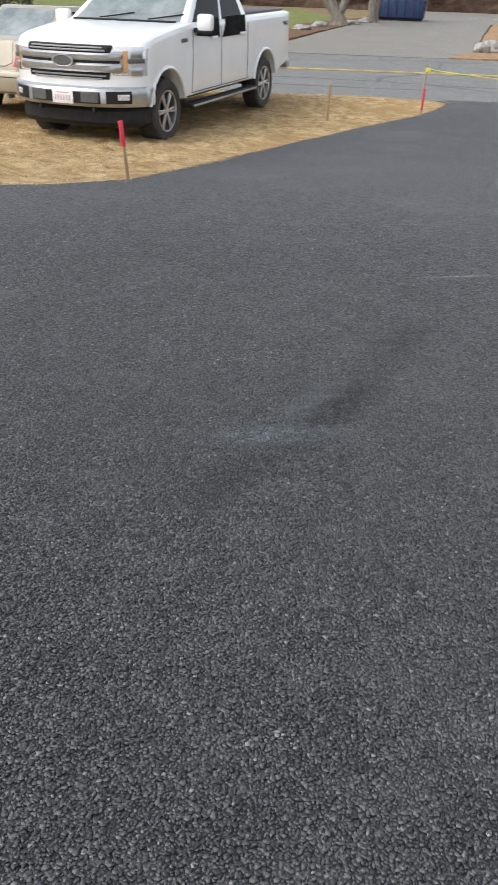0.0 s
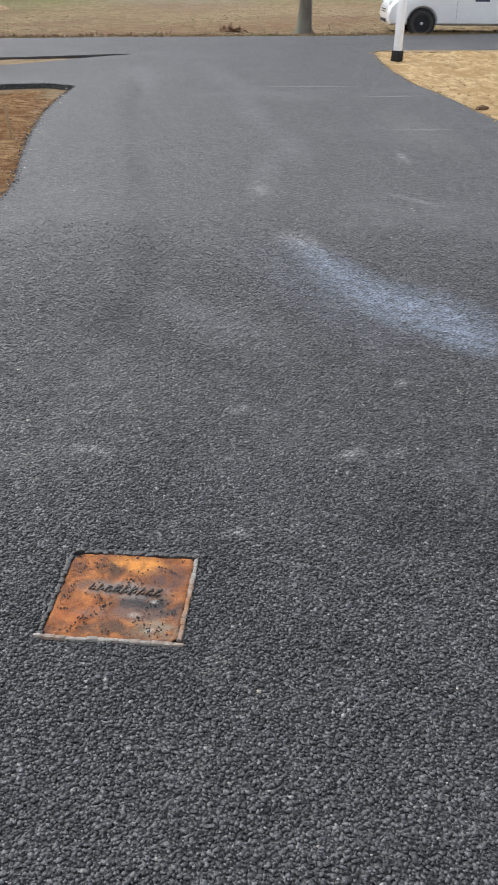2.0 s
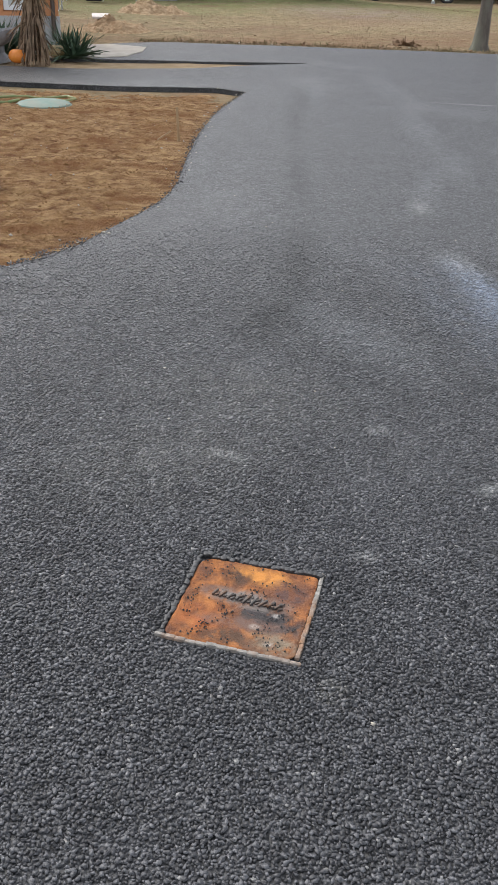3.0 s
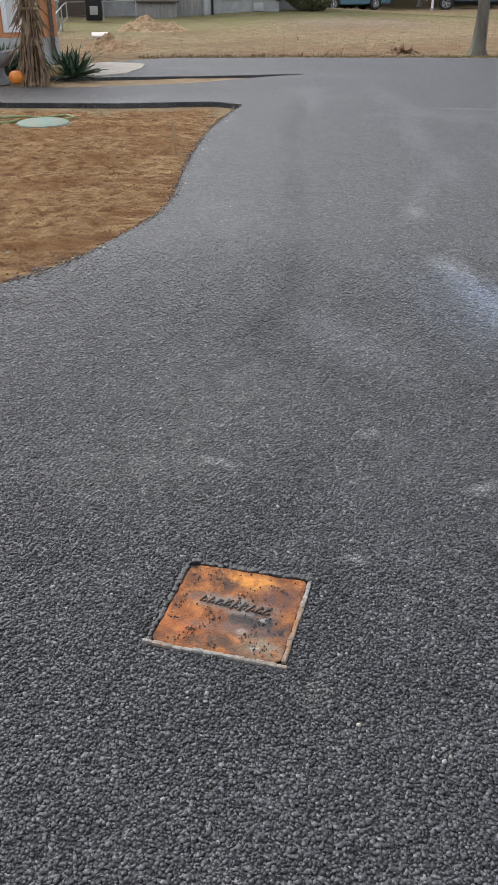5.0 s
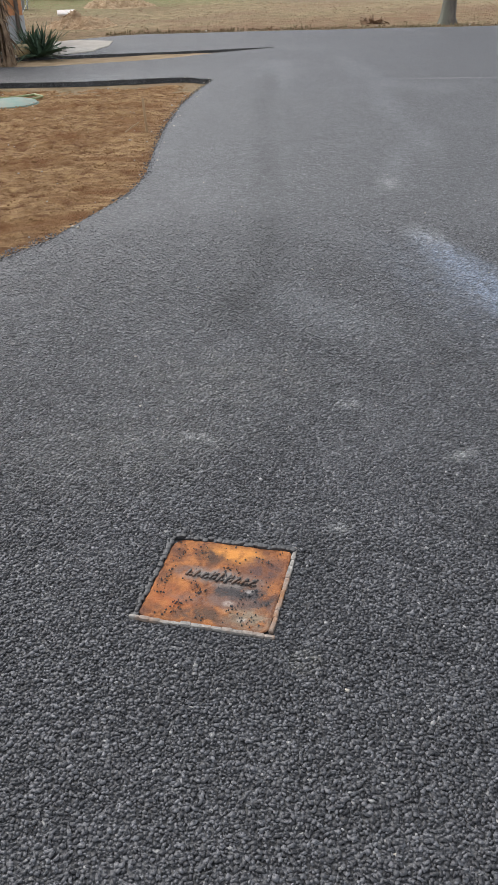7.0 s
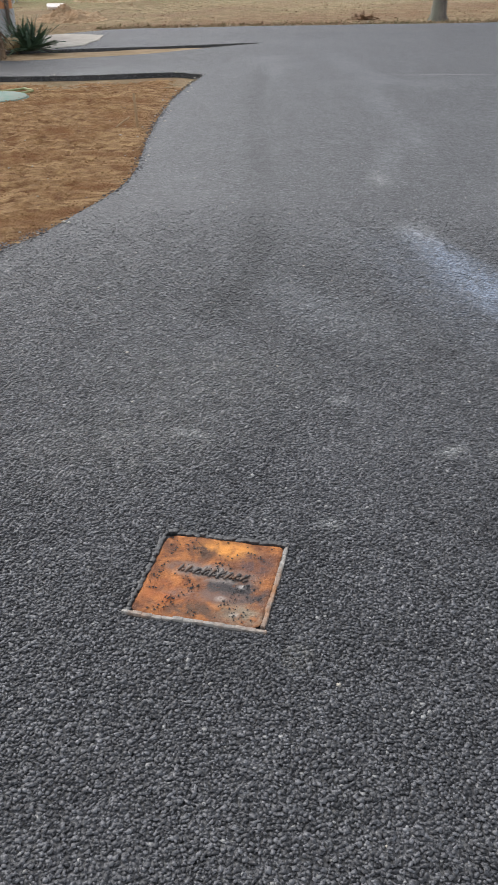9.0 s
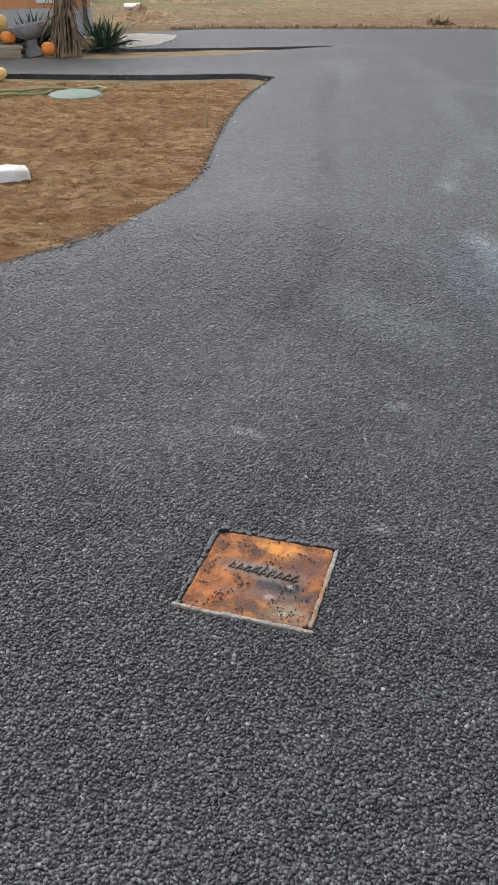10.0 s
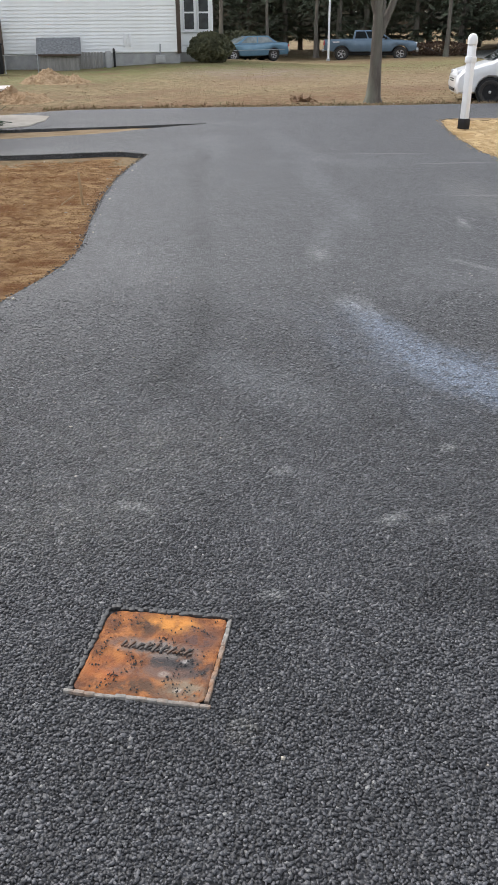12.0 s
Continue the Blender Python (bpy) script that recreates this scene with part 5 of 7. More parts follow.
# white minivan at the lawn's edge
mprof = ([(-2.45, 0.40), (-2.52, 0.62), (-2.48, 1.05), (-2.28, 1.55), (-2.05, 1.70), (-0.2, 1.74), (0.65, 1.62), (1.50, 1.12), (1.75, 1.06), (2.30, 0.90), (2.46, 0.74), (2.50, 0.50), (2.42, 0.28)]
         + arch(1.52, 0.325, 0.395, 0.29)[::-1] + [(0.9, 0.27), (-0.9, 0.27)] + arch(-1.50, 0.325, 0.395, 0.29)[::-1])
mini = build_car("minivan", "white minivan with black wheels parked on the lawn edge", "minivan",
                 Matrix.Translation((-18.72, 13.28, -0.10)) @ Matrix.Rotation(math.atan2(-0.92, -0.36), 4, "Z") @ Matrix.Scale(0.76, 4), mprof, 0.97, None, None, M_WHITE, (1.52, -1.50, 0.325, 0.215, 0.22, "steel"), edge=0.16)
part("windscreen", quad_panel([(1.50, -0.74, 1.16), (1.50, 0.74, 1.16), (0.70, 0.62, 1.62), (0.70, -0.62, 1.62)], 0.02, (0.5, 0, 0.85)), M_GLASS, mini, "dark windscreen")
for s in (1, -1):
    part("headlamp", box((2.20, s * 0.70, 0.80), (0.42, 0.32, 0.17), 0.05, Matrix.Rotation(radians(s * -22), 4, "Z")), M_LAMP, mini, "wide clear headlamp")
    part("fog_lamp", box((2.44, s * 0.62, 0.40), (0.10, 0.18, 0.09), 0.03), M_LAMP, mini)
    for x0, x1 in ((0.62, 1.25), (-0.55, 0.55), (-1.9, -0.65)):
        part("side_window", quad_panel([(x0, s * 0.955, 1.12), (x1, s * 0.955, 1.12), (min(x1, 1.25 - 0.55 * (x1 > 1)), s * 0.90, 1.50), (x0, s * 0.90, 1.50)], 0.03, (0, s, 0.1)), M_GLASS, mini, "dark side window")
        part("door_seam", tube([(x0 - 0.04, s * 0.965, 0.40), (x0 - 0.04, s * 0.968, 1.06)], 0.006, 5), M_BLACK, mini)
    part("door_handle", box((0.05, s * 0.975, 0.98), (0.16, 0.03, 0.04), 0.01), M_WHITE, mini)
    part("mirror", box((1.20, s * 1.04, 1.14), (0.13, 0.2, 0.15), 0.04), M_WHITE, mini)
    part("decal", box((-0.1, s * 0.968, 0.93), (0.4, 0.008, 0.10)), M_DECAL, mini)
for z in (0.60, 0.66):
    part("grille_bar", box((2.47, 0, z), (0.06, 0.7, 0.025), 0.008), M_BLACK, mini)
part("air_intake", box((2.475, 0, 0.38), (0.06, 0.9, 0.08), 0.02), M_BLACK, mini)


# ---------------------------------------------------------------- small things on and by the paving
M_STAKE = mat("raw_pine", (0.30, 0.19, 0.10), (0.46, 0.32, 0.18), scale=12, rough=0.85, bump=0.002, bscale=60, stretch=(1, 1, 0.15))
M_REDPAINT = mat("marker_red_paint", (0.62, 0.03, 0.06), (0.75, 0.06, 0.09), scale=15, rough=0.6)
M_VINYL = mat("white_vinyl", (0.76, 0.77, 0.78), (0.82, 0.82, 0.83), scale=4, rough=0.4)
M_TAPE = mat("yellow_flagging_tape", (0.75, 0.72, 0.05), (0.85, 0.80, 0.12), scale=15, rough=0.4)
M_GREENLID = mat("faded_green_plastic", (0.10, 0.17, 0.135), (0.15, 0.22, 0.175), scale=9, rough=0.7, c3=(0.17, 0.18, 0.14), scale3=4)
M_HOSE = mat("green_hose_rubber", (0.13, 0.20, 0.07), (0.28, 0.27, 0.12), scale=7, rough=0.6)
M_FOAM = mat("white_cast_block", (0.66, 0.66, 0.64), (0.78, 0.78, 0.76), scale=12, rough=0.8, bump=0.004, bscale=50, c3=(0.48, 0.44, 0.38), scale3=5)
M_PUMPKIN = mat("orange_pumpkin_skin", (0.62, 0.17, 0.02), (0.74, 0.26, 0.04), scale=8, rough=0.5)
M_SQUASH = mat("buff_squash_skin", (0.40, 0.30, 0.16), (0.55, 0.43, 0.25), scale=10, rough=0.6)
M_GOURD = mat("yellow_gourd_skin", (0.60, 0.38, 0.12), (0.70, 0.48, 0.18), scale=10, rough=0.5)
M_STEM = mat("dry_stem", (0.22, 0.16, 0.08), (0.32, 0.24, 0.12), scale=30, rough=0.9)
M_CORN = mat("dry_corn_leaf", (0.13, 0.08, 0.048), (0.34, 0.24, 0.155), scale=7, rough=0.85, c3=(0.075, 0.045, 0.028), scale3=2.5)
M_YUCCA = mat("blue_green_yucca_leaf", (0.03, 0.062, 0.036), (0.085, 0.135, 0.075), scale=5, rough=0.6)
M_TUB = mat("grey_stone_tub", (0.20, 0.20, 0.21), (0.32, 0.32, 0.33), scale=8, rough=0.8, bump=0.004, bscale=40)
M_BENCH = mat("weathered_plank", (0.24, 0.19, 0.13), (0.36, 0.30, 0.22), scale=6, rough=0.85, bump=0.003, bscale=50, stretch=(1, 0.15, 1))
M_ORANGE = mat("orange_clapboard_paint", (0.50, 0.21, 0.085), (0.56, 0.25, 0.11), scale=3, rough=0.65, bump=0.002, bscale=40)
M_SIDING = mat("white_vinyl_siding", (0.80, 0.81, 0.80), (0.86, 0.87, 0.86), scale=1.2, rough=0.55)
M_FOUND = mat("grey_foundation", (0.30, 0.30, 0.30), (0.40, 0.40, 0.39), scale=2.5, rough=0.9, bump=0.004, bscale=30)
M_BROWN = mat("brown_metal_trim", (0.055, 0.035, 0.025), (0.085, 0.06, 0.045), scale=10, rough=0.5)
M_SHINGLE = mat("grey_roof_shingle", (0.13, 0.135, 0.14), (0.27, 0.275, 0.28), scale=9, rough=0.9, bump=0.006, bscale=50)
M_GREYWOOD = mat("silvered_fence_wood", (0.22, 0.21, 0.20), (0.33, 0.32, 0.30), scale=8, rough=0.9, bump=0.003, bscale=40, stretch=(1, 1, 0.15))
M_STEEL = mat("galvanised_pipe", (0.30, 0.31, 0.32), (0.42, 0.43, 0.44), scale=10, rough=0.5, metal=0.7)
M_BARK = mat("grey_brown_bark", (0.075, 0.062, 0.052), (0.17, 0.148, 0.125), scale=5, rough=0.95, bump=0.03, bscale=14, stretch=(1, 1, 0.25), c3=(0.16, 0.17, 0.13), scale3=1.5)
M_PALEBARK = mat("pale_mottled_bark", (0.11, 0.092, 0.075), (0.27, 0.25, 0.215), scale=4, rough=0.95, bump=0.03, bscale=12, stretch=(1, 1, 0.3), c3=(0.12, 0.10, 0.08), scale3=2.5)
M_TWIG = mat("bare_twigs", (0.09, 0.07, 0.06), (0.17, 0.145, 0.13), scale=3, rough=0.95)
M_NEEDLE = mat("dark_pine_needles", (0.055, 0.075, 0.048), (0.15, 0.18, 0.115), scale=0.9, rough=0.8, c3=(0.14, 0.125, 0.09), scale3=0.35)
M_BUSH = mat("dark_shrub_leaf", (0.05, 0.058, 0.03), (0.15, 0.145, 0.08), scale=2.0, rough=0.8)
M_WOODS = mat("distant_woods", (0.05, 0.055, 0.042), (0.16, 0.14, 0.115), scale=0.45, rough=1.0, c3=(0.16, 0.12, 0.085), scale3=0.09, bump=0.4, bscale=1.2, spec=0.0)
M_HEDGE = mat("brown_winter_thicket", (0.075, 0.048, 0.036), (0.17, 0.115, 0.085), scale=1.2, rough=1.0, bump=0.2, bscale=3, spec=0.0)
M_NAVY = mat("dark_blue_steel_paint", (0.012, 0.025, 0.075), (0.02, 0.04, 0.11), scale=3, rough=0.45)
M_BEDCLOD = mat("brown_soil_crumbs", (0.17, 0.083, 0.032), (0.36, 0.215, 0.10), scale=5, rough=0.95, bump=0.004, bscale=60, spec=0.2)
M_LEAF = mat("fallen_leaves", (0.13, 0.075, 0.04), (0.30, 0.19, 0.11), scale=3, rough=0.9)
M_STRAW = mat("dry_grass_blades", (0.13, 0.105, 0.05), (0.24, 0.185, 0.105), scale=1.0, rough=0.9, c3=(0.12, 0.125, 0.045), scale3=0.3)
M_CURTAIN = mat("pale_window_curtain", (0.5, 0.5, 0.5), (0.64, 0.64, 0.63), scale=10, rough=0.8, stretch=(1, 1, 0.1))
M_WINDOW = mat("dark_window_glass", (0.03, 0.035, 0.04), (0.07, 0.08, 0.085), scale=1.5, rough=0.08, spec=0.8)
M_PINK = mat("faded_pink_cloth", (0.42, 0.12, 0.15), (0.5, 0.3, 0.32), scale=20, rough=0.9)
M_SANDLINE = mat("pale_sand_rim", (0.52, 0.42, 0.28), (0.62, 0.52, 0.37), scale=6, rough=0.95, bump=0.01, bscale=30, spec=0.2)


def stake(x, y, h, lean, red, label, w=0.022, zf=lot_z):
    m = Matrix.Translation((x, y, zf(x, y) - 0.02)) @ Matrix.Rotation(radians(lean[0]), 4, "X") @ Matrix.Rotation(radians(lean[1]), 4, "Y") @ Matrix.Rotation(0.4, 4, "Z")
    root = thing("survey_stake", label, "stake", m, group="stakes along the dirt lot")
    bm = box((0, 0, h / 2), (w * 1.6, w * 0.8, h), 0.003)
    part("shaft", bm, M_STAKE, root, "raw pine shaft")
    if red:
        part("painted_top", box((0, 0, h - red / 2 + 0.002), (w * 2.1, w * 1.3, red), 0.004), M_REDPAINT, root, "fluorescent red top")
    return root


stake(-1.55, 7.86, 0.49, (2, -6), 0.20, "thin pine survey stake with red painted top at asphalt edge", 0.018)
stake(0.39, 15.25, 0.56, (0, 1), 0, "thin bare pine stake standing in yellow dirt", 0.02)
stake(2.06, 16.55, 0.42, (0, 3), 0.34, "short pine stake with red top near the street corner", 0.016)
stake(-14.05, 11.1, 0.20, (0, 4), 0.12, "low orange-red marker stake at the lot rim", 0.03)
tp = stake(2.41, 19.1, 0.62, (0, 4), 0, "thin stake holding yellow flagging tape by the street", 0.014, terr)
part("tape", tube([(0, 0, 0.54), (0.6, 0.1, 0.50), (1.6, 0.0, 0.47), (3.6, -0.3, 0.49)], 0.009, 5), M_TAPE, tp, "yellow tape line")
part("tape_knot", box((0.03, 0, 0.52), (0.10, 0.03, 0.08), 0.01), M_TAPE, tp)

post = thing("mailbox_post", "white vinyl mailbox post with domed cap and black foot, no box", "post", Matrix.Translation((-13.42, 8.52, -0.01)) @ Matrix.Rotation(radians(-1.2), 4, "X") @ Matrix.Rotation(radians(25), 4, "Z"))
part("shaft", box((0, 0, 0.59), (0.10, 0.10, 1.18), 0.008), M_VINYL, post)
part("foot_sleeve", box((0, 0, 0.075), (0.135, 0.135, 0.15), 0.01), M_BLACK, post, "black foot sleeve")
part("collar", box((0, 0, 0.98), (0.13, 0.13, 0.09), 0.012), M_VINYL, post, "moulded collar")
part("cap", lathe([(0.055, 1.17), (0.072, 1.19), (0.075, 1.25), (0.068, 1.29), (0.045, 1.325), (0.0, 1.34)], 20), M_VINYL, post, "domed cap")

peg = thing("grade_peg", "short pale wooden peg in brown soil", "peg", Matrix.Translation((-8.93, 2.15, -0.02)) @ Matrix.Rotation(radians(3), 4, "X"))
part("shaft", box((0, 0, 0.13), (0.014, 0.022, 0.30), 0.003), M_STAKE, peg)
part("splinter", box((0.02, -0.13, 0.05), (0.012, 0.15, 0.012), 0.002, Matrix.Rotation(radians(28), 4, "X")), M_STAKE, peg)

bm = bmesh.new()
add_box(bm, (0, 0, 0.045), (0.22, 0.44, 0.09), 0.02, None, 3)
bmesh.ops.subdivide_edges(bm, edges=bm.edges, cuts=2, use_grid_fill=True)
for v in bm.verts:
    v.co += Vector((0.02 * math.sin(v.co.y * 14), 0, 0.018 * math.sin(v.co.y * 11 + 1) * (v.co.z > 0.05)))
blk = mesh_ob("cast_block", bm, M_FOAM, None, "", 40)
blk.matrix_basis = Matrix.Translation((-7.06, 0.50, -0.02)) @ Matrix.Rotation(radians(12), 4, "Z") @ Matrix.Scale(0.9, 4)
tagged(blk, "white cast block with scooped edge lying on brown soil", "block")

lid = thing("septic_lid", "faded green round plastic lid set in the soil bed", "lid", Matrix.Translation((-11.05, 0.92, -0.02)) @ Matrix.Rotation(radians(2), 4, "Y") @ Matrix.Diagonal((0.86, 0.86, 0.7, 1)))
part("dome", lathe([(0.33, -0.03), (0.335, 0.01), (0.325, 0.03), (0.28, 0.045), (0.14, 0.06), (0.0, 0.062)], 36), M_GREENLID, lid)
part("rim", lathe([(0.35, -0.03), (0.352, 0.005), (0.336, 0.012), (0.336, -0.03)], 36), M_GREENLID, lid)


def hose_pts(pts):
    return [(x, y, bed_z(x, y) + 0.022) for x, y in smooth_line(pts, 0.15)]


hs = thing("garden_hose", "green garden hose looped across the soil bed", "hose")
part("hose_run", tube(hose_pts([(-11.2, -3.0), (-11.1, -1.5), (-11.05, 0.0), (-11.12, 0.35), (-11.3, 0.65)]), 0.016, 8), M_HOSE, hs)
part("hose_loop", tube(hose_pts([(-11.9, -3.0), (-11.75, -1.0), (-11.68, 0.3), (-11.75, 0.85), (-11.70, 1.18), (-11.45, 1.26), (-11.25, 1.12)]), 0.014, 8), M_HOSE, hs)


def pumpkin(x, y, z, r, sq, material, label, category="pumpkin", tilt=0):
    root = thing(category, label, category, Matrix.Translation((x, y, z)) @ Matrix.Rotation(radians(tilt), 4, "X"), group="autumn gourds by the steps")
    bm = bmesh.new()
    bmesh.ops.create_uvsphere(bm, u_segments=40, v_segments=16, radius=r)
    for v in bm.verts:
        a = math.atan2(v.co.y, v.co.x)
        f = 1 + 0.06 * abs(math.sin(a * 5)) - 0.03
        d = math.hypot(v.co.x, v.co.y) / r
        v.co = Vector((v.co.x * f, v.co.y * f, (v.co.z * sq) * (1 - 0.25 * (1 - d) ** 2) + r * sq))
    part("flesh", bm, material, root, "", 60)
    part("stem", tube([(0, 0, r * sq * 1.65), (0.01, 0, r * sq * 1.95), (0.03, 0.02, r * sq * 2.25)], [r * 0.12, r * 0.09, r * 0.08], 6), M_STEM, root, "dry stem")
    return root


pumpkin(-15.0, 0.47, 0.0, 0.125, 0.85, M_PUMPKIN, "orange pumpkin sitting on the ground beside the corn stalks")
pumpkin(-15.85, 1.02, 0.0, 0.14, 0.75, M_SQUASH, "buff ribbed squash on soil beside the yucca", "squash")
pumpkin(-15.26, -0.13, 0.148, 0.115, 0.85, M_PUMPKIN, "round orange pumpkin on the weathered plank step")
pumpkin(-15.31, 0.02, 0.148, 0.085, 0.8, M_BLACK, "dark green-black gourd on the plank step", "gourd")
pumpkin(-14.98, -0.19, 0.353, 0.10, 1.15, M_GOURD, "tall yellow-orange gourd on the upper step", "gourd")
pumpkin(-12.78, 0.02, -0.03, 0.085, 0.9, M_GOURD, "yellow necked gourd lying at the bed edge", "gourd", 50)
tub = thing("planter_tub", "wide grey weathered tub tilted on a stub pedestal beside the steps", "planter", Matrix.Translation((-15.42, 0.20, 0.0)) @ Matrix.Rotation(radians(9), 4, "X"))
part("bowl", lathe([(0.10, 0.20), (0.22, 0.24), (0.30, 0.32), (0.325, 0.37), (0.33, 0.41), (0.30, 0.41), (0.27, 0.35), (0.0, 0.33)], 28), M_TUB, tub)
part("pedestal", lathe([(0.15, -0.03), (0.13, 0.03), (0.09, 0.10), (0.10, 0.21)], 20), M_TUB, tub, "stub foot")
part("soil", lathe([(0.0, 0.375), (0.275, 0.365)], 20), M_MULCH, tub)
step = thing("plank_step", "weathered plank steps at the orange house", "step", Matrix.Translation((-14.98, -0.22, 0.0)) @ Matrix.Rotation(radians(16), 4, "Z"))
for z, d in ((0.125, 0.0), (0.33, -0.36)):
    part("tread", box((d - 0.15, -0.3, z), (0.40, 1.2, 0.05), 0.008), M_BENCH, step, "worn plank tread")
    part("riser", box((d + 0.02, -0.3, z - 0.085), (0.04, 1.14, 0.13), 0.006), M_BENCH, step)
for y in (0.24, -0.84):
    part("leg", box((-0.42, y, 0.15), (0.07, 0.06, 0.32), 0.006), M_BENCH, step)


def blade_strip(bm, p, d, length, width, droop, n=4, twist=0.0):
    """One long leaf from p along d that bends down."""
    d = Vector(d).normalized()
    side = d.cross(Vector((0, 0, 1)))
    if side.length < 0.05:
        side = Vector((1, 0, 0))
    side.normalize()
    side = Matrix.Rotation(twist, 3, d) @ side
    rows = []
    for k in range(n + 1):
        t = k / n
        q = Vector(p) + d * (length * t) - Vector((0, 0, droop * length * t * t))
        w = width * (1 - t) ** 0.6 * (0.6 + 0.8 * min(1, t * 4) * 0.5) * 0.5
        rows.append((bm.verts.new(q - side * w), bm.verts.new(q + side * w + Vector((0, 0, width * 0.15)))))
    for (a, b), (c, e) in zip(rows, rows[1:]):
        bm.faces.new((a, b, e, c))


def yucca(x, y, s, seed, label):
    rng = random.Random(seed)
    root = thing("yucca_plant", label, "yucca", Matrix.Translation((x, y, -0.02)), group="yuccas by the house wall")
    for c in range(3):
        bm = bmesh.new()
        for k in range(56):
            a, e = rng.uniform(0, 6.283), rng.uniform(0.10, 1.35)
            blade_strip(bm, (rng.uniform(-.05, .05) + 0.14 * s * math.cos(c * 2.1), rng.uniform(-.05, .05) + 0.14 * s * math.sin(c * 2.1), 0.02), (math.cos(a) * math.cos(e), math.sin(a) * math.cos(e), math.sin(e)),
                        s * rng.uniform(0.4, 0.66), 0.065, rng.uniform(0.0, 0.35), 4, rng.uniform(-0.4, 0.4))
        part("leaf_rosette", bm, M_YUCCA, root, "stiff pointed leaves", 0)
    return root


yucca(-15.95, 1.25, 0.95, 4, "dark green yucca with stiff pointed leaves beside the drive")
yucca(-16.25, 0.25, 1.1, 9, "dark green yucca growing behind the stone tub")


def corn_shock(x, y):
    rng = random.Random(12)
    root = thing("corn_shock", "tied bundle of dry brown corn stalks standing by the walk", "corn stalks", Matrix.Translation((x, y, -0.01)) @ Matrix.Rotation(radians(-2), 4, "X"))
    for c in range(16):
        a = c / 16 * 6.283
        r0, r1 = rng.uniform(0.13, 0.23), rng.uniform(0.05, 0.24)
        p0, p1, p2 = Vector((r0 * math.cos(a), r0 * math.sin(a), 0)), Vector((0.07 * math.cos(a), 0.07 * math.sin(a), 1.05)), Vector((r1 * math.cos(a + 0.4), r1 * math.sin(a + 0.4), rng.uniform(1.8, 2.25)))
        part("stalk", tube([p0, p0.lerp(p1, 0.5), p1, p1.lerp(p2, 0.5), p2], [0.014, 0.013, 0.012, 0.010, 0.006], 6), M_CORN, root, "dry corn stalk")
        bm = bmesh.new()
        for k in range(34):
            t = rng.uniform(0.10, 1.0)
            q = p0.lerp(p1, t * 2) if t < 0.5 else p1.lerp(p2, t * 2 - 1)
            b = rng.uniform(0, 6.283)
            up = rng.uniform(-1.7, 0.0)
            blade_strip(bm, q, (math.cos(b) * 0.42, math.sin(b) * 0.42, up), rng.uniform(0.18, 0.42), rng.uniform(0.025, 0.05), rng.uniform(0.2, 0.8), 4, rng.uniform(-1.2, 1.2))
        part("leaf", bm, M_CORN, root, "curled dry leaves", 0)
    part("twine", lathe([(0.13, 1.0), (0.14, 1.02), (0.13, 1.04)], 16), M_STEM, root)
    part("pennant", quad_panel([(0.22, 0.02, 1.52), (0.20, 0.16, 1.46), (0.24, 0.20, 1.32), (0.24, 0.10, 1.33)], 0.01, (1, 0, 0)), M_PINK, root, "small faded pink cloth pennant")
    return root


corn_shock(-15.08, 0.70)

# ---------------------------------------------------------------- orange house
def clapboards(root, y0, y1, z0, z1, expo, material, x=0.0, cut=(), lip=0.022):
    """Overlapping boards on a wall whose face looks along +x. cut: openings (y0, y1, z0, z1)."""
    n = int((z1 - z0) / expo)
    made = {}
    for i in range(n):
        z = z0 + i * expo
        spans = [(y0, y1)]
        for a, b, c, d in cut:
            if z + expo > c and z < d:
                spans = [s for u, v in spans for s in ((u, min(v, a)), (max(u, b), v)) if s[1] - s[0] > 0.02]
        for a, b in spans:
            key = round(b - a, 3)
            if key not in made:
                bm = bmesh.new()
                w = b - a
                p = [(0.0, 0, 0), (lip, 0, 0), (0.006, 0, expo * 1.06), (0.0, 0, expo * 1.06)]
                u = [bm.verts.new(q) for q in p]
                v = [bm.verts.new((q[0], w, q[2])) for q in p]
                bm.faces.new(u)
                bm.faces.new(v[::-1])
                for k in range(4):
                    bm.faces.new((u[k], v[k], v[(k + 1) % 4], u[(k + 1) % 4]))
                bmesh.ops.recalc_face_normals(bm, faces=bm.faces)
                me = bpy.data.meshes.new("board")
                bm.to_mesh(me)
                bm.free()
                me.materials.append(material)
                made[key] = me
            ob = new("board", made[key])
            ob.parent = root
            ob.location = (x, a, z)


oh = thing("house", "small house with orange clapboard siding on a grey foundation", "house", Matrix.Translation((-18.2, 1.05, 0.0)) @ Matrix.Rotation(radians(13), 4, "Z"))
part("wall", join(box((-0.1, -4.0, 1.7), (0.2, 8.0, 2.6), 0.0), box((-3.1, -0.1, 1.7), (5.9, 0.2, 2.6), 0.0)), M_ORANGE, oh, "orange wall")
part("foundation", box((-3.0, -4.0, 0.20), (6.1, 8.06, 0.55), 0.01), M_FOUND, oh, "grey concrete foundation")
part("corner_board", box((0.02, -0.05, 1.72), (0.05, 0.12, 2.55), 0.006), M_ORANGE, oh, "orange corner board")
part("roof", quad_panel([(0.45, 0.45, 2.95), (0.45, -8.4, 2.95), (-3.0, -8.4, 4.6), (-3.0, 0.45, 4.6)], 0.12, (0.4, 0, 0.9)), M_SHINGLE, oh, "grey shingle roof")
part("soffit", box((0.2, -4.0, 2.96), (0.5, 8.8, 0.06), 0.01), M_VINYL, oh)
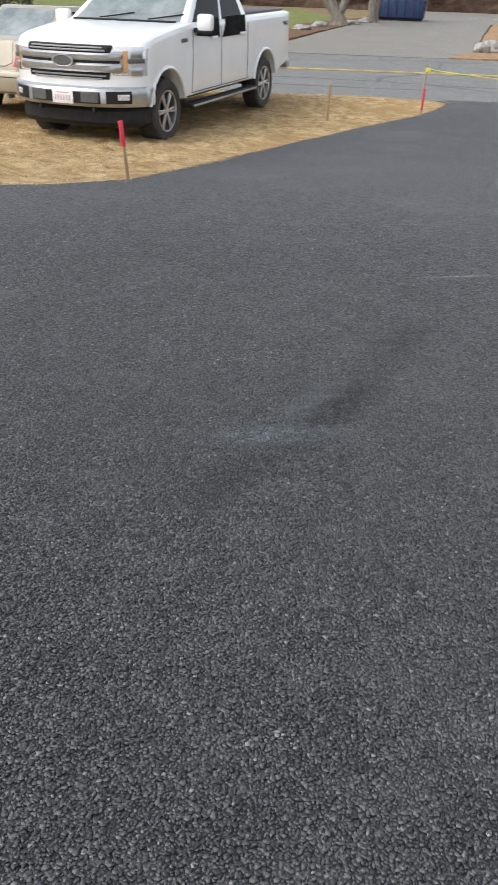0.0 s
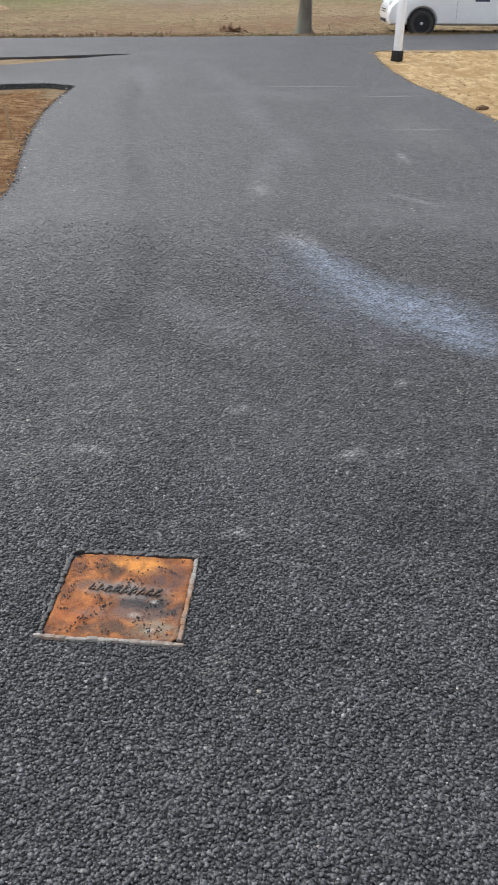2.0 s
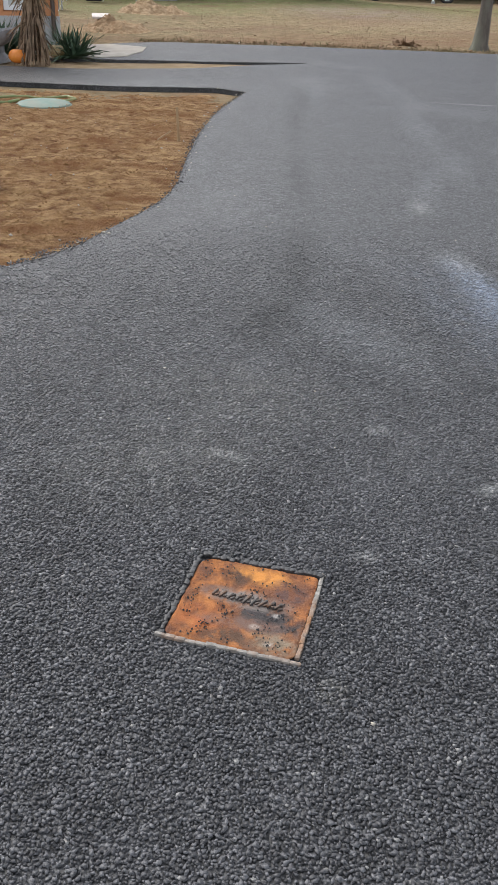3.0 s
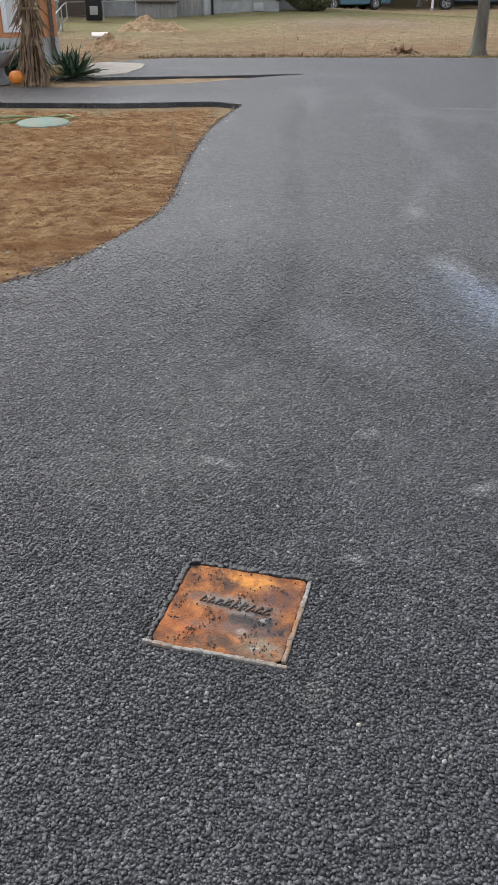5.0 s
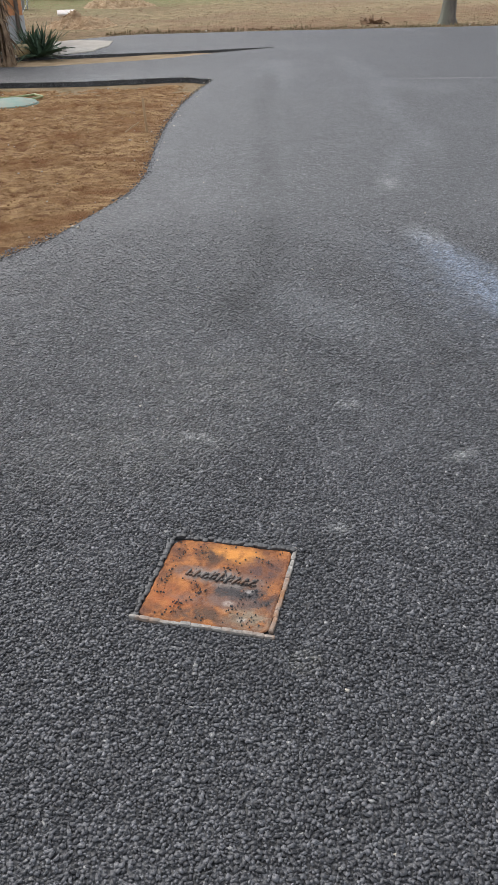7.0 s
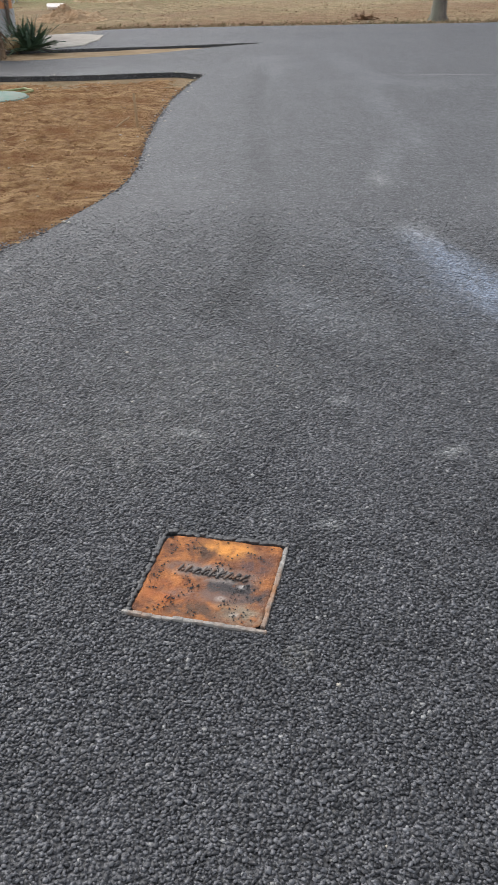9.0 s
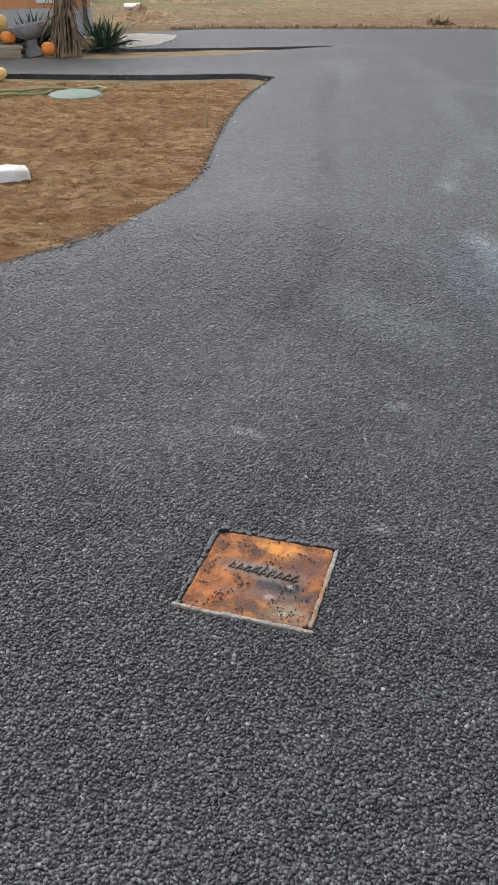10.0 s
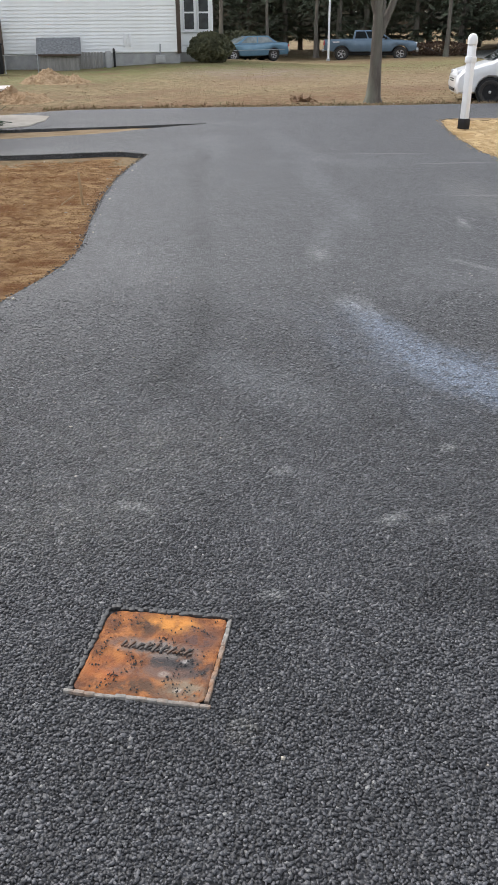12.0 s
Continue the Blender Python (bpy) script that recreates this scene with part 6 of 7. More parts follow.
part("downspout", tube([(0.10, -0.10, 0.1), (0.10, -0.10, 1.50), (0.10, -0.02, 1.56), (0.09, 0.55, 1.80), (0.09, 0.62, 1.86), (0.09, 0.62, 2.9)], 0.038, 8), M_BROWN, oh, "brown metal downspout")
part("gutter", box((0.48, -3.9, 2.98), (0.12, 8.9, 0.11), 0.02), M_BROWN, oh)
win = part("window", box((0.0, -0.62, 1.26), (0.10, 0.62, 1.40), 0.01), M_VINYL, oh, "white framed window")
part("pane", box((0.052, -0.62, 1.58), (0.01, 0.46, 0.55), 0.0), M_WINDOW, win)
part("pane", box((0.052, -0.62, 0.92), (0.01, 0.46, 0.55), 0.0), M_CURTAIN, win, "pale curtained lower pane")
clapboards(oh, -8.0, -0.11, 0.44, 2.93, 0.21, M_ORANGE, 0.002, cut=[(-0.94, -0.30, 0.55, 1.97)])

# ---------------------------------------------------------------- lawn, white house and yard
WH = Matrix.Translation((-41.8, 10.3, 0.0)) @ Matrix.Rotation(radians(-7.4), 4, "Z")
wh = thing("house", "white vinyl-sided house on a grey block foundation across the lawn", "house", WH)
part("wall", box((-4.0, -7.0, 3.05), (7.96, 14.0, 5.0), 0.0), M_SIDING, wh, "white wall")
part("foundation", box((-4.0, -7.0, 0.15), (7.9, 13.9, 0.9), 0.01), M_FOUND, wh, "grey block foundation")
part("corner_board", box((0.03, -0.08, 2.9), (0.05, 0.18, 4.8), 0.006), M_BROWN, wh, "dark corner board")
part("wing_wall", box((-5.2, 0.85, 3.0), (6.0, 1.7, 5.0), 0.0), M_SIDING, wh)
part("wing_foundation", box((-5.2, 0.85, 0.15), (5.9, 1.66, 0.8), 0.0), M_FOUND, wh)
for y in (0.60, 1.26):
    w = part("window", box((-2.16, y, 2.15), (0.14, 0.56, 1.5), 0.02), M_VINYL, wh, "white framed sash window")
    part("pane", box((-2.085, y, 2.52), (0.012, 0.43, 0.66), 0.0), M_WINDOW, w)
    part("pane", box((-2.085, y, 1.79), (0.012, 0.43, 0.66), 0.0), M_WINDOW, w)
    part("sill", box((-2.08, y, 1.36), (0.10, 0.64, 0.06), 0.01), M_VINYL, w)
part("roof", quad_panel([(0.4, -14.4, 5.5), (0.4, 2.0, 5.5), (-4.0, 2.0, 7.6), (-4.0, -14.4, 7.6)], 0.15, (0.4, 0, 0.9)), M_SHINGLE, wh, "grey shingle roof")
part("dryer_vents", box((0.05, -2.45, 1.05), (0.06, 0.10, 0.5), 0.01), M_VINYL, wh, "white vent pipes")
part("dryer_vents", box((0.05, -2.22, 1.05), (0.06, 0.10, 0.5), 0.01), M_VINYL, wh)
mt = part("gas_meter", box((0.18, -0.95, 0.28), (0.22, 0.45, 0.32), 0.05), M_FOUND, wh, "grey gas meter")
part("meter_pipe", tube([(0.16, -0.95, 0.4), (0.14, -0.92, 0.9)], 0.03, 8), M_STEEL, mt)
clapboards(wh, -14.0, -0.17, 0.58, 5.5, 0.14, M_SIDING, 0.0, lip=0.038)
clapboards(wh, 0.0, 1.7, 0.52, 5.4, 0.14, M_SIDING, -2.198, lip=0.038, cut=[(0.31, 0.89, 1.40, 2.91), (0.97, 1.55, 1.40, 2.91)])

sh = thing("lean_to_shed", "low grey wooden shed with shingled lean-to roof by the white house", "shed", WH @ Matrix.Translation((1.2, -5.25, -0.28)) @ Matrix.Scale(0.80, 4))
part("body", box((0, 0, 0.5), (1.1, 2.0, 1.05), 0.02), M_GREYWOOD, sh, "grey board walls")
for k in range(4):
    part("shingle_course", quad_panel([(0.78 - k * 0.36, -1.15, 1.05 + k * 0.18), (0.78 - k * 0.36, 1.15, 1.05 + k * 0.18), (0.38 - k * 0.36, 1.15, 1.27 + k * 0.18), (0.38 - k * 0.36, -1.15, 1.27 + k * 0.18)], 0.04, (0.45, 0, 0.9)), M_SHINGLE, sh)
part("fascia", box((0.80, 0, 1.03), (0.04, 2.3, 0.10), 0.01), M_BROWN, sh)
fence = thing("picket_panel", "weathered grey wooden screen panel beside the foundation", "fence", WH @ Matrix.Translation((0.8, -3.95, -0.22)) @ Matrix.Scale(0.84, 4))
for k in range(8):
    part("slat", box((0, -0.55 + k * 0.155, 0.5), (0.025, 0.135, 1.0 + 0.03 * math.sin(k * 3)), 0.004), M_GREYWOOD, fence)
for z in (0.25, 0.8):
    part("rail", box((-0.03, 0, z), (0.03, 1.25, 0.07), 0.004), M_GREYWOOD, fence)
ac = thing("air_conditioner", "grey outdoor air conditioning unit by the foundation", "air conditioner", WH @ Matrix.Translation((0.7, -3.2, -0.2)))
part("case", box((0, 0, 0.42), (0.55, 0.25, 0.85), 0.03), M_FOUND, ac)
part("line_set", tube([(0.1, 0.25, 0.05), (0.1, 0.25, 0.8), (-0.6, 0.25, 0.9)], 0.05, 8), M_BLACK, ac)


def chain_fence():
    root = thing("pipe_fence", "galvanised pipe fence between house and yard", "fence")
    pts = [(-25.5, 0.95), (-31.8, 1.05), (-38.2, 1.2), (-38.8, 2.6), (-39.4, 3.9)]
    for x, y in pts:
        part("post", cyl((x, y, -0.1), 0.022, 0.72, 10), M_STEEL, root)
    for a, b in zip(pts, pts[1:]):
        part("top_rail", tube([(a[0], a[1], 0.60), (b[0], b[1], 0.60)], 0.018, 8), M_STEEL, root)
        part("tension_wire", tube([(a[0], a[1], 0.12), (b[0], b[1], 0.12)], 0.006, 5), M_STEEL, root)
    return root


chain_fence()
ut = thing("garden_cart", "black wheeled bin standing by the yard fence", "bin", Matrix.Translation((-37.6, 2.2, -0.06)))
part("body", box((0, 0, 0.55), (0.6, 0.6, 1.0), 0.05), M_BLACK, ut)
part("lid", box((0, 0, 1.08), (0.66, 0.66, 0.07), 0.03), M_BLACK, ut)
part("panel", box((0.31, 0, 0.4), (0.02, 0.3, 0.3), 0.02), M_FOUND, ut)
for k, (x, y, h, mm) in enumerate(((-30.5, 0.35, 0.9, M_FOUND), (-31.5, 0.75, 0.8, M_GREYWOOD))):
    o = thing("yard_crate", "stacked weathered crate standing in the fenced yard", "crate", Matrix.Translation((x, y, -0.06)), group="yard clutter")
    part("body", box((0, 0, h / 2), (0.5, 0.45, h), 0.02), mm, o)
    part("top_board", box((0, 0, h + 0.02), (0.56, 0.52, 0.05), 0.01), M_GREYWOOD, o)
dk = thing("yard_screen", "dark brown board screen at the yard's far side", "screen", WH @ Matrix.Translation((0.6, -8.5, -0.2)))
part("panel", box((0, 0, 1.0), (0.08, 1.9, 2.6), 0.01), M_BROWN, dk)


def heap(x, y, rx, ry, h, material, label, seed, category="heap"):
    bm = bmesh.new()
    n = 56
    vs = {}
    for i in range(n + 1):
        for j in range(n + 1):
            u, v = -1 + 2 * i / n, -1 + 2 * j / n
            d = math.hypot(u, v)
            z = h * max(0.0, 1 - d ** 1.4) * (0.75 + 0.5 * noise.noise(Vector((u * 2.2, v * 2.2, seed))))
            z += 0.30 * h * noise.fractal(Vector((u * 5, v * 5, seed)), 0.6, 2.0, 5) * max(0.0, 1 - d) ** 0.5
            vs[i, j] = bm.verts.new((u * rx, v * ry, z - 0.05))
    for i in range(n):
        for j in range(n):
            bm.faces.new((vs[i, j], vs[i + 1, j], vs[i + 1, j + 1], vs[i, j + 1]))
    ob = mesh_ob("mound", bm, material, None, "", 60)
    ob.location = (x, y, terr(x, y) - 0.06)
    return tagged(ob, label, category)


heap(-23.2, 2.25, 1.3, 0.95, 0.36, M_CHIPS, "low heap of reddish wood chips and soil on the lawn", 2)
heap(-31.2, 3.85, 1.5, 1.25, 0.44, M_CHIPS, "larger heap of reddish wood chips near the shed", 6)
bm = box((0, 0, 0), (0.28, 0.42, 0.06), 0.02)
slab = mesh_ob("pale_slab", bm, M_WHITEROCK, None, "", 40)
slab.matrix_basis = Matrix.Translation((-23.4, 1.98, 0.22)) @ Matrix.Rotation(radians(14), 4, "Y")
tagged(slab, "pale flat slab lying on the wood chip heap", "slab")
fp = thing("flag_pole", "thin white pole standing by the blue pickup", "pole", Matrix.Translation((-52.0, 21.2, terr(-52.0, 21.2) - 0.06)))
part("shaft", cyl((0, 0, 0), 0.065, 6.0, 12, 0.045), M_VINYL, fp)
part("foot", cyl((0, 0, 0), 0.11, 0.12, 12), M_FOUND, fp)


def rock(name, x, y, s, seed, material, label, zf=terr, category="rock", sink=0.25, group=""):
    bm = bmesh.new()
    bmesh.ops.create_icosphere(bm, subdivisions=3, radius=1.0)
    for v in bm.verts:
        n = v.co.normalized()
        f = 1 + 0.35 * noise.fractal(n * 1.3 + Vector((seed * 3.1, 0, 0)), 0.8, 2.0, 3) + 0.06 * noise.noise(n * 7 + Vector((seed, 0, 0)))
        v.co = Vector((n.x * f * s[0], n.y * f * s[1], n.z * f * s[2]))
    ob = mesh_ob(name, bm, material, None, "", 35)
    ob.location = (x, y, zf(x, y) + s[2] * (1 - 2 * sink) * 0.8)
    return tagged(ob, label, category, group)


rock("rock", -9.86, 8.30, (0.075, 0.10, 0.06), 1, M_WHITEROCK, "pale pinkish stone lying on yellow dirt", lot_z)
rock("boulder", -14.55, 12.2, (0.14, 0.18, 0.13), 2, M_CLOD, "buff rounded boulder at the lot's lane side", terr)
for k, (x, y, r) in enumerate(((-6.73, 6.72, 0.075), (-6.50, 7.08, 0.07), (-4.65, 6.80, 0.06), (-8.9, 7.0, 0.05), (-3.2, 7.15, 0.04))):
    rock("soil_clod", x, y, (r, r * 1.4, r * 0.6), 10 + k, M_MULCH, "dark moist soil clod at the asphalt edge", lot_z, "clod", group="dark clods on the dirt rim")


# ---------------------------------------------------------------- trees
def limb(bm_list, p, d, length, r, depth, rng, spread=0.6, seg=7):
    """A bent limb with its branches; returns tubes in the list."""
    pts, radii = [Vector(p)], [r]
    dd = Vector(d).normalized()
    n = 4
    for k in range(n):
        dd = (dd + Vector((rng.uniform(-.18, .18), rng.uniform(-.18, .18), rng.uniform(-.02, .14)))).normalized()
        pts.append(pts[-1] + dd * length / n)
        radii.append(r * (1 - 0.55 * (k + 1) / n))
    bm_list.append(tube(pts, radii, seg))
    if depth:
        for k in range(rng.randint(3, 5)):
            i = rng.randint(1, n)
            a = rng.uniform(0, 6.283)
            side = Vector((math.cos(a), math.sin(a), rng.uniform(0.0, 0.7)))
            limb(bm_list, pts[i], dd * (1 - spread) + side * spread, length * rng.uniform(0.45, 0.75), radii[i] * rng.uniform(0.45, 0.7), depth - 1, rng, spread, 5 if depth > 1 else 3)


def bare_tree(name, label, m, h, r, seed, bark, trunk_pts=None, forks=(), depth=3, group=""):
    rng = random.Random(seed)
    root = thing(name, label, "tree", m, group)
    pts = trunk_pts or [(0, 0, 0), (0.03, 0.02, h * 0.3), (0.0, 0.06, h * 0.6), (0.1, 0.1, h)]
    radii = [r * 1.55] + [r * (1 - 0.45 * k / (len(pts) - 1)) for k in range(1, len(pts))]
    p0 = Vector(pts[0])
    pts2 = [tuple(p0 - Vector((0, 0, 0.1))), tuple(p0 + Vector((0, 0, r * 0.7)))] + list(pts[1:])
    rad2 = [r * 1.75, r * 1.18] + radii[1:]
    bm = tube([Vector(p) for p in pts2], rad2, 20)
    bmesh.ops.subdivide_edges(bm, edges=[e for e in bm.edges if e.calc_length() > 0.3], cuts=3)
    for v in bm.verts:
        a = math.atan2(v.co.y, v.co.x)
        v.co += Vector((math.cos(a), math.sin(a), 0)) * r * (0.10 * noise.noise(Vector((a * 2.2, v.co.z * 1.2, seed))) + (0.14 * math.sin(a * 5) * max(0, 0.45 - v.co.z)))
    part("trunk", bm, bark, root, "ridged trunk flaring at the ground", 60)
    tubes = []
    for p, d, L, rr in forks:
        limb(tubes, p, d, L, rr, depth, rng, 0.55, 10)
    top = pts[-1]
    for k in range(4):
        a = k * 1.57 + rng.uniform(-.4, .4)
        limb(tubes, top, (math.cos(a) * 0.6, math.sin(a) * 0.6, 1), h * 0.5, r * 0.4, depth, rng)
    part("crown", join(*tubes), M_TWIG if bark is M_BARK and not forks else bark, root, "bare branches", 60)
    return root


bare_tree("tree", "leafless maple with forked grey trunk on the lawn", Matrix.Translation((-19.45, 9.66, -0.03)), 4.2, 0.14, 3, M_BARK,
          [(0, 0, 0), (0, 0.02, 0.7), (0.0, 0.03, 1.4), (0.02, 0.0, 2.6), (0.0, -0.1, 4.2)], [((0, 0.05, 1.25), (0.1, 0.45, 1.0), 3.2, 0.085), ((0, -0.02, 1.75), (0, -0.35, 1.0), 2.6, 0.08)], 3)
bare_tree("tree", "pale mottled tree trunk beside the lane", Matrix.Translation((-14.1, 17.3, -0.02)), 4.5, 0.19, 5, M_PALEBARK)
bare_tree("tree", "leafless tree beyond the lane", Matrix.Translation((-18.9, 17.6, -0.05)), 4.5, 0.16, 8, M_PALEBARK)
bare_tree("tree", "leaning pale tree trunk on the mulch island", Matrix.Translation((1.95, 48.4, terr(1.95, 48.4) - 0.06)), 5.0, 0.34, 15, M_PALEBARK,
          [(0, 0, 0), (-0.15, 0, 0.6), (-0.7, 0, 1.3), (-1.6, 0, 2.4), (-2.2, 0.2, 5)], [((0.0, 0, 0.5), (0.25, 0, 1), 3.5, 0.22)], 2)
bare_tree("tree", "upright twin trunk on the mulch island", Matrix.Translation((3.9, 52.5, terr(3.9, 52.5) - 0.06)), 5.0, 0.24, 16, M_PALEBARK, None, [((0.1, 0, 0.2), (0.25, 0, 1), 4, 0.2)], 2)
src = bare_tree("tree", "leafless winter tree in the thicket behind the yard", Matrix.Translation((-52, -3, -0.1)), 5.5, 0.14, 21, M_BARK, depth=3, group="bare trees behind the yard")
src2 = bare_tree("tree", "slender leafless winter tree in the thicket behind the yard", Matrix.Translation((-56, 2.2, -0.1)), 4.5, 0.11, 22, M_BARK, depth=3, group="bare trees behind the yard")
rng = random.Random(77)
for k in range(16):
    x, y = rng.uniform(-72, -50), rng.uniform(-12, 8)
    copy_thing(src if k % 2 else src2, Matrix.Translation((x, y, -0.1)) @ Matrix.Rotation(rng.uniform(0, 6), 4, "Z"))
for k in range(8):
    copy_thing(src if k % 2 else src2, Matrix.Translation((-58 + rng.uniform(-3, 6), 12 + k * 3.4, -0.1)) @ Matrix.Rotation(rng.uniform(0, 6), 4, "Z"))


def conifer(name, m, h, seed):
    rng = random.Random(seed)
    root = thing(name, "tall dark green pine with drooping boughs", "pine tree", m, group="pines behind the lawn")
    part("trunk", tube([(0, 0, -0.1), (0.05, 0, h * 0.5), (0, 0, h)], [0.20, 0.13, 0.03], 8), M_BARK, root)
    verts, faces = [], []
    z = 1.0
    while z < h:
        reach = (2.9 * (1 - z / h) ** 0.7 + 0.3) * (0.55 if z < 2.0 else 1.0)
        for b in range(rng.randint(4, 6)):
            a = rng.uniform(0, 6.283)
            L = reach * rng.uniform(0.6, 1.15)
            droop = rng.uniform(0.1, 0.42)
            for k in range(9):
                t = (k + 0.6) / 9
                cx, cy, cz = math.cos(a) * L * t, math.sin(a) * L * t, z - droop * L * t * t + 0.1 * L * t
                for s in range(4):
                    aa = a + rng.uniform(-1.3, 1.3)
                    q = rng.uniform(0.22, 0.5)
                    w = rng.uniform(0.04, 0.10)
                    ex, ey, ez = cx + math.cos(aa) * q, cy + math.sin(aa) * q, cz + rng.uniform(-0.28, 0.12)
                    i = len(verts)
                    nx, ny = -math.sin(aa) * w, math.cos(aa) * w
                    verts += [(cx + nx, cy + ny, cz), (cx - nx, cy - ny, cz + 0.03), (ex, ey, ez)]
                    faces.append((i, i + 1, i + 2))
        z += rng.uniform(0.28, 0.46)
    raw("crown", verts, faces, M_NEEDLE, root, "drooping needle boughs")
    return root


pines = [conifer("pine_tree", Matrix.Translation((-64 - 2 * k, 14 + 9 * k, -0.1)), 12 + k, 31 + k) for k in range(4)]
for k in range(44):
    row = k % 3
    t = (k + rng.uniform(-.4, .4)) / 44
    x, y = -63 - 5.5 * row + 13 * t + rng.uniform(-1.5, 1.5), 14.5 + 36 * t
    copy_thing(pines[k % 4], Matrix.Translation((x, y, -0.1)) @ Matrix.Rotation(rng.uniform(0, 6.28), 4, "Z"))


def leafy(name, x, y, r, h, n, seed, material, label, category="shrub"):
    rng = random.Random(seed)
    root = thing(name, label, category, Matrix.Translation((x, y, terr(x, y) - 0.06)))
    tubes = []
    for k in range(9):
        a = k * 0.7
        tubes.append(tube([(0, 0, 0), (r * 0.35 * math.cos(a), r * 0.35 * math.sin(a), h * 0.45), (r * 0.65 * math.cos(a), r * 0.65 * math.sin(a), h * 0.8)], [0.04, 0.03, 0.01], 5))
    part("stems", join(*tubes), M_TWIG, root, "short woody stems")
    verts, faces = [], []
    for k in range(n):
        a, e, q = rng.uniform(0, 6.283), rng.uniform(-1.2, 1.5), rng.uniform(0.55, 1.0) ** 0.5
        lump = 1 + 0.22 * noise.noise(Vector((math.cos(a) * 2, math.sin(a) * 2, e * 2 + seed)))
        c = Vector((r * q * lump * math.cos(a) * math.cos(e), r * q * lump * math.sin(a) * math.cos(e), h * 0.5 + h * 0.5 * lump * q * math.sin(e) * 1.0))
        if c.z < 0.05:
            continue
        u = Vector((rng.uniform(-1, 1), rng.uniform(-1, 1), rng.uniform(-1, 1))).normalized() * rng.uniform(0.05, 0.10)
        w = u.cross(Vector((rng.uniform(-1, 1), rng.uniform(-1, 1), rng.uniform(-1, 1)))).normalized() * rng.uniform(0.03, 0.06)
        i = len(verts)
        verts += [tuple(c - u), tuple(c + w), tuple(c + u), tuple(c - w)]
        faces.append((i, i + 1, i + 2, i + 3))
    raw("leaves", verts, faces, material, root, "small dark leaves")
    return root


leafy("shrub", -42.0, 11.70, 1.0, 1.22, 15000, 3, M_BUSH, "rounded dark evergreen shrub at the white house corner")
leafy("shrub", -56.5, 17.5, 1.3, 1.6, 4000, 6, M_BUSH, "dull brown shrub under the pines")
leafy("shrub", -55.0, 30.0, 2.2, 0.8, 2200, 7, M_HEDGE, "brown winter brush under the pines")
leafy("shrub", -10.5, 33.5, 1.2, 2.0, 3000, 8, M_BUSH, "rounded olive shrub beyond the cargo van")

# ---------------------------------------------------------------- across the street
FS = 1.094


def far(pts):
    return [(x * FS, y * FS) for x, y in pts]


def lift(d):
    return lambda x, y: terr(x, y) - 0.06 + d


area("far_lawn", far([(-22, 30.5), (-3, 31.0), (-1.6, 32.4), (-0.9, 36), (0, 44), (2.3, 50.3), (0, 62), (-28, 62)]), 2.0, lift(0.03), 0.05, M_GREENLAWN, "green winter lawn across the street", "lawn")
area("mulch_island", far([(-2.9, 31.1), (-0.45, 33.0), (0.9, 39.3), (3.3, 48.8), (6.5, 53), (5, 56), (2.4, 50.4), (0.1, 44), (-0.8, 36), (-1.5, 32.3)]), 1.0, lift(0.06), 0.06, M_MULCH, "brown mulch and leaf border along the far drive", "mulch", ragged=0.2)
area("far_drive", far([(-9, 28.25), (4.2, 27.9), (5.5, 31.0), (7.9, 41.7), (9.8, 50), (22, 56), (24, 70), (9, 70), (6.6, 53.2), (3.4, 48.8), (1.0, 39.3), (-0.35, 33.0), (-2.8, 31.0), (-9, 30.4)]), 1.5, lift(0.045), 0.05, M_FARDRIVE,
     "weathered pale grey driveway across the street", "driveway", ragged=0.05)
area("leaf_verge", far([(4.3, 27.95), (5.6, 31.0), (8.0, 41.7), (9.9, 50), (22, 50), (22, 27.9)]), 1.2, lift(0.07), 0.06, M_VERGE, "sandy verge with fallen leaves by the far drive", "verge", ragged=0.1)
for k, (x, y, s) in enumerate(((5.75, 30.6, (0.28, 0.26, 0.22)), (6.15, 31.2, (0.34, 0.3, 0.26)), (6.9, 32.0, (0.4, 0.32, 0.28)))):
    rock("boulder", x * FS, y * FS, s, 30 + k, M_ROCK, "grey field boulder on the sandy verge", terr, "boulder", group="verge boulders")
for k, (x, y, s) in enumerate(((0.1, 39.6, (0.45, 0.3, 0.14)), (0.9, 42.2, (0.4, 0.3, 0.16)), (2.5, 45.6, (0.4, 0.3, 0.13)), (3.2, 47.5, (0.35, 0.3, 0.15)))):
    rock("rock", x * FS, y * FS, s, 40 + k, M_ROCK, "pale flat stone edging the mulch island", terr, "rock", group="mulch island stones")
dp = thing("dumpster", "dark navy steel dumpster beside the far drive", "dumpster", Matrix.Translation((5.85, 56.2, terr(5.85, 56.2) - 0.02)) @ Matrix.Rotation(radians(-12), 4, "Z") @ Matrix.Scale(0.86, 4))
part("bin", box((0, 0, 0.95), (3.0, 1.8, 1.6), 0.05), M_NAVY, dp)
for k in range(6):
    part("rib", box((-1.4 + k * 0.56, -0.93, 0.95), (0.08, 0.08, 1.5), 0.01), M_NAVY, dp)
part("fork_pocket", box((1.55, -0.1, 0.75), (0.14, 1.2, 0.2), 0.03), M_NAVY, dp)
part("fork_pocket", box((1.55, -0.1, 1.15), (0.14, 1.2, 0.2), 0.03), M_NAVY, dp)
part("skid", box((0, 0, 0.08), (2.8, 1.5, 0.16), 0.03), M_BLACK, dp)
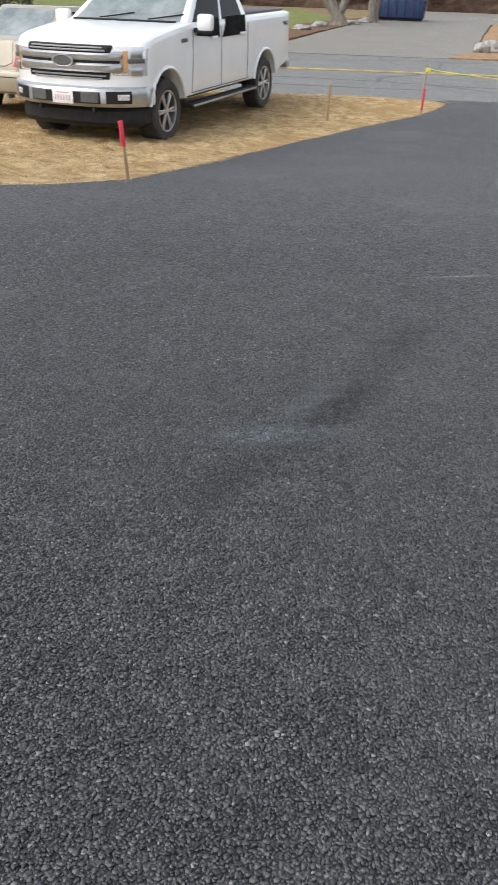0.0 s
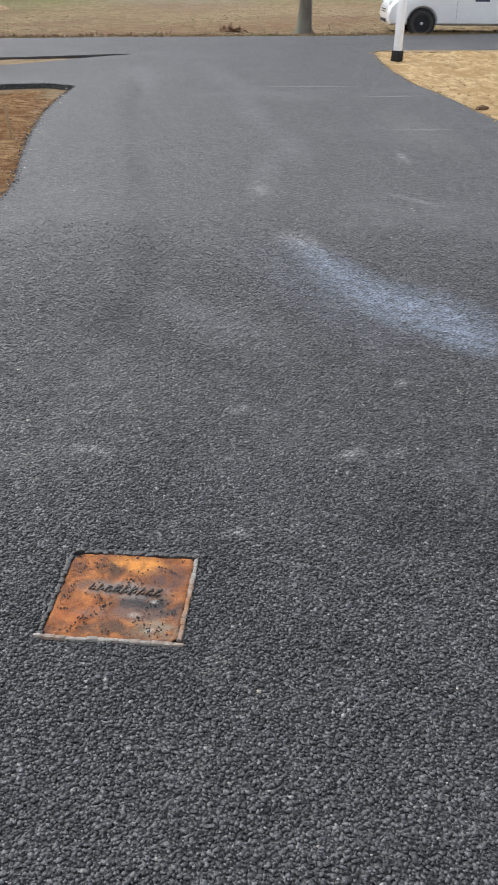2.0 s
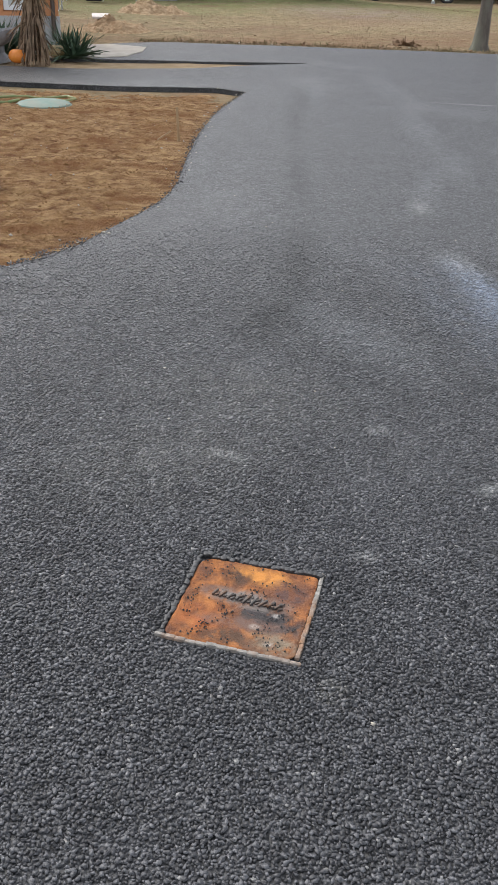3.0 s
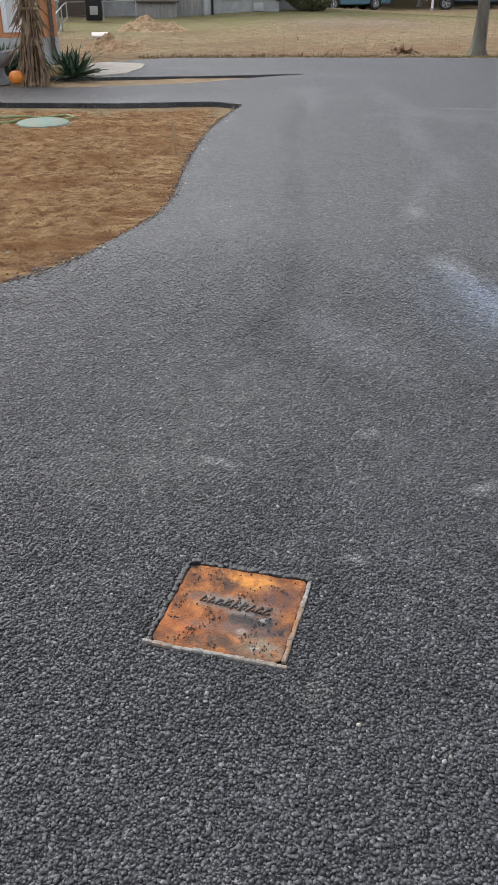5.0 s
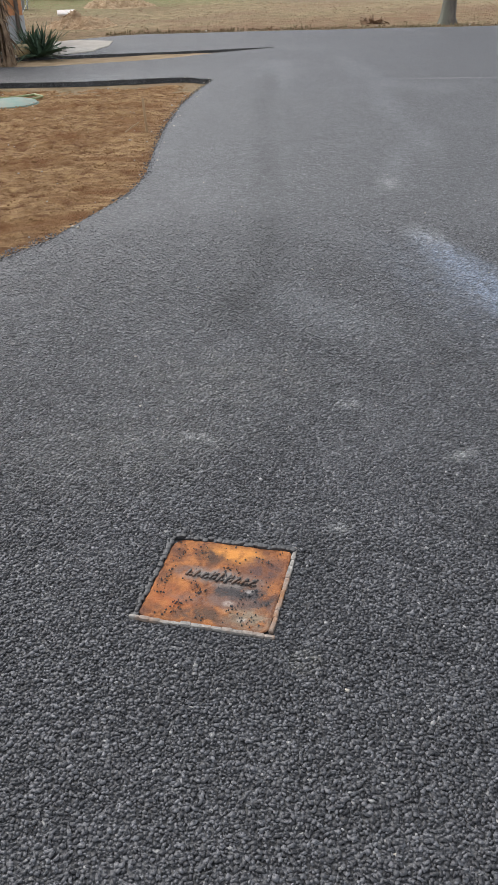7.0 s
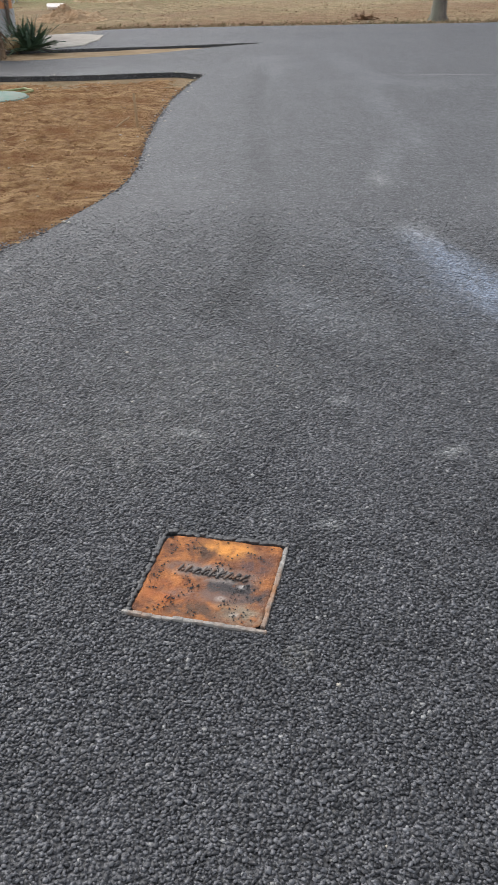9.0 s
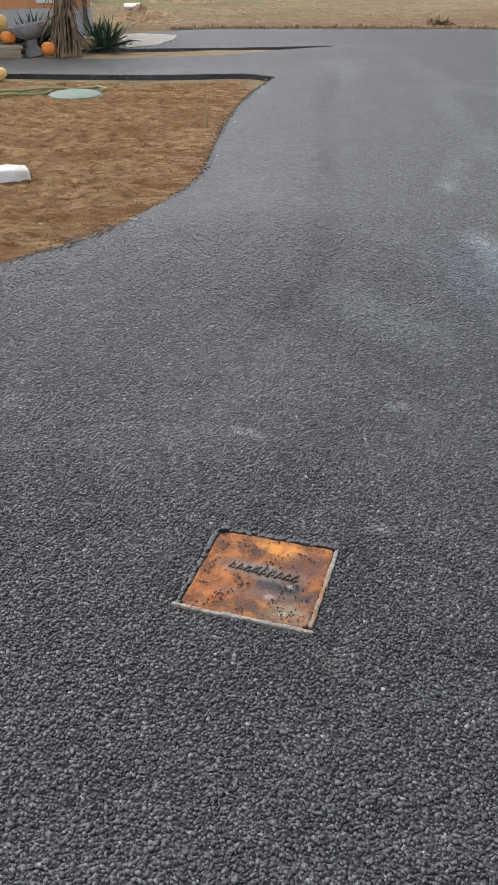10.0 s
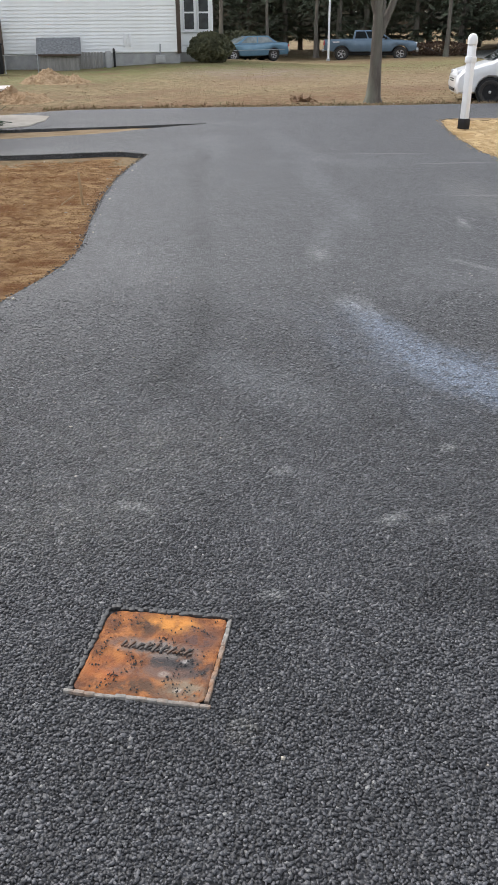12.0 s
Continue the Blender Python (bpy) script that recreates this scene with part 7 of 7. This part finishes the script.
for k in range(4):
    x = 10.5 + k * 1.6
    ob = raw("parking_stripe", [(x, 61.5, terr(x, 61.5) + 0.0), (x + 1.1, 61.5, terr(x, 61.5) + 0.0), (x + 1.3, 61.75, terr(x, 61.75) + 0.001), (x + 0.2, 61.75, terr(x, 61.75) + 0.001)], [(0, 1, 2, 3)], M_WHITELINE)
    tagged(ob, "worn white parking stripe on the far drive", "road marking", kind="structure")


def crack(pts, w, z=0.006):
    """A sealed crack as a low bead over the street."""
    q = smooth_line([(x * 1.09, y * 1.095) for x, y in pts], 0.3)
    verts, faces = [], []
    for i, (x, y) in enumerate(q):
        x2, y2 = q[min(i + 1, len(q) - 1)]
        x1, y1 = q[max(i - 1, 0)]
        d = Vector((x2 - x1, y2 - y1)).normalized()
        ww = w * (0.6 + 0.8 * abs(noise.noise(Vector((x * 3, y * 3, 2)))))
        j = 0.10 * noise.noise(Vector((x * 1.5, y * 1.5, 9)))
        for s in (-1, 0, 1):
            px, py = x - d.y * ww * s + j, y + d.x * ww * s + j
            verts.append((px, py, terr(px, py) - 0.029 + (z if s == 0 else 0.001)))
        if i:
            a = (i - 1) * 3
            faces += [(a, a + 1, a + 4, a + 3), (a + 1, a + 2, a + 5, a + 4)]
    ob = raw("crack_seal", verts, faces, M_TAR)
    return tagged(ob, "dark tar seal over a street crack", "crack seal", kind="structure")


for pts, w in (([(-2.5, 20.6), (0.2, 20.7), (2.6, 20.2), (4.2, 19.9), (7, 20.1)], 0.06), ([(1.6, 20.5), (1.9, 21.6), (2.6, 22.2), (3.4, 24.2), (3.9, 26.2)], 0.07), ([(-1.5, 25.2), (0.4, 25.6), (2.3, 26.4), (4.6, 26.6), (9, 26.4)], 0.05),
              ([(2.2, 26.4), (2.4, 28.0), (3.2, 28.6), (4.3, 28.2)], 0.06), ([(2.6, 20.2), (4.4, 18.6), (5.4, 17.9)], 0.05), ([(-4, 19.4), (-1, 19.2), (2.4, 19.0)], 0.04), ([(-1.5, 26.6), (-0.4, 27.3), (0.6, 26.8)], 0.05),
              ([(4.3, 20.6), (5.0, 20.9), (5.8, 20.7), (5.4, 20.2), (4.6, 20.25)], 0.12)):
    crack(pts, w)

# pale sandy rim of the lot along the lane
sand = smooth_line([(-14.85, 9.1), (-14.62, 9.9), (-14.35, 11.0), (-14.0, 12.6), (-13.6, 14.5), (-12.95, 16.7)], 0.3)
area("sand_rim", sand + [(x + 0.35, y) for x, y in sand[::-1]], 0.2, lambda x, y: terr(x, y) + 0.004 + rough_at(x, y, 5, 0.012, 2), 0.05, M_STRIP, "pale sandy rim of the dirt lot along the lane", "sand", ragged=0.03)


# ---------------------------------------------------------------- loose matter
def in_poly(poly, fine=None):
    def f(rg, n):
        q = np.array(poly)
        lo, hi = q.min(0), q.max(0)
        if fine:
            lo, hi = np.array(fine[:2]), np.array(fine[2:])
        p = lo + rg.random((n, 2)) * (hi - lo)
        return np.array([a for a in p if inside(tuple(a), poly)])
    return f


def along(line, spread):
    def f(rg, n):
        q = np.array(line)
        k = rg.integers(0, len(q) - 1, n)
        t = rg.random((n, 1))
        return q[k] * (1 - t) + q[k + 1] * t + rg.normal(0, spread, (n, 2))
    return f


chips("dirt_clods", 11000, in_poly(lot), (0.010, 0.042), M_CLOD, "loose tan soil clods over the dirt lot", "soil clods", 2, 0.6, 0.35, lot_z)
chips("straw_flecks", 500, in_poly(lot), (0.012, 0.035), M_SANDLINE, "pale stones and straw flecks in the dirt lot", "stones", 4, 0.5, 0.3, lot_z)
chips("bed_clods", 16000, in_poly(BED_EDGE, (-13, -1.0, -4.9, 3.4)), (0.006, 0.028), M_BEDCLOD, "crumbled brown soil clods in the bed", "soil clods", 3, 0.6, 0.3, bed_z)
chips("bed_pebbles", 130, in_poly(BED_EDGE, (-13, -1.0, -4.9, 3.4)), (0.012, 0.035), M_CONC, "pale pebbles scattered in the soil bed", "pebbles", 5, 0.6, 0.3, bed_z)
chips("edge_crumbs", 3000, along(BED_EDGE[14:80], 0.018), (0.005, 0.020), M_CRUMB, "tarry crumbs along the asphalt edge of the bed", "asphalt crumbs", 6, 0.6, 0.2)
chips("edge_stones", 160, along(BED_EDGE[14:80], 0.06), (0.01, 0.03), M_CONC, "pale stones along the asphalt edge of the bed", "stones", 7, 0.6, 0.2)
chips("lot_edge_crumbs", 2000, along(LOT_EDGE, 0.04), (0.008, 0.028), M_CLOD, "soil crumbs spilled along the asphalt edge", "soil crumbs", 8, 0.6, 0.2)
chips("pale_specks", 350, in_poly([(-7, 1.5), (-1, 1.2), (0.5, 6.5), (-7, 6.5)]), (0.006, 0.016), M_CONC, "scattered pale stone specks on the asphalt", "stone chips", 9, 0.5, 0.3)


def lawn_zone(rg, n):
    p = np.stack([-19.4 - 26 * rg.random(n) ** 1.6, -1 + 26 * rg.random(n)], 1)
    return p[(p[:, 0] < -19.35 + 0.12 * (p[:, 1] - 4)) & ~((p[:, 1] < 2) & (p[:, 0] > -20.5))]


def lawn_edge(rg, n):
    y = 2.6 + 12 * rg.random(n)
    return np.stack([np.interp(y, [2.6, 4, 6.6, 9, 11.5, 15], [-19.3, -19.3, -18.75, -18.1, -17.6, -17.35]) - np.abs(rg.normal(0, 0.5, n)) - 0.05, y], 1)


ground_z = lift(0.0)
chips("fallen_leaves", 4200, lawn_zone, (0.03, 0.09), M_LEAF, "brown fallen leaves over the dormant lawn", "leaves", 10, 0.25, 0.1, ground_z)
chips("edge_leaves", 3600, lawn_edge, (0.03, 0.12), M_LEAF, "brown leaves drifted along the lawn edge", "leaves", 11, 0.4, 0.1, ground_z)
chips("lawn_stones", 90, lawn_edge, (0.03, 0.10), M_CONC, "pale stones in the lawn edge", "stones", 12, 0.6, 0.2, ground_z)


def blades(name, n, place, h, material, label, seed):
    rg = np.random.default_rng(seed)
    pos = place(rg, n)
    n = len(pos)
    a = rg.random(n) * 6.283
    hh = h[0] + (h[1] - h[0]) * rg.random(n)
    v = np.zeros((n, 3, 3))
    w = hh * 0.22
    z = np.array([ground_z(float(p[0]), float(p[1])) for p in pos])
    for k, s in enumerate((-1, 1)):
        v[:, k, 0], v[:, k, 1], v[:, k, 2] = pos[:, 0] + s * w * np.cos(a), pos[:, 1] + s * w * np.sin(a), z - 0.01
    v[:, 2, 0], v[:, 2, 1], v[:, 2, 2] = pos[:, 0] + hh * (rg.random(n) - 0.5), pos[:, 1] + hh * (rg.random(n) - 0.5), z + hh
    ob = raw(name, v.reshape(-1, 3).tolist(), (np.arange(n * 3).reshape(n, 3)).tolist(), material)
    return tagged(ob, label, "grass", kind="stuff")


blades("grass", 45000, lawn_zone, (0.010, 0.026), M_STRAW, "short dry straw-coloured grass of the lawn", 13)
blades("edge_tufts", 6000, lawn_edge, (0.02, 0.08), M_STRAW, "uneven dry grass tufts along the lawn edge", 14)

def leaf_tuft(x, y, r, seed, label):
    """A low clump of dead stems and curled leaves."""
    rg = random.Random(seed)
    bm = bmesh.new()
    for k in range(60):
        a, e = rg.uniform(0, 6.283), rg.uniform(0.1, 1.3)
        q = r * rg.uniform(0, 0.7)
        blade_strip(bm, (q * math.cos(a), q * math.sin(a), 0.0), (math.cos(a) * math.cos(e), math.sin(a) * math.cos(e), math.sin(e)), r * rg.uniform(0.3, 0.9), r * rg.uniform(0.15, 0.4), rg.uniform(0.1, 0.8), 3, rg.uniform(-1, 1))
    ob = mesh_ob("leaf_clump", bm, M_LEAF, None, "", 0)
    ob.location = (x, y, ground_z(x, y) - 0.01)
    return tagged(ob, label, "dead plant", "dead clumps along the lawn rim")


leaf_tuft(-20.4, 8.35, 0.30, 1, "heap of curled brown leaves on the lawn near the maple")
for k, (x, y, r) in enumerate(((-19.5, 5.9, 0.20), (-19.55, 6.6, 0.12), (-19.7, 5.0, 0.16), (-19.75, 4.2, 0.17), (-19.8, 3.5, 0.14), (-19.5, 7.3, 0.13), (-18.6, 10.6, 0.14))):
    leaf_tuft(x, y, r, 2 + k, "small dead brown plant clump at the lawn rim")

# woods all round, far off
verts, faces = [], []
N = 220
for i in range(N):
    a = 2 * math.pi * i / N
    r = 150 + 8 * noise.noise(Vector((math.cos(a) * 3, math.sin(a) * 3, 0)))
    for k in range(9):
        t = k / 8
        top = 13 + 4 * noise.noise(Vector((math.cos(a) * 22, math.sin(a) * 22, 3))) + 3 * noise.noise(Vector((math.cos(a) * 60, math.sin(a) * 60, 3)))
        rr = r + 2.0 * noise.noise(Vector((math.cos(a) * 40, math.sin(a) * 40, t * 5)))
        x, y = rr * math.cos(a), rr * math.sin(a)
        verts.append((x, y, terr(x, y) - 1 + (top + 1) * t))
for i in range(N):
    for k in range(8):
        a, b = i * 9 + k, ((i + 1) % N) * 9 + k
        faces.append((a, b, b + 1, a + 1))
tagged(raw("backdrop", verts, faces, M_WOODS, smooth=60), "distant winter woods closing the view all round", "woods", kind="structure")
verts, faces = [], []
for i in range(90):
    x = -60 + i * 1.3
    for k in range(6):
        t = k / 5
        y = 72 + 1.2 * noise.noise(Vector((x * 0.5, t * 4, 1)))
        verts.append((x, y, terr(x, 70) - 0.3 + t * (2.6 + 0.8 * noise.noise(Vector((x * 0.7, 0, 4))))))
    if i:
        for k in range(5):
            a = (i - 1) * 6 + k
            faces.append((a, a + 6, a + 7, a + 1))
tagged(raw("thicket", verts, faces, M_HEDGE, smooth=60), "brown leafless thicket beyond the far lawn", "thicket", kind="structure")
